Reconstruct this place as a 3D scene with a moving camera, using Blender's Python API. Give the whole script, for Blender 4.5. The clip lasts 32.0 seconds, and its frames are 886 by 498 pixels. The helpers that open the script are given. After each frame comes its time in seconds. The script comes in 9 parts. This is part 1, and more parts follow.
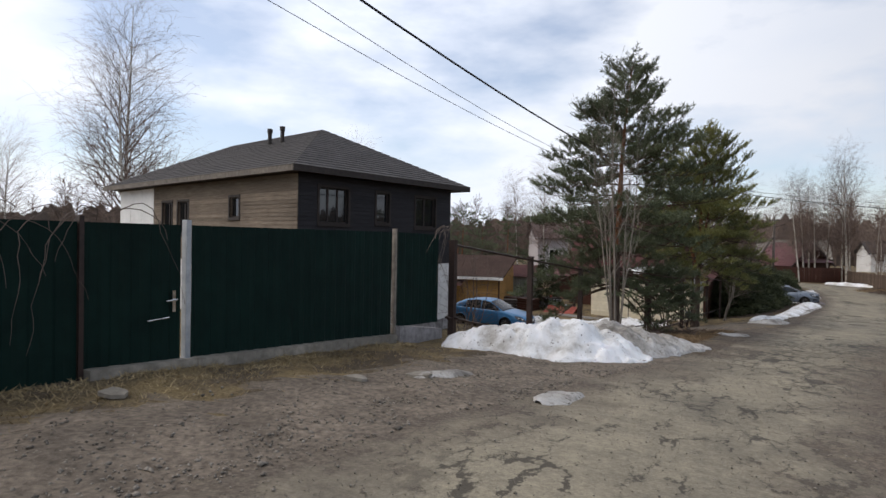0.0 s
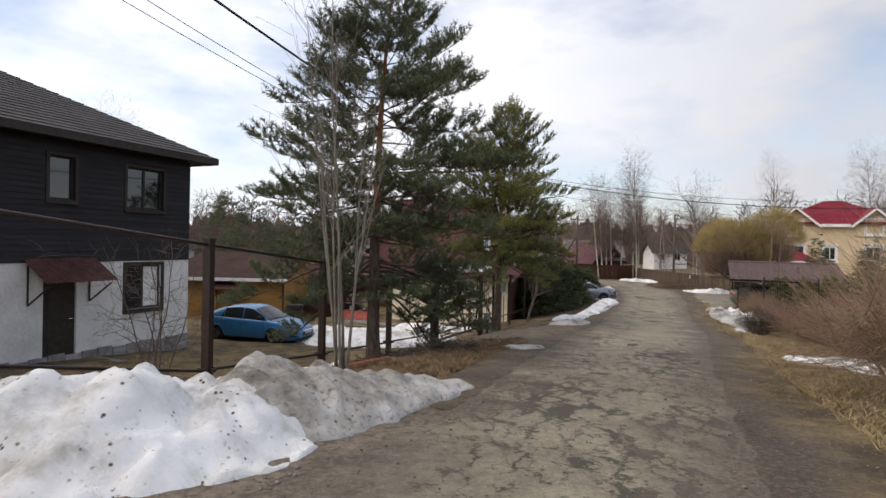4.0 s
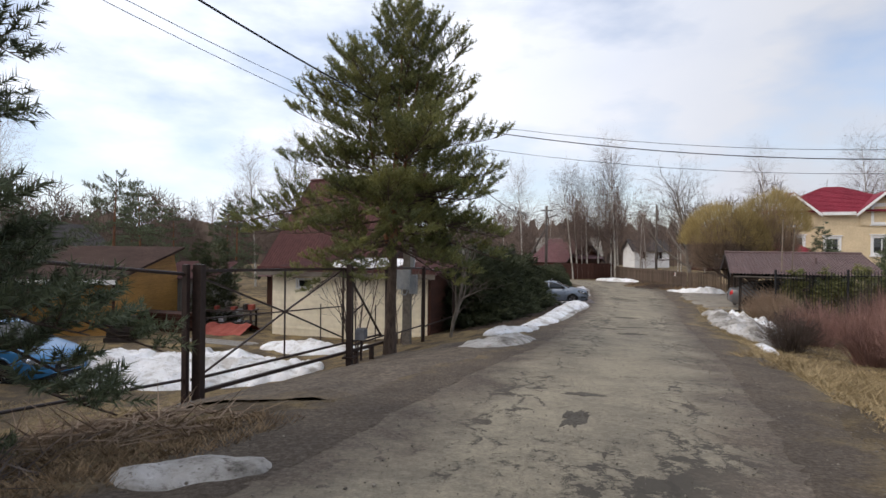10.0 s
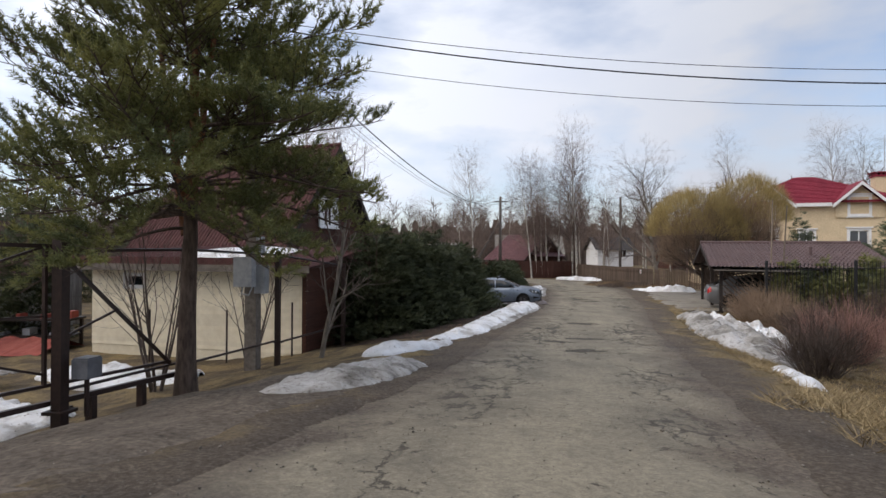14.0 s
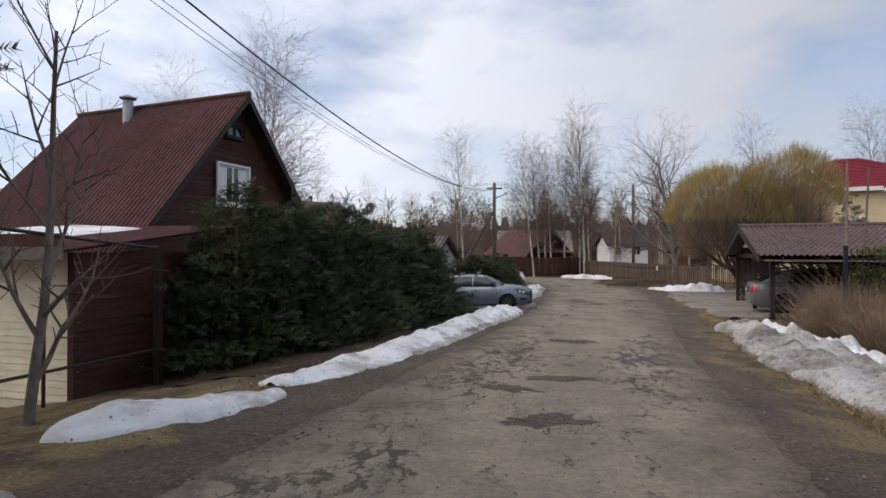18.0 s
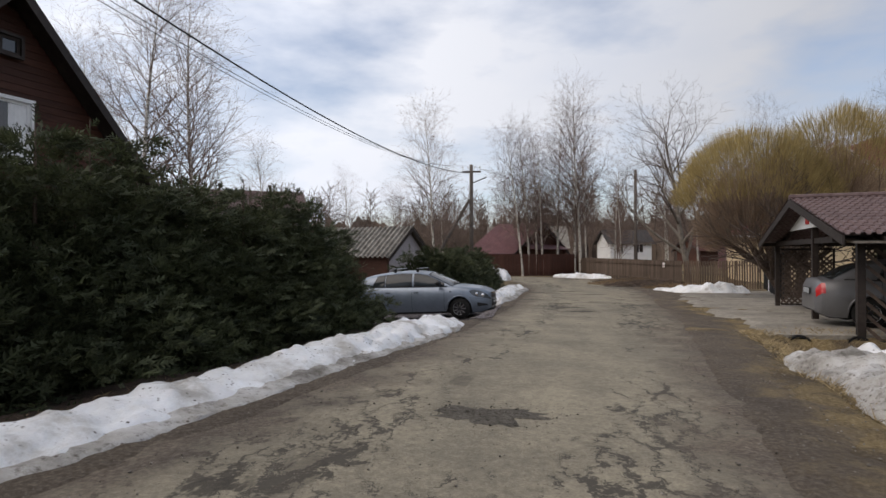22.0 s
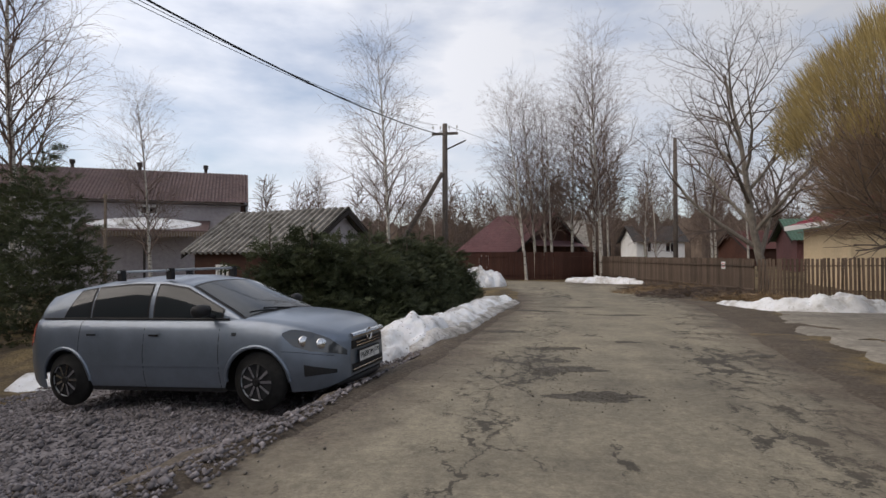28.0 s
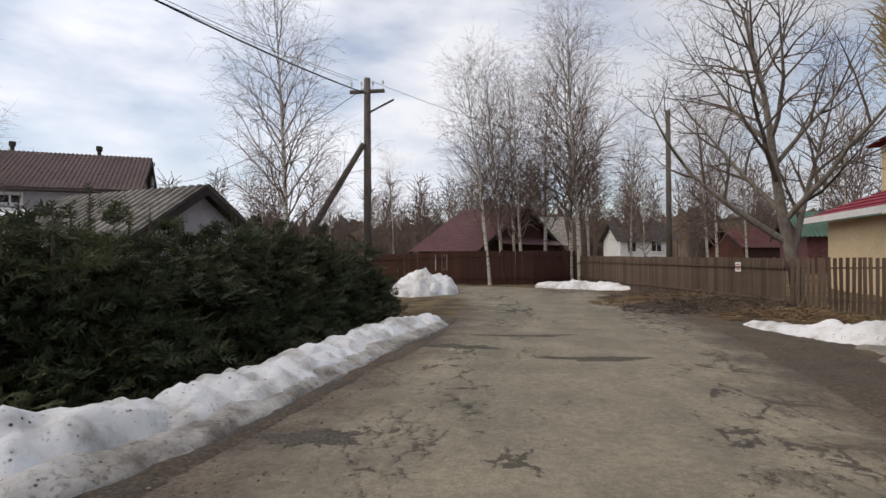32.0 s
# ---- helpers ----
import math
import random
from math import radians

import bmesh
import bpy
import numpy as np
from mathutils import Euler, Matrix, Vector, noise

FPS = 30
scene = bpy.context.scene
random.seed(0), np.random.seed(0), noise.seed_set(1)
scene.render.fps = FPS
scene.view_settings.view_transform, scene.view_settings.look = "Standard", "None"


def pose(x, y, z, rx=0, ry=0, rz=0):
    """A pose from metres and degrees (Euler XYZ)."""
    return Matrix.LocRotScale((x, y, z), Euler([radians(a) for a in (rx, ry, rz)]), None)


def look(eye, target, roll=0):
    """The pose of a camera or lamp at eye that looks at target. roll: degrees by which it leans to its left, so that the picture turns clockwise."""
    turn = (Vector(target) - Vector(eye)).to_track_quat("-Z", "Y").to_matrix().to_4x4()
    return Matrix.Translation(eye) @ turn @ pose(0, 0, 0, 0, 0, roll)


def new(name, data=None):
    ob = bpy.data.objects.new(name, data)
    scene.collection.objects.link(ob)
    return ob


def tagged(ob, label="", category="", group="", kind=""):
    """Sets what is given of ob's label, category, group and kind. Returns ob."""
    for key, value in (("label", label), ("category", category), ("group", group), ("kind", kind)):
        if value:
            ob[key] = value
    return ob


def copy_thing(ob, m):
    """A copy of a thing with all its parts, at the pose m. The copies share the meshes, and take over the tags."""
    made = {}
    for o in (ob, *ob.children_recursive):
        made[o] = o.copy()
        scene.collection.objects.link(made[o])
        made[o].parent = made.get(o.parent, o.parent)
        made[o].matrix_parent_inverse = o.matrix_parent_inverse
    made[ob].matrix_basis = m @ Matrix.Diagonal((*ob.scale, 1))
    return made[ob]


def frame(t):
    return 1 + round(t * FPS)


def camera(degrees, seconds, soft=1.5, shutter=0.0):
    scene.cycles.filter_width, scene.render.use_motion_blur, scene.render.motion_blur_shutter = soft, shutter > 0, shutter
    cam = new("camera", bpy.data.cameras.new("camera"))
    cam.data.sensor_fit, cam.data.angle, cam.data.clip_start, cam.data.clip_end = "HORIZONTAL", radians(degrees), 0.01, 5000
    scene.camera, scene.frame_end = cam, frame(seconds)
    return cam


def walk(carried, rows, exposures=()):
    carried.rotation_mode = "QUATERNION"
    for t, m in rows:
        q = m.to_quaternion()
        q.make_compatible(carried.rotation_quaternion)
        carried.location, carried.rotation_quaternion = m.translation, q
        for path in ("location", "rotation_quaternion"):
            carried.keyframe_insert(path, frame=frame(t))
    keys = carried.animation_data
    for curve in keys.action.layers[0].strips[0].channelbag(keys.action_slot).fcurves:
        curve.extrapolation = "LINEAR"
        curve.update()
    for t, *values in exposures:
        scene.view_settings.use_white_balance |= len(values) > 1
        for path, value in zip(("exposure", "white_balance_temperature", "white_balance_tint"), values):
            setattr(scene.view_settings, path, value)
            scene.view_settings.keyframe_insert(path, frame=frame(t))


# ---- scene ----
cam = camera(77.1, 32.0)
METRES, EYE, TILT, LEAN, TURN = 52.0, 1.5, 0.0, 0.0, 28.8
ROWS = [
    (0.0, 0.0, 0.0, 0.0, 0.02, -1.04, -1.13),
    (0.5, 0.0082, 0.0109, -0.0012, -4.18, -0.91, -1.22),
    (1.0, 0.0168, 0.0208, -0.0017, -10.77, -0.78, -1.27),
    (1.5, 0.0237, 0.0323, -0.0026, -13.8, -0.65, -1.34),
    (2.0, 0.0305, 0.0438, -0.0036, -16.13, -0.58, -1.36),
    (2.5, 0.0373, 0.0563, -0.0048, -16.1, -0.56, -1.33),
    (3.0, 0.045, 0.0682, -0.0056, -17.13, -0.54, -1.3),
    (3.5, 0.0518, 0.0807, -0.0066, -17.08, -0.49, -1.28),
    (5.5, 0.0824, 0.1309, -0.0112, -16.61, -0.35, -1.03),
    (6.0, 0.0905, 0.142, -0.0123, -15.83, -0.28, -0.92),
    (6.5, 0.1006, 0.1538, -0.0133, -15.39, -0.27, -0.88),
    (7.0, 0.11, 0.1642, -0.0146, -15.15, -0.19, -0.78),
    (7.5, 0.1205, 0.1758, -0.016, -15.62, -0.16, -0.74),
    (8.0, 0.1296, 0.186, -0.0169, -16.53, -0.11, -0.7),
    (8.5, 0.1395, 0.1972, -0.0184, -16.75, -0.08, -0.69),
    (9.0, 0.1485, 0.2074, -0.0195, -17.47, -0.02, -0.63),
    (9.5, 0.1582, 0.2189, -0.0206, -17.53, -0.04, -0.67),
    (10.0, 0.1668, 0.2293, -0.022, -18.79, 0.03, -0.58),
    (10.5, 0.1758, 0.2415, -0.0235, -19.31, 0.06, -0.62),
    (11.0, 0.1845, 0.2521, -0.0247, -19.99, 0.11, -0.53),
    (11.5, 0.195, 0.2636, -0.0259, -20.29, 0.12, -0.46),
    (12.0, 0.2049, 0.2742, -0.0268, -21.51, 0.18, -0.39),
    (12.5, 0.2145, 0.2861, -0.0282, -21.98, 0.17, -0.46),
    (13.0, 0.2233, 0.2978, -0.0294, -22.16, 0.22, -0.43),
    (13.5, 0.2332, 0.3102, -0.0307, -21.95, 0.16, -0.42),
    (14.0, 0.2429, 0.3213, -0.0319, -22.13, 0.24, -0.39),
    (14.5, 0.2529, 0.3332, -0.033, -22.13, 0.2, -0.41),
    (16.5, 0.2921, 0.3796, -0.0367, -20.76, 0.2, -0.18),
    (17.0, 0.3023, 0.3916, -0.038, -20.74, 0.25, -0.14),
    (17.5, 0.3134, 0.4048, -0.0394, -20.82, 0.2, -0.11),
    (18.0, 0.3242, 0.4167, -0.0404, -20.83, 0.28, -0.09),
    (18.5, 0.3358, 0.4293, -0.0419, -20.86, 0.25, -0.05),
    (19.0, 0.3469, 0.4409, -0.0433, -20.75, 0.34, 0.03),
    (19.5, 0.3588, 0.4527, -0.0443, -20.87, 0.37, 0.13),
    (20.0, 0.3694, 0.4646, -0.0454, -20.9, 0.44, 0.09),
    (20.5, 0.3794, 0.4773, -0.0462, -21.31, 0.36, 0.01),
    (21.0, 0.3886, 0.4899, -0.0471, -21.15, 0.42, 0.01),
    (21.5, 0.3983, 0.5032, -0.0478, -20.99, 0.33, -0.01),
    (22.0, 0.4079, 0.5164, -0.0484, -20.57, 0.39, 0.03),
    (22.5, 0.4186, 0.5295, -0.049, -20.45, 0.3, 0.06),
    (23.0, 0.4288, 0.5426, -0.0496, -20.11, 0.4, 0.12),
    (23.5, 0.4396, 0.5555, -0.0497, -20.05, 0.4, 0.12),
    (24.0, 0.4497, 0.5687, -0.0505, -19.94, 0.43, 0.14),
    (24.5, 0.4598, 0.5825, -0.0507, -20.34, 0.38, 0.12),
    (25.0, 0.4683, 0.5971, -0.0511, -20.06, 0.44, 0.08),
    (25.5, 0.4777, 0.6113, -0.0513, -19.79, 0.4, 0.09),
    (27.5, 0.5169, 0.6736, -0.0537, -18.72, 0.57, 0.11),
    (28.0, 0.5264, 0.6877, -0.0543, -18.5, 0.61, 0.13),
    (28.5, 0.5364, 0.7006, -0.0544, -18.99, 0.64, 0.16),
    (29.0, 0.5464, 0.7136, -0.0548, -18.89, 0.68, 0.19),
    (29.5, 0.5572, 0.726, -0.0546, -19.48, 0.65, 0.2),
    (30.0, 0.5669, 0.7393, -0.055, -19.53, 0.68, 0.21),
    (30.5, 0.5763, 0.7524, -0.0549, -20.02, 0.66, 0.16),
    (31.0, 0.5848, 0.7661, -0.055, -19.8, 0.67, 0.15),
    (31.5, 0.5942, 0.7783, -0.055, -20.16, 0.71, 0.16),
    (32.0, 0.6042, 0.7911, -0.0557, -20.07, 0.71, 0.27),
]
walk(cam, [(t, pose(0, 0, EYE, TILT, LEAN, TURN) @ pose(METRES * x, METRES * y, METRES * z, 90 + pitch, roll, yaw)) for t, x, y, z, yaw, pitch, roll in ROWS],
     exposures=[(0, 0.2, 6550, 13), (3.5, 0.3, 6750, 14), (6, 0.65, 7100, 16), (8, 0.6, 7000, 16), (10, 0.38, 6550, 14), (13, 0.3, 6450, 14), (17, 0.1, 6450, 15), (21, 0.1, 6650, 14), (28, 0.05, 6700, 14), (32, 0.1, 6800, 14)])

# ---- light ----
world = bpy.data.worlds.new("sky")
scene.world = world
world.use_nodes = True
wn, wl = world.node_tree.nodes, world.node_tree.links
wn.clear()
SUN_AZ, SUN_EL = 118.0, 45.0      # degrees left of the walk, above the horizon
GLOW_AZ = 53.0                    # the thin bright part of the cloud cover
sky = wn.new("ShaderNodeTexSky")
sky.sky_type, sky.sun_disc = "NISHITA", False
sky.sun_elevation, sky.sun_rotation = radians(SUN_EL), radians(-SUN_AZ)
coord = wn.new("ShaderNodeTexCoord")
stretch = wn.new("ShaderNodeMapping")
stretch.inputs["Scale"].default_value = (1.0, 1.0, 2.6)
cloud = wn.new("ShaderNodeTexNoise")
cloud.inputs["Scale"].default_value, cloud.inputs["Detail"].default_value = 2.3, 7.0
cloud.inputs["Roughness"].default_value = 0.52
cover = wn.new("ShaderNodeValToRGB")
cover.color_ramp.elements[0].position, cover.color_ramp.elements[0].color = 0.39, (0.3, 0.3, 0.3, 1)
cover.color_ramp.elements[1].position, cover.color_ramp.elements[1].color = 0.57, (1, 1, 1, 1)
fine = wn.new("ShaderNodeTexNoise")
fine.inputs["Scale"].default_value, fine.inputs["Detail"].default_value = 1.6, 5.0
shade = wn.new("ShaderNodeValToRGB")
shade.color_ramp.elements[0].position, shade.color_ramp.elements[0].color = 0.3, (7.7, 8.7, 10.3, 1)
shade.color_ramp.elements[1].position, shade.color_ramp.elements[1].color = 0.62, (9.4, 10.0, 10.8, 1)
blend = wn.new("ShaderNodeMix")
blend.data_type = "RGBA"
back = wn.new("ShaderNodeBackground")
back.inputs["Strength"].default_value = 0.08
wout = wn.new("ShaderNodeOutputWorld")
wl.new(coord.outputs["Generated"], stretch.inputs["Vector"])
wl.new(stretch.outputs["Vector"], cloud.inputs["Vector"])
wl.new(stretch.outputs["Vector"], fine.inputs["Vector"])
wl.new(cloud.outputs["Fac"], cover.inputs["Fac"])
wl.new(fine.outputs["Fac"], shade.inputs["Fac"])
wl.new(cover.outputs["Color"], blend.inputs["Factor"])
clear = wn.new("ShaderNodeMix")
clear.data_type, clear.blend_type = "RGBA", "MULTIPLY"
clear.inputs["Factor"].default_value = 1.0
clear.inputs["B"].default_value = (1.7, 1.7, 1.7, 1)
wl.new(sky.outputs["Color"], clear.inputs["A"])
wl.new(clear.outputs["Result"], blend.inputs["A"])
toward = wn.new("ShaderNodeVectorMath")
toward.operation = "DOT_PRODUCT"
toward.inputs[1].default_value = (-math.sin(radians(GLOW_AZ)), math.cos(radians(GLOW_AZ)), 0.35)
wl.new(coord.outputs["Generated"], toward.inputs[0])
thin = wn.new("ShaderNodeMapRange")
thin.inputs["From Min"].default_value, thin.inputs["From Max"].default_value = 0.3, 1.0
thin.inputs["To Min"].default_value, thin.inputs["To Max"].default_value = 0.7, 1.2
wl.new(toward.outputs["Value"], thin.inputs["Value"])
# added fill: unseen sky behind the start raised, to brighten faces turned that way
rear_fill = wn.new("ShaderNodeMapRange")
rear_fill.inputs["From Min"].default_value, rear_fill.inputs["From Max"].default_value = -0.1, -1.0
rear_fill.inputs["To Min"].default_value, rear_fill.inputs["To Max"].default_value = 0.0, 0.6
wl.new(toward.outputs["Value"], rear_fill.inputs["Value"])
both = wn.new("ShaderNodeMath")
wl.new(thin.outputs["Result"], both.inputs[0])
wl.new(rear_fill.outputs["Result"], both.inputs[1])
lit = wn.new("ShaderNodeMix")
lit.data_type, lit.blend_type = "RGBA", "MULTIPLY"
lit.inputs["Factor"].default_value = 1.0
wl.new(shade.outputs["Color"], lit.inputs["A"])
wl.new(both.outputs[0], lit.inputs["B"])
wl.new(lit.outputs["Result"], blend.inputs["B"])
wl.new(blend.outputs["Result"], back.inputs["Color"])
wl.new(back.outputs["Background"], wout.inputs["Surface"])
sun_data = bpy.data.lights.new("sun", "SUN")
sun_data.energy, sun_data.angle, sun_data.color = 2.0, radians(70), (1.0, 0.91, 0.78)
sun = new("sun", sun_data)
sun.matrix_world = look((-60 * math.sin(radians(SUN_AZ)), 60 * math.cos(radians(SUN_AZ)), 60 * math.tan(radians(SUN_EL))), (0, 0, 0))


# ---- materials ----
def shader(name, rough=0.8, metal=0.0, spec=0.4):
    m = bpy.data.materials.new(name)
    m.use_nodes = True
    b = m.node_tree.nodes["Principled BSDF"]
    b.inputs["Roughness"].default_value, b.inputs["Metallic"].default_value = rough, metal
    b.inputs["Specular IOR Level"].default_value = spec
    return m, m.node_tree.nodes, m.node_tree.links, b


def noise_node(n, l, scale, detail=4.0, rough=0.6, space="Object", stretch_by=None):
    c = n.new("ShaderNodeTexCoord")
    t = n.new("ShaderNodeTexNoise")
    t.inputs["Scale"].default_value, t.inputs["Detail"].default_value, t.inputs["Roughness"].default_value = scale, detail, rough
    if stretch_by:
        mp = n.new("ShaderNodeMapping")
        mp.inputs["Scale"].default_value = stretch_by
        l.new(c.outputs[space], mp.inputs["Vector"])
        l.new(mp.outputs["Vector"], t.inputs["Vector"])
    else:
        l.new(c.outputs[space], t.inputs["Vector"])
    return t


def ramp(n, l, source, stops):
    r = n.new("ShaderNodeValToRGB")
    e = r.color_ramp.elements
    while len(e) < len(stops):
        e.new(0.5)
    for k, (p, col) in zip(e, stops):
        k.position, k.color = p, (*col, 1)
    l.new(source, r.inputs["Fac"])
    return r.outputs["Color"]


def mixed(n, l, fac, a, b, mode="MIX"):
    x = n.new("ShaderNodeMix")
    x.data_type, x.blend_type = "RGBA", mode
    for sock, v in ((x.inputs["Factor"], fac), (x.inputs["A"], a), (x.inputs["B"], b)):
        if isinstance(v, (int, float)):
            sock.default_value = v
        elif isinstance(v, tuple):
            sock.default_value = (*v, 1)
        else:
            l.new(v, sock)
    return x.outputs["Result"]


def bump(n, l, b, height, strength=0.3, dist=0.02):
    k = n.new("ShaderNodeBump")
    k.inputs["Strength"].default_value, k.inputs["Distance"].default_value = strength, dist
    l.new(height, k.inputs["Height"])
    l.new(k.outputs["Normal"], b.inputs["Normal"])


def surface(name, dark, light, scale=6.0, rough=0.8, metal=0.0, spec=0.3, big=0.6, relief=0.25, dist=0.01, vary=0.0, stretch_by=None, island=0.0, leaf=0.0):
    """A worn surface: fine grain between two colours, and a slow change of tone over it."""
    m, n, l, b = shader(name, rough, metal, spec)
    t = noise_node(n, l, scale, 6, 0.65, "Object", stretch_by)
    c = ramp(n, l, t.outputs["Fac"], [(0.3, dark), (0.7, light)])
    s = noise_node(n, l, scale * 0.12, 3, 0.5)
    tone = ramp(n, l, s.outputs["Fac"], [(0.25, (1 - big * 0.5,) * 3), (0.75, (1 + big * 0.25,) * 3)])
    c = mixed(n, l, 1.0, c, tone, "MULTIPLY")
    if vary:
        o = n.new("ShaderNodeObjectInfo")
        v = ramp(n, l, o.outputs["Random"], [(0, (1 - vary,) * 3), (1, (1 + vary,) * 3)])
        c = mixed(n, l, 1.0, c, v, "MULTIPLY")
    if island:
        o = n.new("ShaderNodeNewGeometry")
        v = ramp(n, l, o.outputs["Random Per Island"], [(0, (1 - island,) * 3), (1, (1 + island,) * 3)])
        c = mixed(n, l, 1.0, c, v, "MULTIPLY")
    l.new(c, b.inputs["Base Color"])
    if relief:
        bump(n, l, b, t.outputs["Fac"], relief, dist)
    if leaf:
        thr = n.new("ShaderNodeBsdfTranslucent")
        l.new(c, thr.inputs["Color"])
        mx = n.new("ShaderNodeMixShader")
        mx.inputs["Fac"].default_value = leaf
        l.new(b.outputs["BSDF"], mx.inputs[1])
        l.new(thr.outputs["BSDF"], mx.inputs[2])
        l.new(mx.outputs["Shader"], n["Material Output"].inputs["Surface"])
    return m


def ground_mat():
    m, n, l, b = shader("ground_soil_and_dead_grass", 0.95, 0, 0.1)
    fine_t = noise_node(n, l, 28, 8, 0.75)
    mid = noise_node(n, l, 1.3, 6, 0.6)
    slow = noise_node(n, l, 0.22, 4, 0.55)
    grass = ramp(n, l, fine_t.outputs["Fac"], [(0.28, (0.09, 0.066, 0.036)), (0.5, (0.22, 0.165, 0.09)), (0.72, (0.40, 0.32, 0.19))])
    soil = ramp(n, l, fine_t.outputs["Fac"], [(0.3, (0.045, 0.036, 0.026)), (0.7, (0.17, 0.135, 0.098))])
    k = ramp(n, l, mid.outputs["Fac"], [(0.42, (0, 0, 0)), (0.6, (1, 1, 1))])
    c = mixed(n, l, k, soil, grass)
    k2 = ramp(n, l, slow.outputs["Fac"], [(0.35, (0.72, 0.72, 0.72)), (0.7, (1.1, 1.1, 1.05))])
    c = mixed(n, l, 1.0, c, k2, "MULTIPLY")
    l.new(c, b.inputs["Base Color"])
    bump(n, l, b, fine_t.outputs["Fac"], 0.7, 0.04)
    return m


def soil_colour(n, l):
    """Damp trodden soil with small stones; the same at any place of the verge."""
    t = noise_node(n, l, 24, 8, 0.78)
    c = ramp(n, l, t.outputs["Fac"], [(0.28, (0.045, 0.037, 0.03)), (0.5, (0.115, 0.095, 0.075)), (0.74, (0.25, 0.213, 0.174))])
    s = noise_node(n, l, 1.1, 5, 0.6)
    return mixed(n, l, 1.0, c, ramp(n, l, s.outputs["Fac"], [(0.3, (0.72, 0.72, 0.74)), (0.7, (1.18, 1.15, 1.1))]), "MULTIPLY"), t


def straw_colour(n, l):
    """Dead grass mixed with soil, as on the open ground."""
    t = noise_node(n, l, 28, 8, 0.75)
    k = noise_node(n, l, 1.3, 6, 0.6)
    g = ramp(n, l, t.outputs["Fac"], [(0.28, (0.09, 0.066, 0.036)), (0.5, (0.22, 0.165, 0.09)), (0.72, (0.40, 0.32, 0.19))])
    e = ramp(n, l, t.outputs["Fac"], [(0.3, (0.045, 0.036, 0.026)), (0.7, (0.17, 0.135, 0.098))])
    return mixed(n, l, ramp(n, l, k.outputs["Fac"], [(0.42, (0, 0, 0)), (0.6, (1, 1, 1))]), e, g), t


def border(n, l, reach, ragged, scale=1.7, start=0.0):
    """1 at a sheet's border, 0 further in than reach metres, broken up by noise; reads the sheet's own 'inside' distance."""
    at = n.new("ShaderNodeAttribute")
    at.attribute_name = "inside"
    w = noise_node(n, l, scale, 7, 0.72)
    q = n.new("ShaderNodeMath")
    q.operation = "MULTIPLY_ADD"
    q.inputs[1].default_value = ragged
    l.new(w.outputs["Fac"], q.inputs[0])
    l.new(at.outputs["Fac"], q.inputs[2])
    m = n.new("ShaderNodeMapRange")
    m.inputs["From Min"].default_value, m.inputs["From Max"].default_value = 0.5 * ragged + start, 0.5 * ragged + start + reach
    m.inputs["To Min"].default_value, m.inputs["To Max"].default_value = 1.0, 0.0
    l.new(q.outputs[0], m.inputs["Value"])
    return m.outputs["Result"]


def set_inside(me, values, name="inside"):
    a = me.attributes.new(name, "FLOAT", "POINT")
    a.data.foreach_set("value", np.asarray(values, np.float32))


def verge_mat():
    m, n, l, b = shader("damp_dark_verge_soil", 0.95, 0, 0.2)
    c, t = soil_colour(n, l)
    g, _ = straw_colour(n, l)
    l.new(mixed(n, l, border(n, l, 0.6, 2.0), c, g), b.inputs["Base Color"])
    bump(n, l, b, t.outputs["Fac"], 0.9, 0.04)
    return m


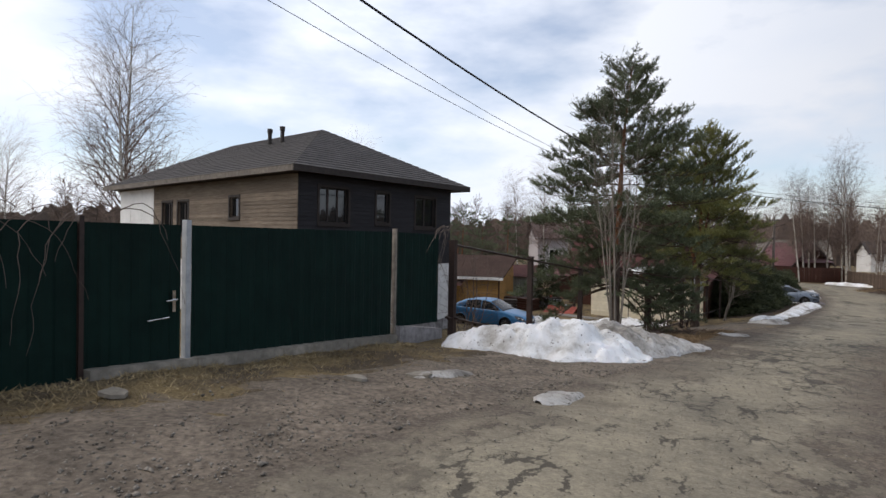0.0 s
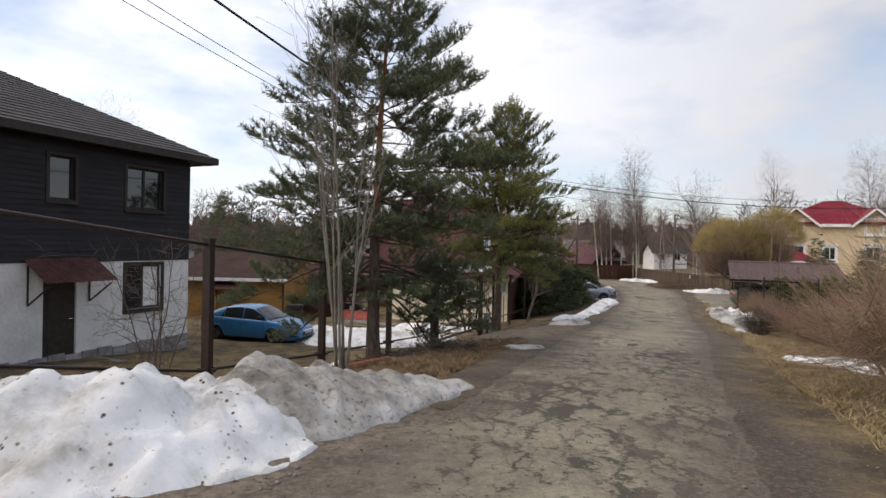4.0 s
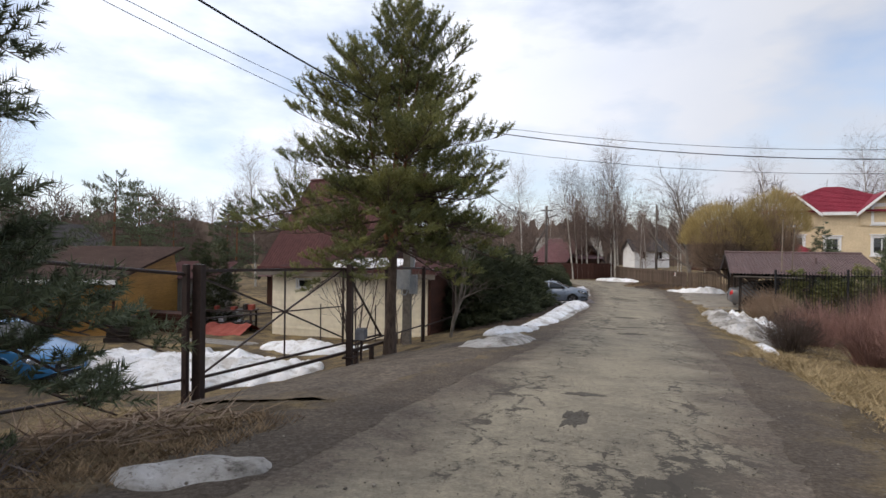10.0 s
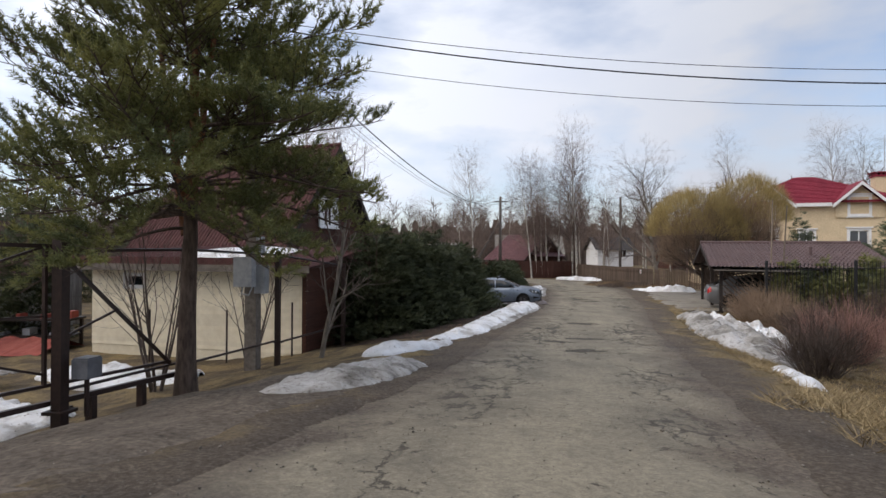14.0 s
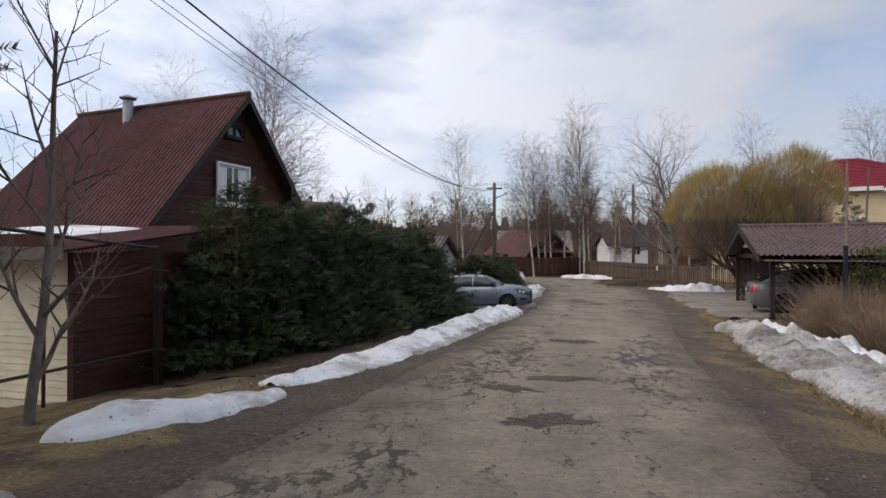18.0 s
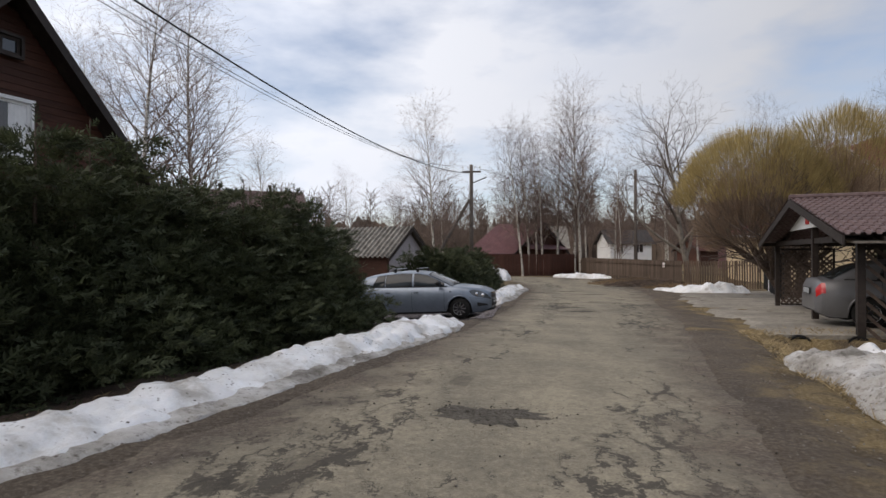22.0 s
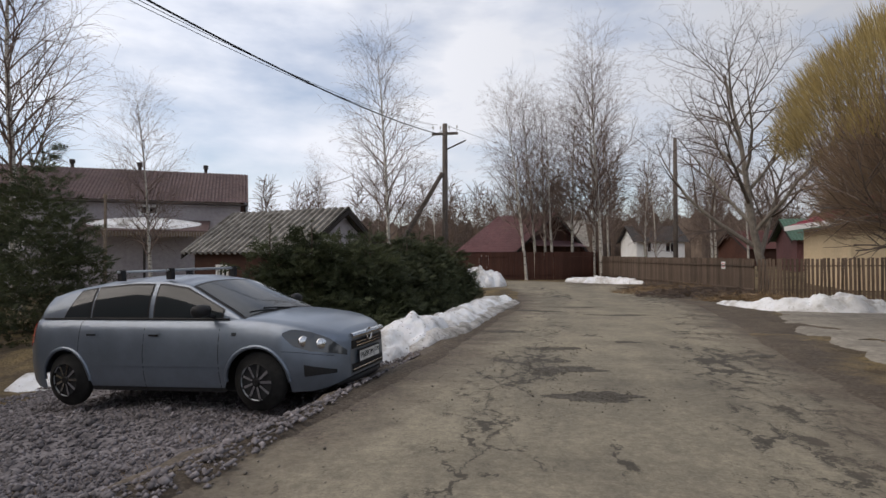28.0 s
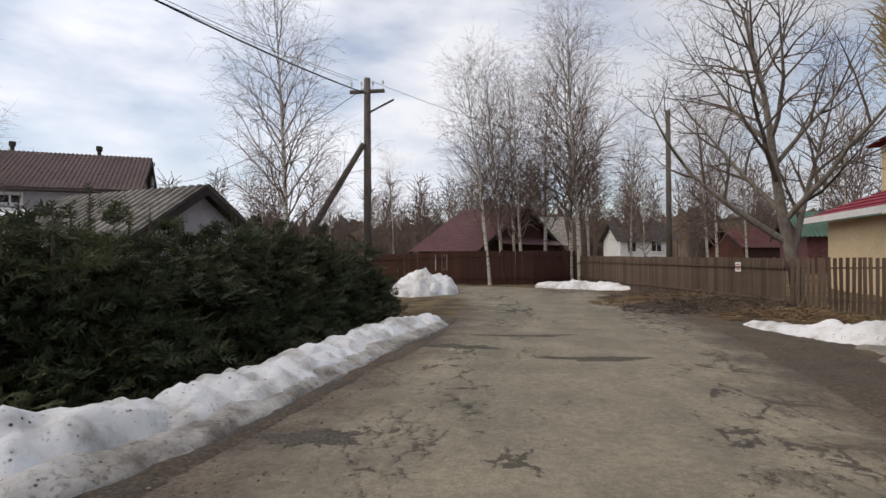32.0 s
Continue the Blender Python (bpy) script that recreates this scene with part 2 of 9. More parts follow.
def asphalt_mat():
    m, n, l, b = shader("worn_dusty_asphalt", 0.9, 0, 0.25)
    fine_t = noise_node(n, l, 45, 8, 0.85)
    mid = noise_node(n, l, 0.9, 8, 0.72)
    track = noise_node(n, l, 0.5, 5, 0.6, "Object", (1.6, 0.25, 1))
    c = ramp(n, l, fine_t.outputs["Fac"], [(0.27, (0.14, 0.127, 0.102)), (0.52, (0.238, 0.216, 0.176)), (0.76, (0.36, 0.333, 0.28))])
    tone = ramp(n, l, mid.outputs["Fac"], [(0.32, (0.74, 0.73, 0.71)), (0.6, (1.16, 1.14, 1.07))])
    c = mixed(n, l, 1.0, c, tone, "MULTIPLY")
    tone2 = ramp(n, l, track.outputs["Fac"], [(0.35, (0.8, 0.8, 0.8)), (0.65, (1.1, 1.09, 1.06))])
    c = mixed(n, l, 1.0, c, tone2, "MULTIPLY")
    grain = noise_node(n, l, 13, 6, 0.75)
    c = mixed(n, l, 1.0, c, ramp(n, l, grain.outputs["Fac"], [(0.36, (0.8, 0.8, 0.8)), (0.64, (1.16, 1.16, 1.14))]), "MULTIPLY")
    # cracks: cell borders, broken up and bent by noise
    co = n.new("ShaderNodeTexCoord")
    bend = noise_node(n, l, 2.6, 9, 0.78)
    add = n.new("ShaderNodeVectorMath")
    add.operation = "MULTIPLY_ADD"
    add.inputs[1].default_value = (0.9, 0.9, 0)
    l.new(bend.outputs["Color"], add.inputs[0])
    l.new(co.outputs["Object"], add.inputs[2])
    sq = n.new("ShaderNodeMapping")
    sq.inputs["Scale"].default_value = (4.6, 1.25, 1)
    l.new(add.outputs[0], sq.inputs["Vector"])
    cells = n.new("ShaderNodeTexVoronoi")
    cells.feature = "DISTANCE_TO_EDGE"
    cells.inputs["Scale"].default_value = 1.0
    l.new(sq.outputs["Vector"], cells.inputs["Vector"])
    # wide where the lane is broken, closing to nothing where it is sound
    gaps = noise_node(n, l, 2.6, 8, 0.8)
    where = noise_node(n, l, 0.3, 3, 0.5)
    sep = n.new("ShaderNodeSeparateXYZ")
    l.new(co.outputs["Object"], sep.inputs[0])
    along = n.new("ShaderNodeMapRange")
    along.inputs["From Max"].default_value = 70.0
    l.new(sep.outputs["Y"], along.inputs["Value"])
    # soundness of the asphalt along the lane
    worst = ramp(n, l, along.outputs["Result"], [(0.08, (0.085, 0.085, 0.085)), (0.16, (0.006, 0.006, 0.006)), (0.26, (0.012, 0.012, 0.012)), (0.34, (0.08, 0.08, 0.08)), (0.46, (0.075, 0.075, 0.075)), (0.54, (0.048, 0.048, 0.048)), (0.9, (0.052, 0.052, 0.052))])

    def madd(src, k, plus):
        q = n.new("ShaderNodeMath")
        q.operation = "MULTIPLY_ADD"
        q.inputs[1].default_value = k
        l.new(src, q.inputs[0])
        if isinstance(plus, (int, float)):
            q.inputs[2].default_value = plus
        else:
            l.new(plus, q.inputs[2])
        return q.outputs[0]

    # worn most in the two wheel tracks
    lane = n.new("ShaderNodeAttribute")
    lane.attribute_name = "across"
    tracks = ramp(n, l, lane.outputs["Fac"], [(0.0, (.6,) * 3), (0.17, (.15,) * 3), (0.3, (0,) * 3), (0.42, (.75,) * 3), (0.62, (.9,) * 3), (0.74, (.1,) * 3), (0.86, (0,) * 3), (1.0, (.5,) * 3)])
    spare = ramp(n, l, along.outputs["Result"], [(0.2, (0.02,) * 3), (0.32, (0.1,) * 3), (0.44, (0.08,) * 3), (0.55, (0.12,) * 3)])
    sound = n.new("ShaderNodeMath")
    sound.operation = "MULTIPLY"
    l.new(tracks, sound.inputs[0])
    l.new(spare, sound.inputs[1])
    worst = madd(sound.outputs[0], 1.3, worst)
    val = madd(gaps.outputs["Fac"], 0.55, madd(where.outputs["Fac"], -0.5, madd(cells.outputs["Distance"], 1.0, worst)))
    fac = ramp(n, l, madd(val, 1.0, -0.085), [(0.0, (0.92, 0.92, 0.92)), (0.03, (0, 0, 0))])
    c = mixed(n, l, fac, c, (0.055, 0.049, 0.04))
    # fine wandering splits, in runs where the lane is tired
    bend2 = noise_node(n, l, 5.5, 8, 0.7)
    add2 = n.new("ShaderNodeVectorMath")
    add2.operation = "MULTIPLY_ADD"
    add2.inputs[1].default_value = (0.34, 0.5, 0)
    l.new(bend2.outputs["Color"], add2.inputs[0])
    l.new(co.outputs["Object"], add2.inputs[2])
    sq2 = n.new("ShaderNodeMapping")
    sq2.inputs["Scale"].default_value = (2.9, 1.15, 1)
    l.new(add2.outputs[0], sq2.inputs["Vector"])
    splits = n.new("ShaderNodeTexVoronoi")
    splits.feature = "DISTANCE_TO_EDGE"
    splits.inputs["Scale"].default_value = 1.0
    l.new(sq2.outputs["Vector"], splits.inputs["Vector"])
    runs = noise_node(n, l, 0.75, 6, 0.75, "Object", (1.3, 0.6, 1))
    val2 = madd(runs.outputs["Fac"], 0.55, madd(sound.outputs[0], 0.5, splits.outputs["Distance"]))
    fine = ramp(n, l, madd(val2, 1.0, -0.262), [(0.0, (0.85, 0.85, 0.85)), (0.022, (0, 0, 0))])
    c = mixed(n, l, fine, c, (0.05, 0.044, 0.036))
    # damp crumbling patches
    wet = noise_node(n, l, 1.3, 8, 0.72, "Object", (1.0, 0.45, 1))
    wm = ramp(n, l, madd(sound.outputs[0], -0.9, wet.outputs["Fac"]), [(0.61, (0, 0, 0)), (0.65, (0.5, 0.5, 0.5))])
    c = mixed(n, l, wm, c, (0.07, 0.06, 0.048))
    # dust and soil washed over the crumbling edges
    soil, _ = soil_colour(n, l)
    c = mixed(n, l, border(n, l, 0.8, 2.4, 1.3, 0.45), c, soil)
    l.new(c, b.inputs["Base Color"])
    hgt = mixed(n, l, fac, fine_t.outputs["Fac"], (0, 0, 0))
    bump(n, l, b, hgt, 0.5, 0.02)
    return m


def snow_mat(name, low, mid, high, dirt=0.4):
    m, n, l, b = shader(name, 0.65, 0, 0.25)
    g1 = noise_node(n, l, 14, 8, 0.75)
    g2 = noise_node(n, l, 1.3, 6, 0.68)
    g3 = noise_node(n, l, 4.5, 5, 0.6)
    c = ramp(n, l, g2.outputs["Fac"], [(0.37, low), (0.5, mid), (0.66, high)])
    d = ramp(n, l, g1.outputs["Fac"], [(0.3, (0.25, 0.22, 0.18)), (0.3 + 0.2 * dirt, (1, 1, 1))])
    c = mixed(n, l, 1.0, c, d, "MULTIPLY")
    # crumbs of soil, needles and bark on the crust
    co = n.new("ShaderNodeTexCoord")
    sp = n.new("ShaderNodeTexVoronoi")
    sp.inputs["Scale"].default_value = 17.0
    l.new(co.outputs["Object"], sp.inputs["Vector"])
    dot = ramp(n, l, sp.outputs["Distance"], [(0.14, (1, 1, 1)), (0.27, (0, 0, 0))])
    some = ramp(n, l, g3.outputs["Fac"], [(0.5, (0, 0, 0)), (0.6, (1, 1, 1))])
    c = mixed(n, l, mixed(n, l, 1.0, dot, some, "MULTIPLY"), c, (0.07, 0.055, 0.04))
    l.new(c, b.inputs["Base Color"])
    b.inputs["Subsurface Weight"].default_value = 0.1
    b.inputs["Subsurface Radius"].default_value = (0.03, 0.04, 0.05)
    k1 = mixed(n, l, 0.55, g1.outputs["Fac"], g3.outputs["Fac"])
    bump(n, l, b, k1, 0.9, 0.06)
    return m


def glass_mat(name, tint, rough=0.03):
    m, n, l, b = shader(name, rough, 0, 0.6)
    b.inputs["Base Color"].default_value = (*tint, 1)
    b.inputs["Coat Weight"].default_value = 0.5
    b.inputs["Coat Roughness"].default_value = 0.02
    return m


def paint_mat(name, col, rough=0.42, metal=0.3):
    m, n, l, b = shader(name, rough, metal, 0.5)
    d = noise_node(n, l, 3.0, 6, 0.7)
    c = ramp(n, l, d.outputs["Fac"], [(0.3, tuple(v * 0.82 for v in col)), (0.75, tuple(min(1, v * 1.1) for v in col))])
    l.new(c, b.inputs["Base Color"])
    r = n.new("ShaderNodeMapRange")
    r.inputs["To Min"].default_value, r.inputs["To Max"].default_value = rough * 0.7, rough * 1.7
    l.new(d.outputs["Fac"], r.inputs["Value"])
    l.new(r.outputs["Result"], b.inputs["Roughness"])
    b.inputs["Coat Weight"].default_value, b.inputs["Coat Roughness"].default_value = 0.5, 0.15
    return m


GROUND, ASPHALT = ground_mat(), asphalt_mat()
SNOW = snow_mat("old_grainy_snow", (0.4, 0.385, 0.36), (0.7, 0.71, 0.72), (0.82, 0.84, 0.87), 0.45)
DIRTY_SNOW = snow_mat("grey_dirty_ice", (0.15, 0.138, 0.12), (0.36, 0.345, 0.32), (0.56, 0.555, 0.55), 0.9)
DIRT = verge_mat()
GRAVEL = surface("purple_grey_gravel", (0.085, 0.076, 0.079), (0.28, 0.257, 0.262), 12, 0.9, island=0.35)
GRAVEL_DIRT = surface("grey_stony_soil", (0.062, 0.05, 0.038), (0.225, 0.185, 0.145), 16, 0.95, big=0.8, relief=0.7, dist=0.03, island=0.3)
for gm in (GRAVEL_DIRT,):
    gn, gl = gm.node_tree.nodes, gm.node_tree.links
    gb = gn["Principled BSDF"]
    gsock = gb.inputs["Base Color"].links[0].from_socket
    gl.new(mixed(gn, gl, border(gn, gl, 0.4, 1.3), gsock, straw_colour(gn, gl)[0]), gb.inputs["Base Color"])
PEBBLE = surface("mixed_grey_brown_pebbles", (0.1, 0.086, 0.07), (0.26, 0.235, 0.2), 14, 0.9, relief=0, island=0.4)
CRUMBLE = surface("crumbled_damp_asphalt", (0.045, 0.04, 0.033), (0.16, 0.145, 0.12), 30, 0.95, spec=0.2, big=0.6, relief=1.0, dist=0.03)
CONCRETE = surface("pale_concrete", (0.17, 0.152, 0.125), (0.33, 0.302, 0.255), 9, 0.9, big=0.8)
GREEN_SHEET = surface("dark_green_coated_sheet", (0.001, 0.010, 0.008), (0.003, 0.018, 0.014), 3, 0.65, 0.0, 0.14, big=0.5, relief=0.05)
GREY_PLASTIC = surface("dark_grey_plastic", (0.1, 0.105, 0.115), (0.17, 0.175, 0.19), 8, 0.5)
ZINC = surface("grey_painted_steel", (0.3, 0.32, 0.34), (0.45, 0.47, 0.48), 8, 0.5, 0.2)
BROWN_STEEL = surface("dark_brown_painted_steel", (0.018, 0.011, 0.009), (0.045, 0.025, 0.02), 14, 0.5, 0.1, 0.4)
BLACK_WOOD = surface("near_black_stained_boards", (0.012, 0.011, 0.013), (0.028, 0.026, 0.03), 5, 0.7, big=0.5, vary=0.2, stretch_by=(0.3, 0.3, 4))
GREY_WOOD = surface("weathered_brown_grey_boards", (0.12, 0.09, 0.065), (0.25, 0.205, 0.16), 4, 0.85, vary=0.22, stretch_by=(0.4, 0.4, 5))
WHITE_STUCCO = surface("white_render", (0.58, 0.58, 0.57), (0.76, 0.76, 0.75), 12, 0.9, big=0.35)
GREY_BOARD = surface("pale_grey_weathered_boards", (0.16, 0.15, 0.14), (0.34, 0.325, 0.3), 5, 0.9, vary=0.15, stretch_by=(4, 4, 0.4))
STONE = surface("grey_plinth_stone", (0.16, 0.15, 0.15), (0.38, 0.36, 0.36), 7, 0.9, vary=0.3)
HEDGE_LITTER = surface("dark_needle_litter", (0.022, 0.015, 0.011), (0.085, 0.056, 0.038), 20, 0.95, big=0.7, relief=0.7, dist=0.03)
SHINGLE = surface("grey_bitumen_shingle", (0.035, 0.033, 0.034), (0.085, 0.08, 0.08), 12, 0.95, big=0.5, vary=0.18, island=0.2)
ROOF_FELT = surface("dark_brown_roof_felt", (0.04, 0.026, 0.022), (0.075, 0.05, 0.042), 9, 0.95, spec=0.05, big=0.6)
DARK_TRIM = surface("dark_brown_trim", (0.02, 0.014, 0.012), (0.045, 0.035, 0.03), 8, 0.6)
LATTICE_WOOD = surface("brown_lattice_slats", (0.06, 0.042, 0.034), (0.14, 0.105, 0.085), 8, 0.7, vary=0.2)
GREY_TRIM = surface("grey_brown_fascia", (0.1, 0.085, 0.07), (0.2, 0.175, 0.15), 8, 0.7)
YELLOW_WOOD = surface("honey_yellow_siding", (0.30, 0.155, 0.04), (0.48, 0.27, 0.08), 4, 0.6, vary=0.12, stretch_by=(0.5, 0.5, 5))
BROWN_ROOF = surface("maroon_brown_profiled_roof", (0.066, 0.029, 0.028), (0.115, 0.055, 0.051), 5, 0.8, spec=0.12, big=0.5)
BROWN_WOOD = surface("dark_red_brown_boards", (0.04, 0.014, 0.009), (0.085, 0.035, 0.022), 5, 0.7, vary=0.2, stretch_by=(0.4, 0.4, 5))
CREAM = surface("cream_siding", (0.72, 0.64, 0.47), (0.84, 0.77, 0.6), 5, 0.6, big=0.3, vary=0.05)
WHITE = surface("white_paint", (0.68, 0.68, 0.67), (0.8, 0.8, 0.79), 8, 0.5, big=0.2)
ASBESTOS = surface("mossy_grey_corrugated_sheet", (0.1, 0.09, 0.075), (0.32, 0.3, 0.27), 3, 0.9, big=0.8)
RED_ROOF = surface("dull_red_metal_roof", (0.1, 0.04, 0.042), (0.175, 0.082, 0.082), 4, 0.55, big=0.5)
BRIGHT_RED_ROOF = surface("crimson_metal_tile", (0.17, 0.018, 0.034), (0.27, 0.04, 0.06), 5, 0.7, spec=0.15, big=0.4)
YELLOW_STUCCO = surface("pale_yellow_render", (0.56, 0.44, 0.28), (0.7, 0.57, 0.38), 8, 0.9, big=0.25)
FENCE_WOOD = surface("weathered_brown_fence_board", (0.06, 0.042, 0.031), (0.165, 0.12, 0.09), 5, 0.85, vary=0.3, stretch_by=(4, 4, 0.4))
POLE_WOOD = surface("grey_tarred_timber", (0.06, 0.05, 0.045), (0.17, 0.145, 0.125), 9, 0.9, stretch_by=(3, 3, 0.3))
GREY_CONCRETE = surface("weathered_post_concrete", (0.13, 0.11, 0.092), (0.26, 0.23, 0.195), 9, 0.9)
PINE_BARK = surface("grey_brown_pine_bark", (0.035, 0.024, 0.019), (0.15, 0.11, 0.085), 9, 0.95, relief=0.9, dist=0.04, stretch_by=(1.5, 1.5, 0.4))
ORANGE_BARK = surface("orange_upper_pine_bark", (0.12, 0.05, 0.026), (0.27, 0.13, 0.07), 9, 0.9, relief=0.6, stretch_by=(1.5, 1.5, 0.4))
GREY_BARK = surface("smooth_grey_bark", (0.11, 0.095, 0.078), (0.26, 0.23, 0.195), 9, 0.9, stretch_by=(1, 1, 0.5))
TWIG = surface("thin_brown_twigs", (0.06, 0.045, 0.038), (0.16, 0.125, 0.105), 3, 0.9, relief=0)
RED_TWIG = surface("crimson_dogwood_twigs", (0.2, 0.105, 0.09), (0.4, 0.25, 0.21), 1.1, 0.8, relief=0, island=0.4)
TAN_TWIG = surface("dry_tan_twigs", (0.19, 0.132, 0.09), (0.42, 0.31, 0.22), 2, 0.9, relief=0)
WILLOW_TWIG = surface("yellow_willow_withes", (0.27, 0.2, 0.085), (0.52, 0.41, 0.18), 2, 0.8, relief=0, island=0.25, leaf=0.3)
BIRCH_TWIG = surface("red_brown_birch_twigs", (0.11, 0.08, 0.066), (0.26, 0.195, 0.165), 2, 0.9, relief=0)
FAR_TWIG = surface("grey_brown_far_twigs", (0.085, 0.062, 0.05), (0.2, 0.15, 0.122), 0.8, 0.95, relief=0)
NEEDLE = surface("blue_green_pine_needles", (0.06, 0.078, 0.044), (0.165, 0.19, 0.105), 1.6, 0.55, relief=0, island=0.35, leaf=0.22)
NEEDLE_YELLOW = surface("yellow_green_pine_needles", (0.075, 0.1, 0.05), (0.3, 0.29, 0.09), 0.9, 0.55, relief=0, island=0.35, leaf=0.35)
SPRUCE = surface("dark_green_spruce_needles", (0.027, 0.036, 0.019), (0.088, 0.1, 0.048), 1.4, 0.7, relief=0, island=0.4, leaf=0.3)
LITTER = surface("brown_leaf_litter", (0.1, 0.066, 0.038), (0.34, 0.24, 0.14), 3, 0.95, relief=0, island=0.45)
DEAD_GRASS = surface("dry_straw_grass", (0.18, 0.13, 0.066), (0.46, 0.365, 0.21), 2, 0.95, relief=0, island=0.3)
RUBBER = surface("black_tyre_rubber", (0.008, 0.008, 0.008), (0.022, 0.021, 0.02), 14, 0.9)
BLACK = surface("black_plastic", (0.01, 0.01, 0.011), (0.022, 0.022, 0.023), 20, 0.6)
CHROME = surface("chrome", (0.5, 0.51, 0.52), (0.65, 0.66, 0.67), 6, 0.2, 1.0, relief=0)
SILVER_BLUE = paint_mat("silver_blue_car_paint", (0.168, 0.202, 0.25), 0.32, 0.6)
BLUE_PAINT = paint_mat("bright_blue_car_paint", (0.03, 0.17, 0.36), 0.3, 0.3)
DARK_PAINT = paint_mat("dark_grey_car_paint", (0.13, 0.13, 0.135))
GLASS = glass_mat("dark_window_glass", (0.012, 0.014, 0.016))
CAR_GLASS = glass_mat("tinted_car_glass", (0.02, 0.024, 0.026), 0.05)
for gm, sp in ((CAR_GLASS, 0.4),):
    gb = gm.node_tree.nodes["Principled BSDF"]
    gb.inputs["Coat Weight"].default_value, gb.inputs["Specular IOR Level"].default_value = 0.0, sp
LAMP_GLASS = glass_mat("clear_headlight_lens", (0.045, 0.05, 0.055), 0.12)
RED_LAMP = glass_mat("red_tail_lens", (0.45, 0.02, 0.02), 0.1)
RED_PLASTIC = surface("faded_red_tarpaulin", (0.2, 0.036, 0.026), (0.34, 0.085, 0.06), 3, 0.7)
WHITE_PLATE = surface("white_number_plate", (0.6, 0.6, 0.58), (0.72, 0.72, 0.7), 10, 0.5)
TILE_BROWN = surface("dusty_brown_metal_tile", (0.085, 0.052, 0.05), (0.16, 0.112, 0.108), 5, 0.6, spec=0.25, big=0.5)
GREEN_ROOF = surface("faded_green_sheet_roof", (0.04, 0.085, 0.06), (0.08, 0.15, 0.11), 4, 0.6)
HALL_WALL = surface("lilac_grey_siding", (0.33, 0.30, 0.31), (0.45, 0.42, 0.43), 5, 0.8, big=0.3)
RED_SIGN = surface("red_enamel_sign", (0.5, 0.02, 0.02), (0.62, 0.04, 0.03), 5, 0.5)
HAZE_WOODS = surface("bare_spring_woods", (0.075, 0.058, 0.048), (0.19, 0.145, 0.115), 0.22, 1.0, relief=0, big=0.5)


def birch_mat():
    m, n, l, b = shader("white_birch_bark", 0.8, 0, 0.2)
    t = noise_node(n, l, 7, 4, 0.6, "Object", (0.7, 0.7, 4.5))
    c = ramp(n, l, t.outputs["Fac"], [(0.38, (0.03, 0.026, 0.022)), (0.46, (0.42, 0.39, 0.34)), (0.7, (0.62, 0.59, 0.53))])
    l.new(c, b.inputs["Base Color"])
    return m


BIRCH_BARK = birch_mat()


# ---- mesh helpers ----
class Mesh:
    def __init__(self):
        self.v, self.f = [], []

    def add(self, verts, faces):
        k = len(self.v)
        self.v.extend(tuple(p) for p in verts)
        self.f.extend(tuple(i + k for i in f) for f in faces)

    def box(self, x0, y0, z0, x1, y1, z1, m=None):
        p = [Vector(c) for c in ((x0, y0, z0), (x1, y0, z0), (x1, y1, z0), (x0, y1, z0), (x0, y0, z1), (x1, y0, z1), (x1, y1, z1), (x0, y1, z1))]
        if m is not None:
            p = [m @ c for c in p]
        self.add(p, [(0, 3, 2, 1), (4, 5, 6, 7), (0, 1, 5, 4), (1, 2, 6, 5), (2, 3, 7, 6), (3, 0, 4, 7)])

    def slab(self, corners, thick, way=None):
        """A flat polygon with thickness along way (or its normal)."""
        p = [Vector(c) for c in corners]
        if way is None:
            way = (p[1] - p[0]).cross(p[2] - p[0]).normalized()
        w = Vector(way) * thick
        k = len(p)
        self.add(p + [c + w for c in p], [tuple(range(k))[::-1], tuple(range(k, 2 * k))] + [(i, (i + 1) % k, (i + 1) % k + k, i + k) for i in range(k)])

    def tube(self, pts, radii, sides=6, cap=True):
        pts = [Vector(p) for p in pts]
        if isinstance(radii, (int, float)):
            radii = [radii] * len(pts)
        rows = []
        u = None
        for i, p in enumerate(pts):
            d = (pts[min(i + 1, len(pts) - 1)] - pts[max(i - 1, 0)]).normalized()
            if u is None:
                u = d.orthogonal().normalized()
            else:
                u = (u - d * u.dot(d))
                u = u.normalized() if u.length > 1e-6 else d.orthogonal().normalized()
            w = d.cross(u)
            rows.append([p + (u * math.cos(a) + w * math.sin(a)) * radii[i] for a in (2 * math.pi * k / sides for k in range(sides))])
        faces = []
        for i in range(len(pts) - 1):
            for k in range(sides):
                a, b2 = i * sides + k, i * sides + (k + 1) % sides
                faces.append((a, b2, b2 + sides, a + sides))
        if cap:
            faces.append(tuple(range(sides))[::-1])
            faces.append(tuple(range((len(pts) - 1) * sides, len(pts) * sides)))
        self.add([p for r in rows for p in r], faces)

    def disc(self, c, axis, r, thick, sides=24, bevel=0.0):
        a = Vector(axis).normalized()
        c = Vector(c)
        if bevel:
            self.tube([c - a * thick / 2, c - a * (thick / 2 - bevel), c + a * (thick / 2 - bevel), c + a * thick / 2], [r - bevel, r, r, r - bevel], sides)
        else:
            self.tube([c - a * thick / 2, c + a * thick / 2], r, sides)

    def data(self, name, material=None, smooth=False):
        me = bpy.data.meshes.new(name)
        me.from_pydata(self.v, [], self.f)
        if material:
            me.materials.append(material)
        if smooth:
            me.polygons.foreach_set("use_smooth", [True] * len(me.polygons))
        me.update()
        return me


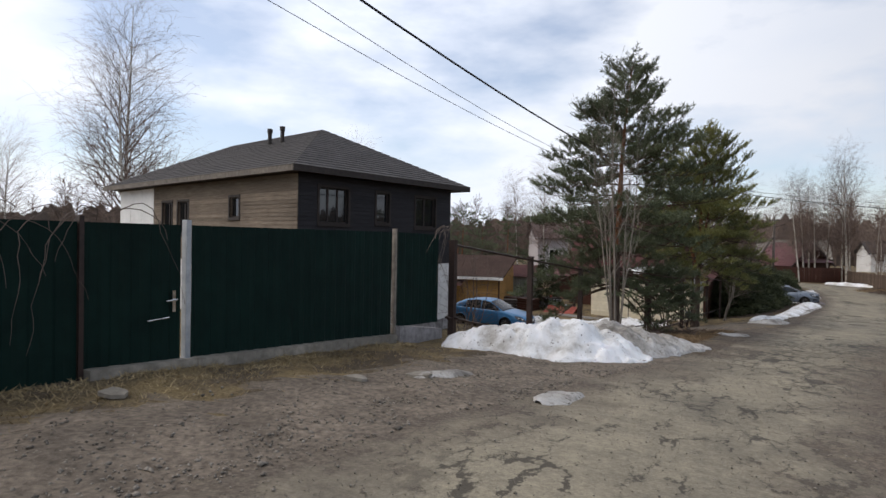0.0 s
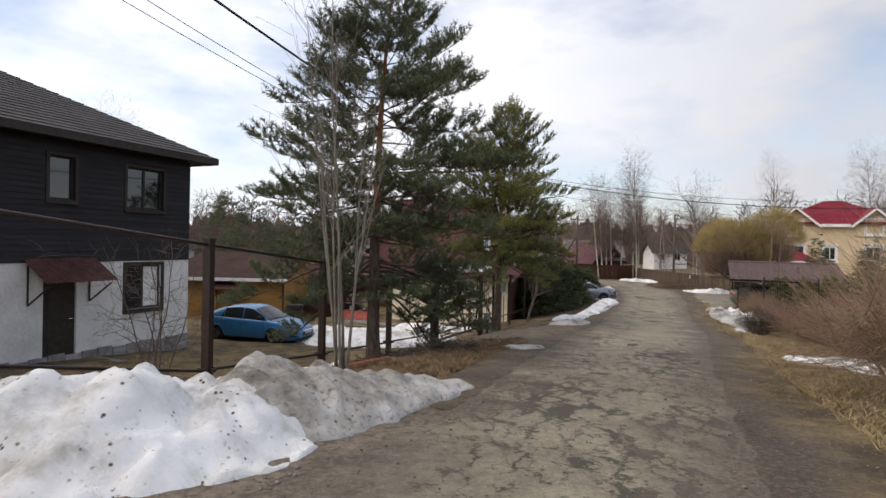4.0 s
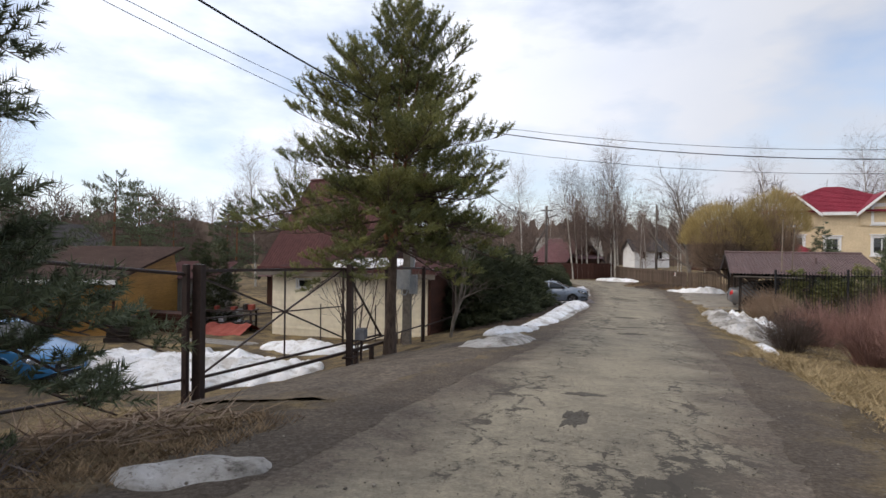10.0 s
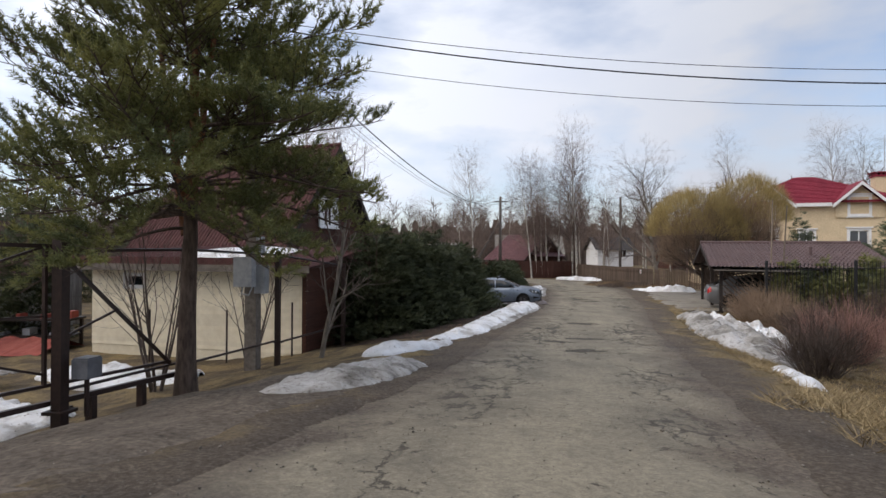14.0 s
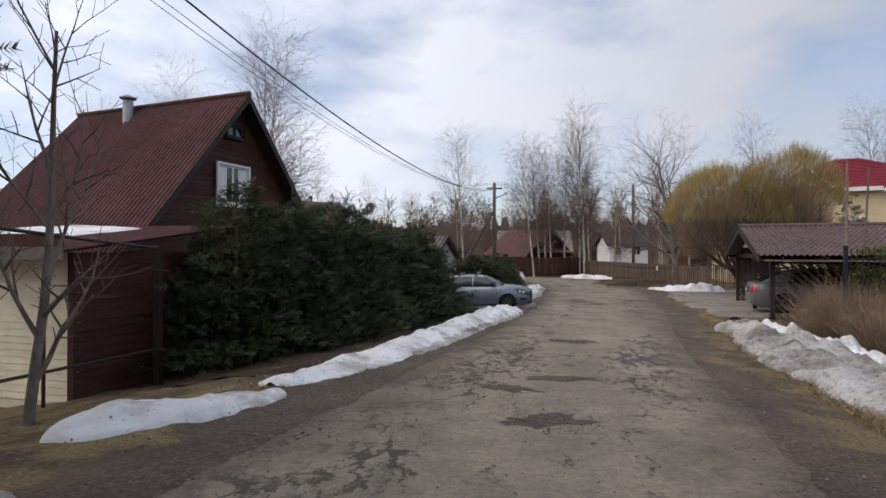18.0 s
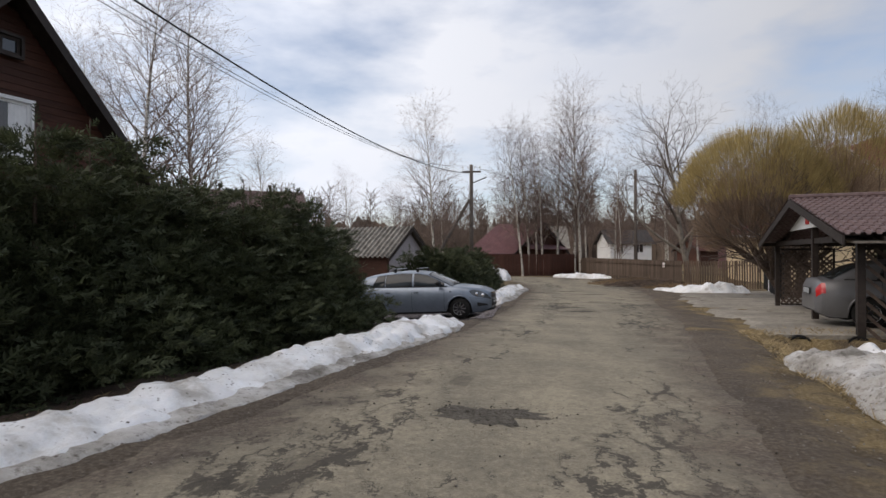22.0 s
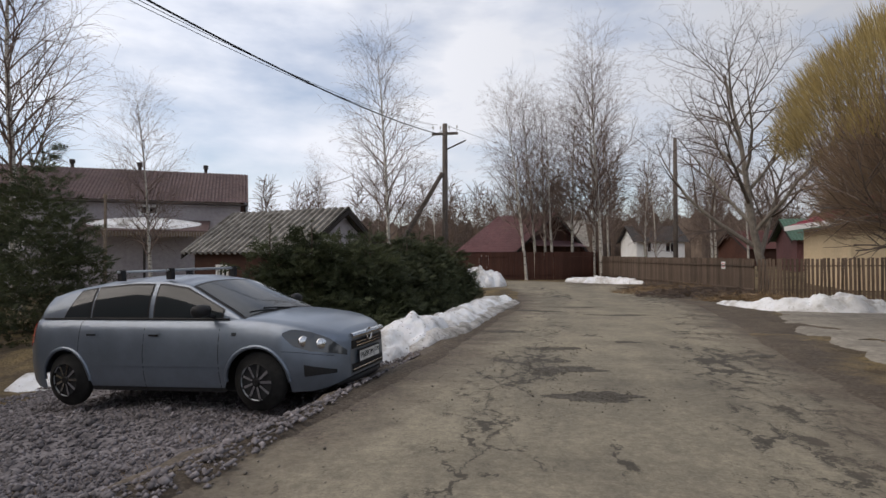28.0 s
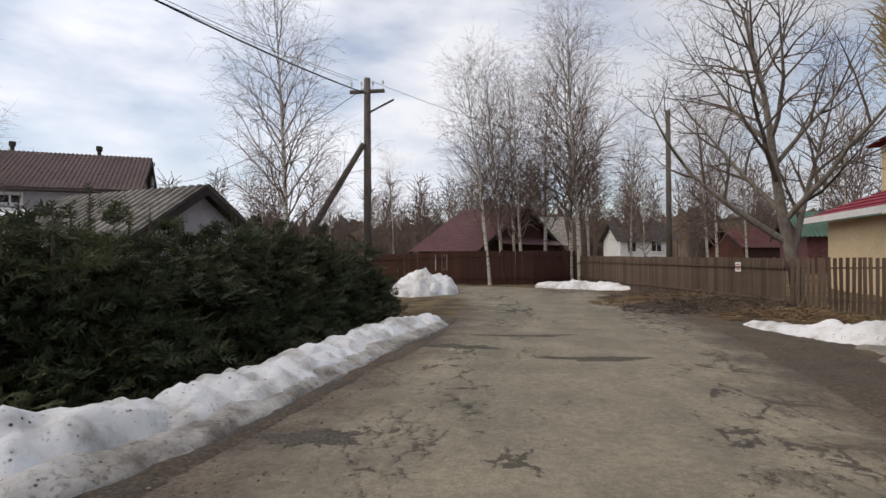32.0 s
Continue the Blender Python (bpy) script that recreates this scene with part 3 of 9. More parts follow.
def part(name, mesh, material, parent=None, label="", smooth=False, at=None):
    """Links a Mesh (or mesh data) as one object under a thing."""
    data = mesh.data(name, material, smooth) if isinstance(mesh, Mesh) else mesh
    ob = new(name, data)
    if parent:
        ob.parent = parent
    if at is not None:
        ob.matrix_basis = at
    if label:
        ob["label"] = label
    return ob


def thing(name, m, label, category, group="", kind=""):
    ob = new(name)
    ob.empty_display_size = 0.2
    ob.matrix_basis = m
    return tagged(ob, label, category, group, kind)


# ---- the lie of the land ----
ROAD_Y = (-60, -40, 0, 5.4, 10, 17.1, 20.2, 25, 29, 32.3, 38, 44, 52, 60, 68, 80, 120)
ROAD_Z = (2.4, 2.2, .25, -.1, -.42, -1.06, -1.3, -1.68, -2.0, -2.2, -2.4, -2.55, -2.76, -2.92, -3.05, -3.0, -2.8)
LEFT_Y = (-60, -20, 0, 2, 4.4, 6.6, 8.6, 10.6, 14, 17, 18.6, 23.5, 27.7, 33.4, 36.3, 41.8, 45.8, 51.8, 57, 61, 63.5, 69, 90)
LEFT_X = (-16, -7, -2.9, -2.6, -2.1, -1.6, -1.25, -.7, -.3, 0, .3, .95, 1.8, 2.6, 3.0, 4.05, 4.6, 5.3, 5.6, 6.0, 6.0, 5.6, 5)
RIGHT_Y = (-60, -20, 0, 5, 8.7, 12.4, 16.6, 25.3, 33, 36, 40, 44, 48.8, 53, 57.4, 63, 71, 90)
RIGHT_X = (-12, -3.5, .4, .95, 1.5, 2.25, 3.1, 5.2, 6.6, 7.0, 7.75, 8.6, 9.6, 10.1, 10.9, 11.6, 11.5, 11)
YARD_Y = (-60, 8, 9.5, 12, 16, 22, 27, 60, 120)
YARD_Z = (2.4, -.25, -.5, -1.6, -2.1, -2.6, -3.0, -3.25, -3.2)


def road_z(y):
    w = 1.5
    return sum(np.interp(y + d, ROAD_Y, ROAD_Z) for d in (-w, -w / 2, 0, w / 2, w)) / 5


def left_x(y):
    return sum(np.interp(y + d, LEFT_Y, LEFT_X) for d in (-1, 0, 1)) / 3


def right_x(y):
    return sum(np.interp(y + d, RIGHT_Y, RIGHT_X) for d in (-1, 0, 1)) / 3


def step(a, b, x):
    t = np.clip((x - a) / (b - a), 0, 1)
    return t * t * (3 - 2 * t)


def land(x, y):
    """Height of the ground without the road's own skin."""
    z = road_z(y)
    dl = left_x(y) - x
    yard = np.minimum(z, np.interp(y, YARD_Y, YARD_Z))
    z = z + (yard - z) * step(0.8, 7.5, dl)
    z = z - 0.32 * step(46.3, 48, y) * (1 - step(52.6, 54.2, y)) * step(0.15, 0.95, dl)
    dr = x - right_x(y)
    ditch = 0.34 * step(0.9, 2.4, dr) * step(16, 24, y) * (1 - step(44.5, 45.2, y))
    rise = 0.45 * step(5, 16, dr) * step(10, 20, y)
    return z - ditch + rise


def h(x, y):
    return float(land(x, y))


def axis_steps(lo, hi, fine_lo, fine_hi, fine_step):
    a = list(np.arange(fine_lo, fine_hi + 1e-6, fine_step))
    d, p = fine_step, fine_hi
    while p < hi:
        d *= 1.22
        p += d
        a.append(p)
    d, p = fine_step, fine_lo
    while p > lo:
        d *= 1.22
        p -= d
        a.insert(0, p)
    return np.array(a)


def grid_mesh(name, xs, ys, zfun, material, smooth=True):
    X, Y = np.meshgrid(xs, ys)
    Z = zfun(X, Y)
    v = np.stack([X, Y, Z], -1).reshape(-1, 3)
    nx, ny = len(xs), len(ys)
    i = (np.arange(ny - 1)[:, None] * nx + np.arange(nx - 1)[None, :]).reshape(-1)
    f = np.stack([i, i + 1, i + nx + 1, i + nx], -1)
    me = bpy.data.meshes.new(name)
    me.from_pydata(v.tolist(), [], f.tolist())
    me.materials.append(material)
    if smooth:
        me.polygons.foreach_set("use_smooth", [True] * len(f))
    me.update()
    return me


def wobble(x, y, s):
    """A cheap sum of sines, about -1 to 1, for uneven ground."""
    return (np.sin(x * 1.7 * s + 1.3 * np.sin(y * 1.1 * s)) + np.sin(y * 1.9 * s + 2.1 * np.sin(x * 0.9 * s + 1)) + np.sin((x + y) * 3.1 * s + 0.7)) / 3


def ground_height(x, y):
    z = land(x, y)
    out = np.maximum(left_x(y) - x, x - right_x(y))
    rough = step(0.1, 1.2, out)
    z = z + rough * (0.05 * wobble(x, y, 1.0) + 0.025 * wobble(x, y, 3.7)) - 0.04 * (1 - step(-0.35, 0.05, out))
    far = np.maximum(np.hypot(x - 5, y - 40) - 75, 0)
    return z - 0.02 * np.minimum(far, 200)


tagged(new("ground", grid_mesh("ground", axis_steps(-1500, 1500, -9, 17, 0.28), axis_steps(-600, 1800, -4, 90, 0.28), ground_height, GROUND)),
       "brown spring soil with flattened dead grass", "ground", kind="structure")


def road():
    """A strip between the two ragged edges; past the bend it turns left."""
    n = 420
    ys = np.linspace(-45, 66, n)
    left = [(left_x(y) + 0.13 * wobble(y * 1.3, 3.0, 1.6) + 0.06 * wobble(y * 5, 1.0, 1.3), y) for y in ys]
    right = [(right_x(y) + 0.13 * wobble(y * 1.2, 9.0, 1.7) + 0.06 * wobble(y * 5.3, 4.0, 1.3), y) for y in ys]
    bend_l = ((5.8, 69), (5.2, 71.5), (4.0, 74), (1.5, 76), (-4, 77.5), (-30, 79))
    bend_r = ((11.8, 70), (11.5, 74), (10.3, 77.5), (7.0, 80), (0, 81.8), (-30, 83.5))
    for (a, b) in zip(bend_l, bend_r):
        l0, r0 = left[-1], right[-1]
        for k in range(1, 13):
            t = k / 12
            left.append((l0[0] + (a[0] - l0[0]) * t, l0[1] + (a[1] - l0[1]) * t))
            right.append((r0[0] + (b[0] - r0[0]) * t, r0[1] + (b[1] - r0[1]) * t))
    m = 30
    v, f, inside, across = [], [], [], []
    for (lx, ly), (rx, ry) in zip(left, right):
        wide = math.hypot(rx - lx, ry - ly)
        out = 0.45 / wide
        for k in range(m + 1):
            t = -out + (1 + 2 * out) * k / m
            inside.append(min(t + out, 1 + out - t) * wide)
            across.append(t)
            x, y = lx + (rx - lx) * t, ly + (ry - ly) * t
            edge = min(t + out, 1 + out - t)
            z = float(road_z(y)) + 0.035 * min(1, edge * 8) - 0.02 + 0.012 * float(wobble(x, y, 1.3))
            v.append((x, y, z))
    for i in range(len(left) - 1):
        for k in range(m):
            a = i * (m + 1) + k
            f.append((a, a + 1, a + m + 2, a + m + 1))
    me = bpy.data.meshes.new("road")
    me.from_pydata(v, [], f)
    me.materials.append(ASPHALT)
    set_inside(me, inside)
    set_inside(me, across, "across")
    me.polygons.foreach_set("use_smooth", [True] * len(f))
    return tagged(new("road", me), "narrow cracked grey-brown asphalt lane, dusty and patched", "road", kind="structure")


road()


# ---- building parts ----
def roof_snow(m, rx, ry, t, label):
    """A rounded, uneven slab of snow lying on a roof."""
    me, n, k = Mesh(), 28, 6
    for i in range(k + 1):
        q = i / k
        for j in range(n):
            an = 2 * math.pi * j / n
            rr = q * (1 + .16 * noise.noise((math.cos(an) * 1.7, math.sin(an) * 1.7, rx)))
            me.v.append((rr * rx * math.cos(an), rr * ry * math.sin(an), t * (1 - q ** 3) * (1 + .3 * noise.noise((an, q * 3, ry)))))
    me.f = [(i * n + j, i * n + (j + 1) % n, (i + 1) * n + (j + 1) % n, (i + 1) * n + j) for i in range(k) for j in range(n)]
    tagged(part("roof_snow", me, SNOW, smooth=True, at=m), label, "snow")


def wall(parent, name, m, width, z0, z1, thick, openings, material, label=""):
    """A wall on local x 0..width, local y 0..thick, with rectangular openings (x0, x1, z0, z1)."""
    xs = sorted({0, width, *[o[0] for o in openings], *[o[1] for o in openings]})
    zs = sorted({z0, z1, *[o[2] for o in openings], *[o[3] for o in openings]})
    solid = {}
    for i in range(len(xs) - 1):
        for k in range(len(zs) - 1):
            x, z = (xs[i] + xs[i + 1]) / 2, (zs[k] + zs[k + 1]) / 2
            solid[i, k] = not (any(o[0] < x < o[1] and o[2] < z < o[3] for o in openings) or z < z0 or z > z1)
    me, seen = Mesh(), {}

    def vert(i, k, s):
        if (i, k, s) not in seen:
            seen[i, k, s] = len(me.v)
            me.v.append((xs[i], thick * s, zs[k]))
        return seen[i, k, s]
    for (i, k), full in solid.items():
        if not full:
            continue
        me.f.append((vert(i, k, 0), vert(i + 1, k, 0), vert(i + 1, k + 1, 0), vert(i, k + 1, 0)))
        me.f.append((vert(i, k, 1), vert(i, k + 1, 1), vert(i + 1, k + 1, 1), vert(i + 1, k, 1)))
        for di, dk, p, q in ((-1, 0, (i, k + 1), (i, k)), (1, 0, (i + 1, k), (i + 1, k + 1)), (0, -1, (i, k), (i + 1, k)), (0, 1, (i + 1, k + 1), (i, k + 1))):
            if not solid.get((i + di, k + dk)):
                me.f.append((vert(*p, 0), vert(*p, 1), vert(*q, 1), vert(*q, 0)))
    return part(name, me, material, parent, label, at=m)


def siding(parent, m, width, z0, z1, row, openings, material, thick=0.025, top=None):
    """Lapped boards, each a part, on the outer face (local y below 0). top(z) narrows the run under a gable."""
    n = max(1, round((z1 - z0) / row))
    row = (z1 - z0) / n
    for i in range(n):
        a, b = z0 + i * row, z0 + (i + 1) * row
        lo, hi = (0, width) if top is None else top((a + b) / 2)
        runs = [(lo, hi)]
        for o in openings:
            if o[2] < (a + b) / 2 < o[3]:
                runs = [q for r in runs for q in ((r[0], min(r[1], o[0])), (max(r[0], o[1]), r[1])) if q[1] - q[0] > 0.02]
        for x0, x1 in runs:
            me = Mesh()
            me.add([(x0, -thick, a), (x1, -thick, a), (x1, -0.004, a), (x0, -0.004, a),
                    (x0, -thick * 0.45, b - 0.006), (x1, -thick * 0.45, b - 0.006), (x1, -0.004, b - 0.006), (x0, -0.004, b - 0.006)],
                   [(0, 3, 2, 1), (4, 5, 6, 7), (0, 1, 5, 4), (1, 2, 6, 5), (2, 3, 7, 6), (3, 0, 4, 7)])
            part("board", me, material, parent, at=m)


def window(parent, m, x0, x1, z0, z1, frame_material, lights=2, casing=0.09, depth=0.12, sill=True, curtain=None, label=""):
    """A window in an opening: casing, sash bars, one pane a light, a sill."""
    fr = Mesh()
    c = casing
    for a, b, e, g in ((x0 - c, x1 + c, z1, z1 + c), (x0 - c, x1 + c, z0 - c, z0), (x0 - c, x0, z0, z1), (x1, x1 + c, z0, z1)):
        fr.box(a, -0.045, e, b, 0.02, g)
    w = part("window", fr, frame_material, parent, label, at=m)
    bars = Mesh()
    s = 0.055
    bars.box(x0, depth - 0.04, z0, x0 + s, depth + 0.02, z1)
    bars.box(x1 - s, depth - 0.04, z0, x1, depth + 0.02, z1)
    bars.box(x0 + s, depth - 0.04, z0, x1 - s, depth + 0.02, z0 + s)
    bars.box(x0 + s, depth - 0.04, z1 - s, x1 - s, depth + 0.02, z1)
    for k in range(1, lights):
        x = x0 + (x1 - x0) * k / lights
        bars.box(x - s * 0.7, depth - 0.04, z0 + s, x + s * 0.7, depth + 0.02, z1 - s)
    part("sash", bars, frame_material, w)
    for k in range(lights):
        a, b = x0 + (x1 - x0) * k / lights, x0 + (x1 - x0) * (k + 1) / lights
        pane = Mesh()
        pane.box(a + s * 0.5, depth - 0.012, z0 + s * 0.5, b - s * 0.5, depth, z1 - s * 0.5)
        part("pane", pane, GLASS, w)
    if sill:
        si = Mesh()
        si.box(x0 - c, -0.1, z0 - c - 0.03, x1 + c, 0.0, z0 - c)
        part("sill", si, frame_material, w)
    if curtain:
        for a, b in curtain:
            cu = Mesh()
            n = 14
            pts = [(a + (b - a) * i / n, depth - 0.018 + 0.003 * math.sin(i * 2.2)) for i in range(n + 1)]
            for (p, q) in zip(pts, pts[1:]):
                cu.add([(p[0], p[1], z0 + 0.06), (q[0], q[1], z0 + 0.06), (q[0], q[1], z1 - 0.06), (p[0], p[1], z1 - 0.06)], [(0, 1, 2, 3)])
            part("curtain", cu, WHITE, w, "pale curtain behind the glass")
    return w


def sheet(corner, along, down, wave, amp, flat=0.5, courses=0, thick=0.012):
    """A corrugated sheet from corner, waves counted across along, running down; with courses it steps like metal tile."""
    c, a, d = Vector(corner), Vector(along), Vector(down)
    nrm = a.cross(d).normalized()
    if nrm.z < 0:
        nrm = -nrm
    la = a.length
    n = max(2, int(la / wave) * 6)
    rows = [0.0, 1.0]
    offs = [0.0, 0.0]
    if courses:
        rows, offs = [], []
        for i in range(courses):
            rows += [i / courses, (i + 1) / courses - 0.0005]
            offs += [0.0, 0.02]
    me = Mesh()
    v, f = [], []
    for sgn in (0, -thick):
        for t, o in zip(rows, offs):
            for k in range(n + 1):
                ph = 2 * math.pi * k / 6
                w = max(-flat, min(flat, math.cos(ph))) / flat * amp
                v.append(c + a * (k / n) + d * t + nrm * (w + o + sgn))
    R = len(rows)
    for s in range(2):
        for i in range(R - 1):
            for k in range(n):
                q = s * R * (n + 1) + i * (n + 1) + k
                f.append((q, q + 1, q + n + 2, q + n + 1))
    me.add(v, f)
    return me


def courses_roof(poly_rows, lap=0.02):
    """A roof slope as lapped courses: rows of (left, right) points from eave to ridge."""
    me = Mesh()
    for (a, b), (c, d) in zip(poly_rows, poly_rows[1:]):
        a, b, c, d = (Vector(p) for p in (a, b, c, d))
        n = (b - a).cross(c - a if (c - a).length > 1e-4 else d - a).normalized()
        if n.z < 0:
            n = -n
        k = len(me.v)
        me.v.extend(tuple(p) for p in (a + n * lap * 1.6, b + n * lap * 1.6, c + n * lap * 0.4, d + n * lap * 0.4))
        me.f.append((k, k + 1, k + 3, k + 2))
        if k:
            me.f.append((k - 2, k - 1, k + 1, k))
    return me


def lerp3(a, b, t):
    return tuple(p + (q - p) * t for p, q in zip(a, b))


def slope_rows(e0, e1, r0, r1, n):
    return [(lerp3(e0, r0, i / n), lerp3(e1, r1, i / n)) for i in range(n + 1)]


# ---- the black and white house ----
def black_house():
    W, D, Z0, Z1, Z2 = 8.35, 16.0, -2.6, 0.44, 3.72
    o = thing("house", pose(-13.85, 14.6, 0, 0, 0, 78.5), "two-storey house, black boards above white render, grey hipped roof", "house")
    low = [(6.0, 7.25, -1.13, 0.25), (3.6, 4.5, -2.35, 0.0), (0.9, 2.2, -1.13, 0.25)]
    up = [(0.9, 2.25, 2.0, 3.3), (3.7, 4.4, 2.1, 3.3), (5.98, 7.28, 2.0, 3.28)]
    wall(o, "wall", pose(0, 0, 0), W, Z0, Z1, 0.3, low, WHITE_STUCCO, "white rendered ground floor wall")
    wall(o, "wall", pose(0, 0, 0), W, Z1, Z2, 0.3, up, BLACK_WOOD)
    side = pose(0, D, 0, 0, 0, -90)
    sup = [(D - 4.6, D - 3.9, 2.2, 3.0), (D - 9.2, D - 8.2, 1.5, 2.95), (D - 10.8, D - 9.8, 1.5, 2.95)]
    wall(o, "wall", side, D - 0.3, Z0, Z1, 0.3, [], WHITE_STUCCO)
    wall(o, "wall", side, D - 0.3, Z1, Z2, 0.3, sup, GREY_WOOD)
    wall(o, "wall", pose(W, 0.3, 0, 0, 0, 90), D - 0.3, Z0, Z2, 0.3, [], BLACK_WOOD)
    wall(o, "wall", pose(W - 0.3, D, 0, 0, 0, 180), W - 0.6, Z0, Z2, 0.3, [], BLACK_WOOD)
    siding(o, pose(0, 0, 0), W, Z1 - 0.06, Z2, 0.155, [(a - 0.1, b + 0.1, c - 0.1, d + 0.1) for a, b, c, d in up], BLACK_WOOD, 0.03)
    siding(o, side, D, Z1 - 0.06, Z2, 0.155, [(a - 0.1, b + 0.1, c - 0.1, d + 0.1) for a, b, c, d in sup] + [(0, 4.2, 0, 4)], GREY_WOOD, 0.03)
    pan = Mesh()
    for k in range(3):
        pan.box(0.05 + 1.4 * k, -0.03, 0.6, 1.4 + 1.4 * k, -0.004, Z2 - 0.05)
    part("panel", pan, WHITE, o, "white boarding not yet clad", at=side)
    window(o, pose(0, 0, 0), *up[0], DARK_TRIM, 3)
    window(o, pose(0, 0, 0), *up[1], DARK_TRIM, 1)
    window(o, pose(0, 0, 0), *up[2], DARK_TRIM, 2)
    for q in sup:
        window(o, side, *q, DARK_TRIM, 1 if q[1] - q[0] < 0.8 else 2)
    window(o, pose(0, 0, 0), *low[0], DARK_TRIM, 2, curtain=[(6.66, 7.2)])
    window(o, pose(0, 0, 0), *low[2], DARK_TRIM, 2)
    dr = Mesh()
    dr.box(3.62, 0.06, Z0 + 0.25, 4.48, 0.12, -0.02)
    for z in (-2.1, -1.15):
        dr.box(3.76, 0.045, z, 4.34, 0.06, z + 0.75)
    door = part("door", dr, DARK_TRIM, o, "dark brown panelled entrance door")
    hd = Mesh()
    hd.tube([(4.4, 0.04, -1.2), (4.4, -0.02, -1.2), (4.28, -0.02, -1.2)], 0.012, 6)
    part("door_handle", hd, CHROME, door)
    aw = sheet((3.05, -0.02, 0.5), (1.95, 0, 0), (0, -1.0, -0.6), 0.11, 0.012)
    awn = part("awning", aw, BROWN_ROOF, o, "small brown metal awning over the entrance")
    for x in (3.2, 4.85):
        br = Mesh()
        br.tube([(x, -0.03, -0.75), (x, -0.95, -0.18)], 0.025, 4)
        br.tube([(x, -0.03, -0.75), (x, -0.03, 0.3)], 0.025, 4)
        part("bracket", br, BROWN_STEEL, awn)
    steps = Mesh()
    steps.box(3.0, -1.3, -3.0, 5.1, -0.02, Z0 + 0.22)
    steps.box(3.0, -1.65, -3.0, 5.1, -1.3, Z0 + 0.02)
    part("doorstep", steps, CONCRETE, o)
    for i in range(18):
        s = Mesh()
        x = i * W / 18
        s.box(x + 0.01, -0.07, -3.3, x + W / 18 - 0.015, -0.01, Z0 + 0.4 + 0.03 * (i % 3))
        part("plinth_stone", s, STONE, o)
    E, R = 0.65, 6.35
    A, B, C2, D2 = (-E, -E, Z2), (W + E, -E, Z2), (W + E, D + E, Z2), (-E, D + E, Z2)
    r0, r1 = (W / 2, W / 2, R), (W / 2, D - W / 2, R)
    N = 20
    for e0, e1, t0, t1 in ((A, B, r0, r0), (B, C2, r0, r1), (C2, D2, r1, r1), (D2, A, r1, r0)):
        up2 = lambda p: (p[0], p[1], p[2] + 0.17)
        part("roof", courses_roof(slope_rows(up2(e0), up2(e1), t0, t1, N)), SHINGLE, o)
    fa = Mesh()
    fa.box(-E, -E, Z2 - 0.02, W + E, -E + 0.05, Z2 + 0.2)
    fa.box(W + E - 0.05, -E + 0.05, Z2 - 0.02, W + E, D + E, Z2 + 0.2)
    part("fascia", fa, DARK_TRIM, o)
    # paler trim along this side than on the front and far side
    fb = Mesh()
    fb.box(-E, -E + 0.05, Z2 - 0.02, -E + 0.05, D + E, Z2 + 0.2)
    part("fascia", fb, GREY_TRIM, o, "grey-brown fascia board along the side wall")
    so = Mesh()
    so.slab([(-E + 0.05, -E + 0.05, Z2 + 0.02), (W + E - 0.05, -E + 0.05, Z2 + 0.02), (W + E - 0.05, D + E, Z2 + 0.02), (-E + 0.05, D + E, Z2 + 0.02)], 0.02, (0, 0, 1))
    part("soffit", so, DARK_TRIM, o)
    for x, y in ((2.9, 5.4), (2.9, 6.4)):
        p = Mesh()
        p.tube([(x, y, 5.2), (x, y, 6.2), (x, y, 6.25)], [0.09, 0.09, 0.12], 10)
        p.tube([(x, y, 6.25), (x, y, 6.42)], 0.12, 10)
        part("vent_pipe", p, DARK_TRIM, o)
    return o


black_house()


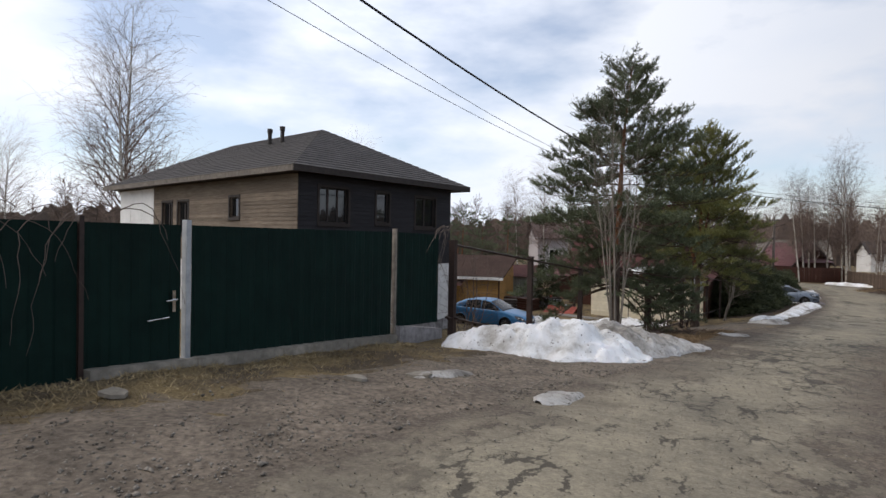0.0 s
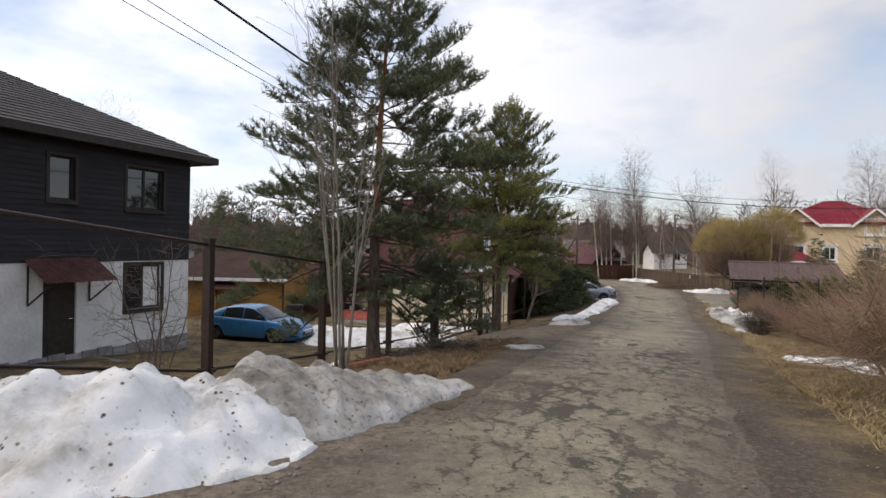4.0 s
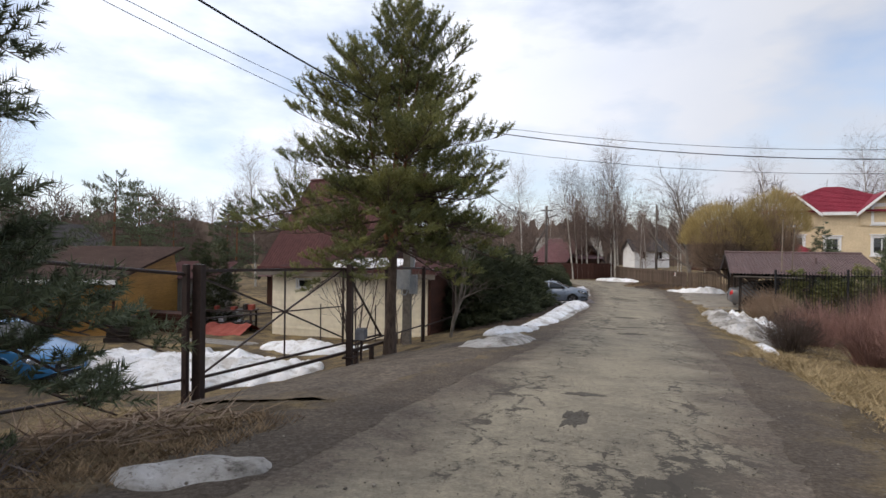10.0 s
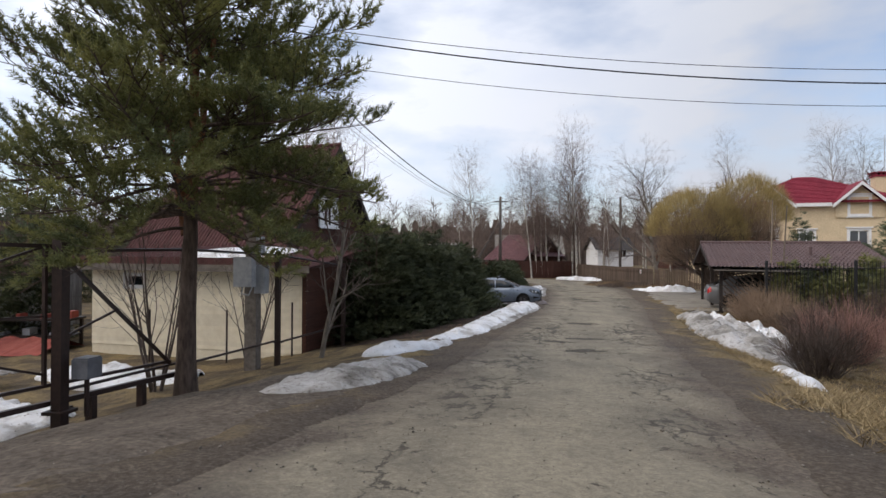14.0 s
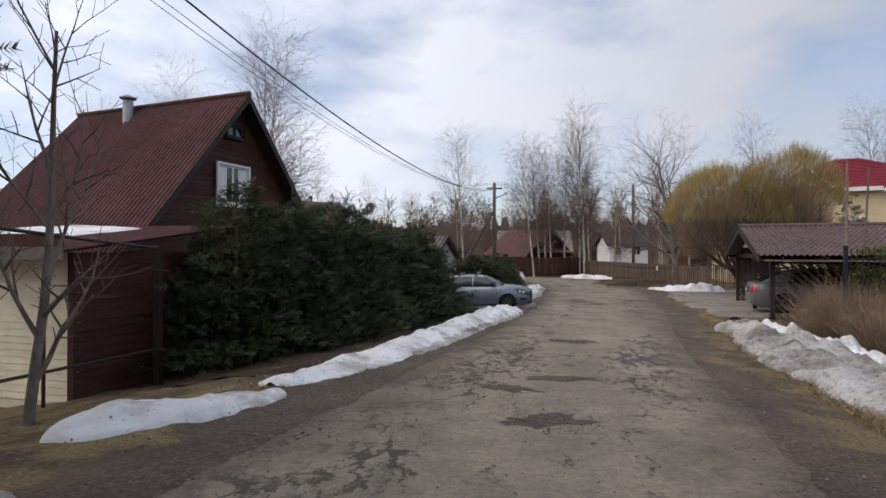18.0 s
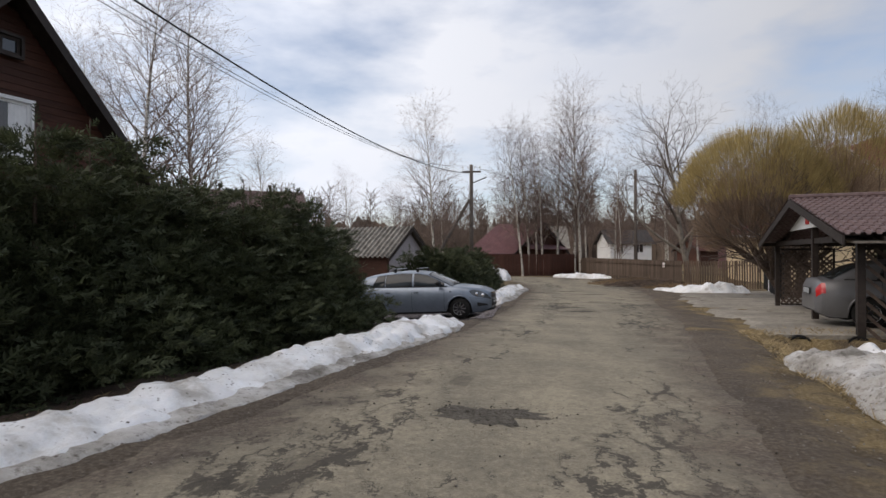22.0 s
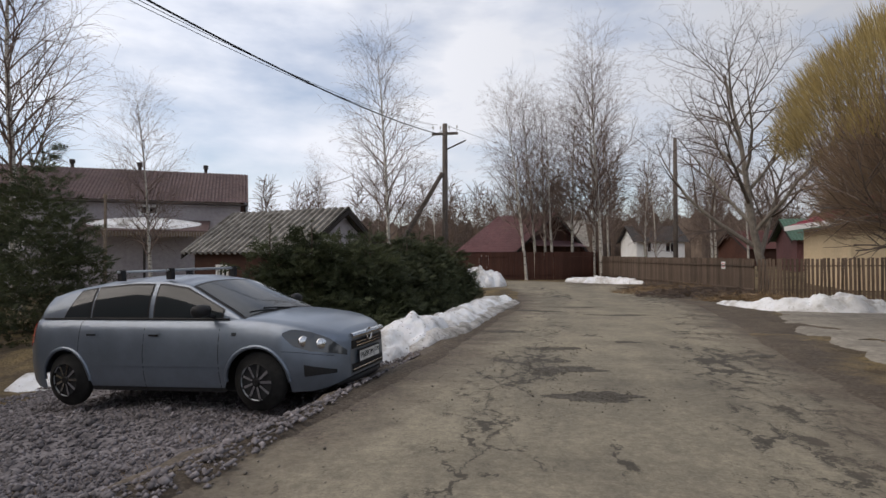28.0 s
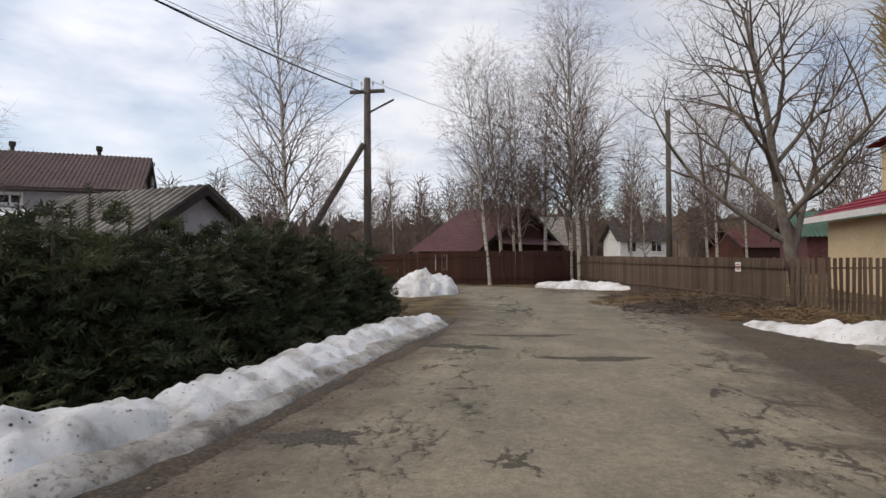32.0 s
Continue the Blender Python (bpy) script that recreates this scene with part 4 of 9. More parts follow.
# ---- the green fence ----
def green_fence():
    a, b, e = Vector((-6.55, -6.0)), Vector((-5.36, 8.0)), Vector((-5.02, 9.35))

    def at_y(y):
        t = (y - a.y) / (b.y - a.y)
        return a + (b - a) * t

    def run(y0, y1, zt0, zt1, zb0, zb1, name, label, cat="fence"):
        p, q = at_y(y0), at_y(y1)
        d = Vector((q.x - p.x, q.y - p.y, 0))
        me = Mesh()
        n = int(d.length / 0.035)
        v = []
        nrm = Vector((d.y, -d.x, 0)).normalized()
        for k in range(n + 1):
            w = max(-0.35, min(0.35, math.cos(2 * math.pi * k / 6))) * 0.03
            t = k / n
            base = Vector((p.x, p.y, 0)) + d * t + nrm * w
            for z in (zb0 + (zb1 - zb0) * t, zt0 + (zt1 - zt0) * t):
                v.append((base.x, base.y, z))
        me.add(v, [(2 * k, 2 * k + 2, 2 * k + 3, 2 * k + 1) for k in range(n)])
        ob = thing(name, pose(0, 0, 0), label, cat)
        part("sheet", me, GREEN_SHEET, ob)
        rail = Mesh()
        for z in (0.3, 0.75):
            rail.tube([(p.x - 0.05, p.y, zb0 + (zt0 - zb0) * z), (q.x - 0.05, q.y, zb1 + (zt1 - zb1) * z)], 0.02, 4)
        part("rail", rail, BROWN_STEEL, ob)
        return ob

    run(-6.0, 3.05, 1.62, 1.6, 0.05, -0.08, "driveway_gate", "dark green corrugated sheet driveway gate with dry vines", "gate")
    wicket = run(3.1, 4.12, 1.6, 1.6, -0.12, -0.16, "wicket_gate", "dark green sheet wicket gate with a lever handle", "gate")
    run(4.25, 7.95, 1.6, 1.6, -0.13, -0.22, "sheet_fence", "dark green corrugated sheet fence on a concrete kerb")
    o = run(8.05, 9.35, 1.6, 1.58, -0.05, -0.1, "sheet_fence", "dark green sheet fence above a rough stone base")
    st = Mesh()
    p, q = at_y(8.05), at_y(9.35)
    st.slab([(p.x + 0.12, p.y, -0.7), (q.x + 0.12, q.y, -0.9), (q.x - 0.15, q.y, -0.9), (p.x - 0.15, p.y, -0.7)], 0.68, (0, 0, 1))
    part("stone_base", st, STONE, o)
    for y, mat, r in ((4.19, ZINC, 0.042), (8.0, GREY_CONCRETE, 0.026), (3.07, BROWN_STEEL, 0.03)):
        p = at_y(y)
        po = Mesh()
        po.box(p.x - 0.03, p.y - r * .75, h(p.x, p.y) - 0.4, p.x + 0.05, p.y + r * .75, 1.66)
        tagged(part("gate_post", po, mat), "square painted steel gate post", "post")
    p = at_y(4.02)
    hd = Mesh()
    hd.box(p.x + 0.03, p.y - 0.02, 0.62, p.x + 0.05, p.y + 0.02, 0.86)
    hd.tube([(p.x + 0.05, p.y, 0.76), (p.x + 0.1, p.y, 0.76), (p.x + 0.1, p.y - 0.13, 0.75)], 0.011, 6)
    hd.tube([(p.x + 0.04, p.y - 0.05, 0.56), (p.x + 0.06, p.y - 0.32, 0.55)], 0.009, 5)
    part("door_handle", hd, CHROME, wicket, "plain steel lever handle")
    k = Mesh()
    pts = [at_y(y) for y in (3.1, 4.25, 5.5, 6.75, 7.95)]
    for (s, t) in zip(pts, pts[1:]):
        k.slab([(s.x - 0.1, s.y + 0.01, h(s.x, s.y) - 0.3), (s.x + 0.14, s.y + 0.01, h(s.x, s.y) - 0.3), (t.x + 0.14, t.y, h(t.x, t.y) - 0.3), (t.x - 0.1, t.y, h(t.x, t.y) - 0.3)], 0.42, (0, 0, 1))
    bm0, bm1 = at_y(-5.8), at_y(3.0)
    beam = Mesh()
    beam.slab([(bm0.x + .03, bm0.y, -.02), (bm0.x + .11, bm0.y, -.02), (bm1.x + .11, bm1.y, -.16), (bm1.x + .03, bm1.y, -.16)], .16, (0, 0, 1))
    tagged(part("timber_beam", beam, BROWN_WOOD), "old brown timber beam along the foot of the gate", "beam")
    tagged(part("concrete_kerb", k, CONCRETE), "cracked pale concrete kerb under the sheet fence", "kerb")


green_fence()


# ---- brown pipe fence and sliding gate ----
FENCE_POSTS = [(-4.97, 9.45, 1.45), (-4.72, 13.1, 1.08), (-4.3, 16.25, 0.74), (-3.85, 19.35, 0.3)]


def pipe_fence():
    o = thing("pipe_fence", pose(0, 0, 0), "open dark brown steel pipe fence with square posts", "fence")
    for x, y, z in FENCE_POSTS:
        me = Mesh()
        r = 0.06
        me.box(x - r, y - r, h(x, y) - 0.3, x + r, y + r, z)
        me.box(x - r - 0.012, y - r - 0.012, z, x + r + 0.012, y + r + 0.012, z + 0.03)
        po = part("post", me, BROWN_STEEL, o)
        c = Mesh()
        zc = h(x, y) + 0.42
        c.box(x - 0.14, y - 0.03, zc - 0.02, x + 0.14, y + 0.03, zc + 0.02)
        c.box(x - 0.03, y - 0.14, zc - 0.02, x + 0.03, y + 0.14, zc + 0.02)
        part("bracket", c, BROWN_STEEL, po)
    line = FENCE_POSTS + [(-3.36, 22.2, 0.0)]
    for a, b in zip(line, line[1:]):
        for up, r in ((-0.06, 0.026), (None, 0.022)):
            me = Mesh()
            za, zb = (a[2] + up, b[2] + up) if up is not None else (h(a[0], a[1]) + 0.42, h(b[0], b[1]) + 0.4)
            me.tube([(a[0], a[1], za), (b[0], b[1], zb)], r, 8)
            part("rail", me, BROWN_STEEL, o)


pipe_fence()


def sliding_gate():
    L, R = Vector((-3.34, 22.3)), Vector((-2.64, 27.1))
    zl, zr2, tl, tr = -2.0, -2.2, 0.04, -0.08
    d = (R - L).normalized()
    for nm, p, zb, zt in (("a", L, zl, tl), ("b", R, zr2, tr)):
        for off in ((0.0, -0.16) if nm == "a" else (0.0, 0.13)):
            q = p + d * off + Vector((0.09, 0)) * (1 if off == 0 else 0)
            me = Mesh()
            w = 0.068 if off == 0 else 0.04
            me.box(-w, -w, 0, w, w, zt - zb + 0.4)
            ob = thing("gate_post", pose(q.x, q.y, zb - 0.35, 0, 0, 0), "dark brown square steel gate post", "post")
            part("shaft", me, BROWN_STEEL, ob)
            fl = Mesh()
            fl.box(-w * 2, -w * 2, 0.33, w * 2, w * 2, 0.37)
            part("base_plate", fl, BROWN_STEEL, ob)
    o = thing("sliding_gate", pose(0, 0, 0), "dark brown steel sliding gate frame without infill, standing closed", "gate")

    def P(t, s):
        """t along the leaf 0..1, s from bottom 0 to top 1"""
        q = L + (R - L) * t
        b = (zl + 0.33) + (zr2 + 0.33 - zl - 0.33) * t
        tp = (tl - 0.05) + (tr - 0.05 - tl + 0.05) * t
        return (q.x - 0.03, q.y, b + (tp - b) * s)
    bars = [(P(0, 0), P(1, 0), .03), (P(0, 1), P(1.0, 1), .035), (P(0.02, 0), P(0.02, 1), .03), (P(0.98, 0), P(0.98, 1), .03),
            (P(0.5, 0), P(0.5, 1), .018), (P(0.02, 0.55), P(0.98, 0.5), .018), (P(0.02, 0), P(0.5, 0.52), .02), (P(0.02, 0.95), P(0.5, 0.52), .02),
            (P(0.5, 0.52), P(0.98, 1), .02), (P(0.5, 0.52), P(0.98, 0.08), .02), (P(0, -0.13), P(1.0, -0.13), .045)]
    end = P(1.42, -0.02)
    bars += [(P(1, 1), end, .03), (P(1, 0), P(1.42, 0.0), .03), (P(1, -0.13), P(1.5, -0.13), .05), (P(1.0, 0.3), P(1.2, 0.5), .02)]
    for a, b, r in bars:
        me = Mesh()
        me.tube([a, b], r, 4)
        part("bar", me, BROWN_STEEL, o)
    for t in (1.12, 1.3, 1.48):
        q = P(t, -0.13)
        me = Mesh()
        me.box(q[0] - 0.05, q[1] - 0.05, q[2] - 0.45, q[0] + 0.05, q[1] + 0.05, q[2] - 0.03)
        part("track_foot", me, BROWN_STEEL, o)
    q = P(1.14, 0.0)
    me = Mesh()
    me.box(-0.11, -0.13, 0, 0.11, 0.13, 0.24)
    me.slab([(-.1, -.12, .24), (.1, -.12, .24), (.1, .12, .24), (-.1, .12, .24)], .02, (0, 0, 1))
    mo = thing("gate_motor", pose(q[0] + 0.25, q[1] - 0.5, -1.8), "grey plastic gate motor on a stub post", "motor")
    part("housing", me, GREY_PLASTIC, mo)
    st = Mesh()
    st.tube([(0, 0, -0.5), (0, 0, 0)], 0.03, 6)
    part("stub_post", st, BROWN_STEEL, mo)
    dr = Mesh()
    dr.tube([(L.x + 0.35, L.y - 0.3, h(L.x, L.y) + 0.03), (R.x + 0.3, R.y, h(R.x + .3, R.y) + 0.03)], 0.03, 5)
    tagged(part("gate_threshold", dr, GREY_CONCRETE), "narrow pale threshold strip across the yard entry", "kerb")


sliding_gate()


def meter_fence():
    o = thing("pipe_fence", pose(0, 0, 0), "dark brown pipe fence beyond the sliding gate", "fence")
    pts = [(-2.35, 29.6, -0.1), (-1.85, 32.1, -0.2), (-1.35, 35.2, -0.5)]
    for x, y, z in pts:
        me = Mesh()
        me.box(x - 0.05, y - 0.05, h(x, y) - 0.2, x + 0.05, y + 0.05, z)
        part("post", me, BROWN_STEEL, o)
        c = Mesh()
        c.box(x - 0.12, y - 0.03, h(x, y) + 0.5, x + 0.12, y + 0.03, h(x, y) + 0.54)
        part("bracket", c, BROWN_STEEL, o)
    for a, b in zip([(-2.6, 27.2, -0.12)] + pts, pts):
        for z0, z1, r in ((a[2] - 0.06, b[2] - 0.06, .025), (h(a[0], a[1]) + 0.5, h(b[0], b[1]) + 0.55, .022)):
            me = Mesh()
            me.tube([(a[0], a[1], z0), (b[0], b[1], z1)], r, 6)
            part("rail", me, BROWN_STEEL, o)
    x, y = -2.36, 32.0
    p = thing("concrete_pole", pose(x, y, h(x, y) - 0.2), "weathered square concrete utility post with grey meter boxes", "pole")
    me = Mesh()
    me.add([(-.13, -.13, 0), (.13, -.13, 0), (.13, .13, 0), (-.13, .13, 0), (-.09, -.09, 7.3), (.09, -.09, 7.3), (.09, .09, 7.3), (-.09, .09, 7.3)],
           [(0, 3, 2, 1), (4, 5, 6, 7), (0, 1, 5, 4), (1, 2, 6, 5), (2, 3, 7, 6), (3, 0, 4, 7)])
    part("shaft", me, GREY_CONCRETE, p)
    for bx, by, bz, w, hh in ((-0.06, -0.26, 2.0, 0.2, 0.62), (0.2, -0.02, 1.85, 0.12, 0.6), (0.12, 0.0, 2.7, 0.1, 0.35)):
        b = Mesh()
        b.box(bx - w, by - 0.1, bz, bx + w, by + 0.1, bz + hh)
        b.box(bx - w + 0.02, by - 0.108, bz + 0.02, bx + w - 0.02, by - 0.1, bz + hh - 0.02)
        part("meter_box", b, ZINC, p, "pale grey steel meter box")
    cb = Mesh()
    cb.tube([(-0.1, -0.26, 2.0), (-0.14, -0.24, 1.85), (0.0, -0.2, 1.82), (0.06, -0.15, 2.0)], 0.02, 6)
    part("cable_loop", cb, ZINC, p)


meter_fence()


# ---- yellow garage, cream shed ----
def yellow_garage():
    W, D, Z0, Z1 = 6.2, 5.4, -3.5, -1.0
    o = thing("garage", pose(-20.15, 31.95, 0, 0, 0, 12), "honey-yellow sided garage with a dark low roof", "garage")
    door = (2.6, 3.6, Z0 + 0.2, -1.55)
    wall(o, "wall", pose(0, 0, 0), W, Z0, Z1, 0.2, [door], YELLOW_WOOD)
    siding(o, pose(0, 0, 0), W, Z0, Z1, 0.14, [door], YELLOW_WOOD, 0.025)
    wall(o, "wall", pose(W, 0.2, 0, 0, 0, 90), D - 0.2, Z0, Z1, 0.2, [], YELLOW_WOOD)
    gab = lambda z: (0, D) if z < Z1 else (0 + (z - Z1) * 4.2, D - (z - Z1) * 0.4)
    siding(o, pose(W, 0, 0, 0, 0, 90), D, Z0, Z1 + 0.95, 0.14, [], YELLOW_WOOD, 0.025, gab)
    wall(o, "wall", pose(0, D, 0, 0, 0, -90), D - 0.2, Z0, Z1, 0.2, [], YELLOW_WOOD)
    rf = Mesh()
    rf.slab([(-0.4, -0.5, Z1 + 0.03), (W + 0.35, -0.5, Z1 + 0.03), (W + 0.35, D, Z1 + 1.25), (-0.4, D, Z1 + 1.25)], 0.1, (0, 0, 1))
    part("roof", rf, ROOF_FELT, o)
    fs = Mesh()
    fs.box(-0.4, -0.53, Z1 - 0.08, W + 0.35, -0.5, Z1 + 0.1)
    part("fascia", fs, WHITE, o, "thin white eave strip")
    d = Mesh()
    d.box(2.63, 0.05, Z0 + 0.2, 3.57, 0.1, -1.58)
    part("door", d, YELLOW_WOOD, o)
    aw = sheet((2.2, -0.03, -1.15), (1.7, 0, 0), (0, -0.8, -0.35), 0.11, 0.012)
    part("awning", aw, BROWN_ROOF, o)
    for x in (2.4, 3.8):
        b = Mesh()
        b.tube([(x, -0.03, -2.0), (x, -0.7, -1.45)], 0.02, 4)
        part("bracket", b, BROWN_STEEL, o)
    cr = Mesh()
    for x in (W + 0.0,):
        cr.box(x - 0.05, -0.04, Z0, x + 0.04, 0.0, Z1)
    part("corner_trim", cr, BROWN_WOOD, o)


yellow_garage()


def cream_shed():
    a, b = Vector((-8.6, 35.15)), Vector((-2.1, 34.35))
    W, D, Z0, Z1 = (b - a).length, 3.7, -3.1, -0.62
    o = thing("shed", pose(a.x, a.y, 0, 0, 0, math.degrees(math.atan2(b.y - a.y, b.x - a.x))), "long low shed clad in cream siding, snow on its brown roof", "shed")
    op = [(1.1, 1.7, -1.2, -0.85)]
    wall(o, "wall", pose(0, 0, 0), W, Z0, Z1, 0.15, op, CREAM)
    siding(o, pose(0, 0, 0), W, Z0 + 0.3, Z1, 0.105, op, CREAM, 0.018)
    window(o, pose(0, 0, 0), *op[0], WHITE, 1, 0.04, 0.08, False)
    wall(o, "wall", pose(W, 0.15, 0, 0, 0, 90), D, Z0, Z1, 0.15, [], BROWN_WOOD)
    siding(o, pose(W, 0, 0, 0, 0, 90), D, Z0, Z1, 0.15, [], BROWN_WOOD, 0.02)
    wall(o, "wall", pose(0, D, 0, 0, 0, -90), D - 0.15, Z0, Z1, 0.15, [], CREAM)
    part("roof", sheet((-0.4, -0.45, Z1 + 0.02), (W + 0.75, 0, 0), (0, D + 0.6, 0.55), 0.15, 0.015), BROWN_ROOF, o)
    f = Mesh()
    f.box(-0.4, -0.48, Z1 - 0.1, W + 0.35, -0.45, Z1 + 0.08)
    part("fascia", f, GREY_TRIM, o)
    f2 = Mesh()
    f2.box(-0.4, -0.47, Z1 + 0.08, W + 0.35, -0.44, Z1 + 0.26)
    part("gutter_board", f2, BROWN_ROOF, o)
    c = Mesh()
    c.box(W - 0.06, -0.03, Z0, W + 0.05, 0.0, Z1)
    part("corner_trim", c, BROWN_WOOD, o)
    roof_snow(pose(a.x, a.y, 0, 0, 0, math.degrees(math.atan2(b.y - a.y, b.x - a.x))) @ pose(3.2, 2.6, Z1 + 0.36, 5.3), 2.0, 1.7, 0.16, "patch of old snow left on the shed roof")


cream_shed()


# ---- brown gabled house behind the spruce hedge ----
def brown_house():
    za = 4.1
    slope = 0.86     # run over rise of the roof line
    hb = 3.9         # half width at the eaves
    ze = za - hb / slope
    D = 6.5
    # local frame: x along the gable face, outside is -y local
    o = thing("house", pose(-5.36, 39.49, 0, 0, 0, 76.3), "steep-gabled house with dark red-brown boards and a brown profiled roof", "house")
    W = 2 * hb
    wz = (3.08, 4.35, 0.85, 2.0)
    att = (3.45, 4.15, 2.9, 3.25)
    lo = (1.2, 2.3, -1.9, -0.7)
    inside = lambda z: (0, W) if z < ze else ((z - ze) * slope, W - (z - ze) * slope)
    g = Mesh()
    g.slab([(0, 0.02, -3.4), (W, 0.02, -3.4), (W, 0.02, ze), (W / 2, 0.02, za - 0.1), (0, 0.02, ze)], 0.2, (0, 1, 0))
    part("wall", g, BROWN_WOOD, o)
    siding(o, pose(0, 0.02, 0), W, -3.3, za - 0.25, 0.15, [wz, att, lo], BROWN_WOOD, 0.025, inside)
    window(o, pose(0, -0.1, 0), *wz, WHITE, 2, 0.07, 0.06, curtain=[(wz[0] + .05, wz[0] + 0.4), (wz[1] - 0.4, wz[1] - .05)], label="white two-light attic window with pale curtains")
    window(o, pose(0, -0.1, 0), *att, DARK_TRIM, 2, 0.06, 0.06, False)
    window(o, pose(0, -0.1, 0), *lo, WHITE, 2, 0.07, 0.06)
    side = Mesh()
    side.box(0, 0.25, -3.4, 0.2, D, ze)
    side.box(W - 0.2, 0.25, -3.4, W, D, ze)
    side.box(0.2, D - 0.2, -3.4, W - 0.2, D, ze)
    part("wall", side, BROWN_WOOD, o)
    ov, ev = 0.55, 0.5
    drop = ev / slope
    for s in (-1, 1):
        e0 = (W / 2 + s * (hb + ev), -ov, ze - drop + 0.12)
        r0 = (W / 2, -ov, za + 0.12)
        down = tuple(p - q for p, q in zip(e0, r0))
        part("roof", sheet(r0, (0, D + 2 * ov, 0), down, 0.16, 0.016, courses=0), BROWN_ROOF, o)
        bb = Mesh()
        n = Vector((-down[2], 0, down[0])).normalized() * (-s)
        bb.slab([r0, e0, tuple(Vector(e0) + Vector((0, 0, -0.24))), tuple(Vector(r0) + Vector((0, 0, -0.24)))], 0.04, (0, 1, 0))
        part("bargeboard", bb, DARK_TRIM, o)
        so = Mesh()
        so.slab([tuple(Vector(p) + Vector((0, y, -0.09))) for p, y in ((r0, 0.05), (e0, 0.05), (e0, ov), (r0, ov))], 0.02, (0, 0, -1))
        part("soffit", so, DARK_TRIM, o)
    ch = Mesh()
    ch.tube([(W / 2 - 0.35, 4.2, za - 0.6), (W / 2 - 0.35, 4.2, za + 0.3)], 0.16, 14)
    ch.tube([(W / 2 - 0.35, 4.2, za + 0.36), (W / 2 - 0.35, 4.2, za + 0.4), (W / 2 - 0.35, 4.2, za + 0.5)], [0.26, 0.26, 0.03], 14)
    part("chimney_pipe", ch, ZINC, o)
    rc = Mesh()
    rc.tube([(W / 2, -ov, za + 0.15), (W / 2, D + ov, za + 0.15)], 0.08, 8)
    part("ridge_cap", rc, BROWN_ROOF, o)


brown_house()


# ---- far houses ----
def gable_house(name, m, W, D, z0, ze, zr_, label, wall_mat, roof_mat, windows=(), over=0.5, wave=0.2, courses=0, roof_label="", cat="house", boards=None, amp=0.02):
    """A house whose ridge runs along local x; local y 0 is the front."""
    o = thing(name, m, label, cat)
    wall(o, "wall", pose(0, 0, 0), W, z0, ze, 0.2, windows, wall_mat)
    b = Mesh()
    b.box(0, D - 0.2, z0, W, D, ze)
    part("wall", b, wall_mat, o)
    for x in (0, W - 0.2):
        g = Mesh()
        g.slab([(x, 0.2, z0), (x, D - 0.2, z0), (x, D - 0.2, ze), (x, D / 2, zr_ - 0.12), (x, 0.2, ze)], 0.2, (1, 0, 0))
        part("gable_wall", g, boards or wall_mat, o)
    k = (zr_ - ze) / (D / 2)
    for s in (-1, 1):
        y = -over if s < 0 else D + over
        r0 = (-over, D / 2, zr_ + 0.05)
        part("roof", sheet(r0, (W + 2 * over, 0, 0), (0, y - D / 2, -k * (D / 2 + over)), wave, amp, courses=courses), roof_mat, o, roof_label)
        for x in (-over, W + over - 0.04):
            e = Mesh()
            e.slab([(x, D / 2, zr_), (x, y, zr_ - k * (D / 2 + over)), (x, y, zr_ - k * (D / 2 + over) - 0.18), (x, D / 2, zr_ - 0.2)], 0.04, (1, 0, 0))
            part("bargeboard", e, DARK_TRIM, o)
    for q in windows:
        window(o, pose(0, 0, 0), *q, WHITE, 2, 0.08, 0.06)
    return o


def pole_shed():
    o = gable_house("shed", pose(-6.66, 64.15, 0, 0, 0, -17.2), 5.4, 4.4, -3.5, -1.05, 0.42, "old timber shed under a mossy corrugated cement roof", BROWN_WOOD, ASBESTOS, [(1.3, 1.8, -2.2, -1.75)], 0.35, 0.3, boards=HALL_WALL, cat="shed", amp=0.055)
    return o


pole_shed()


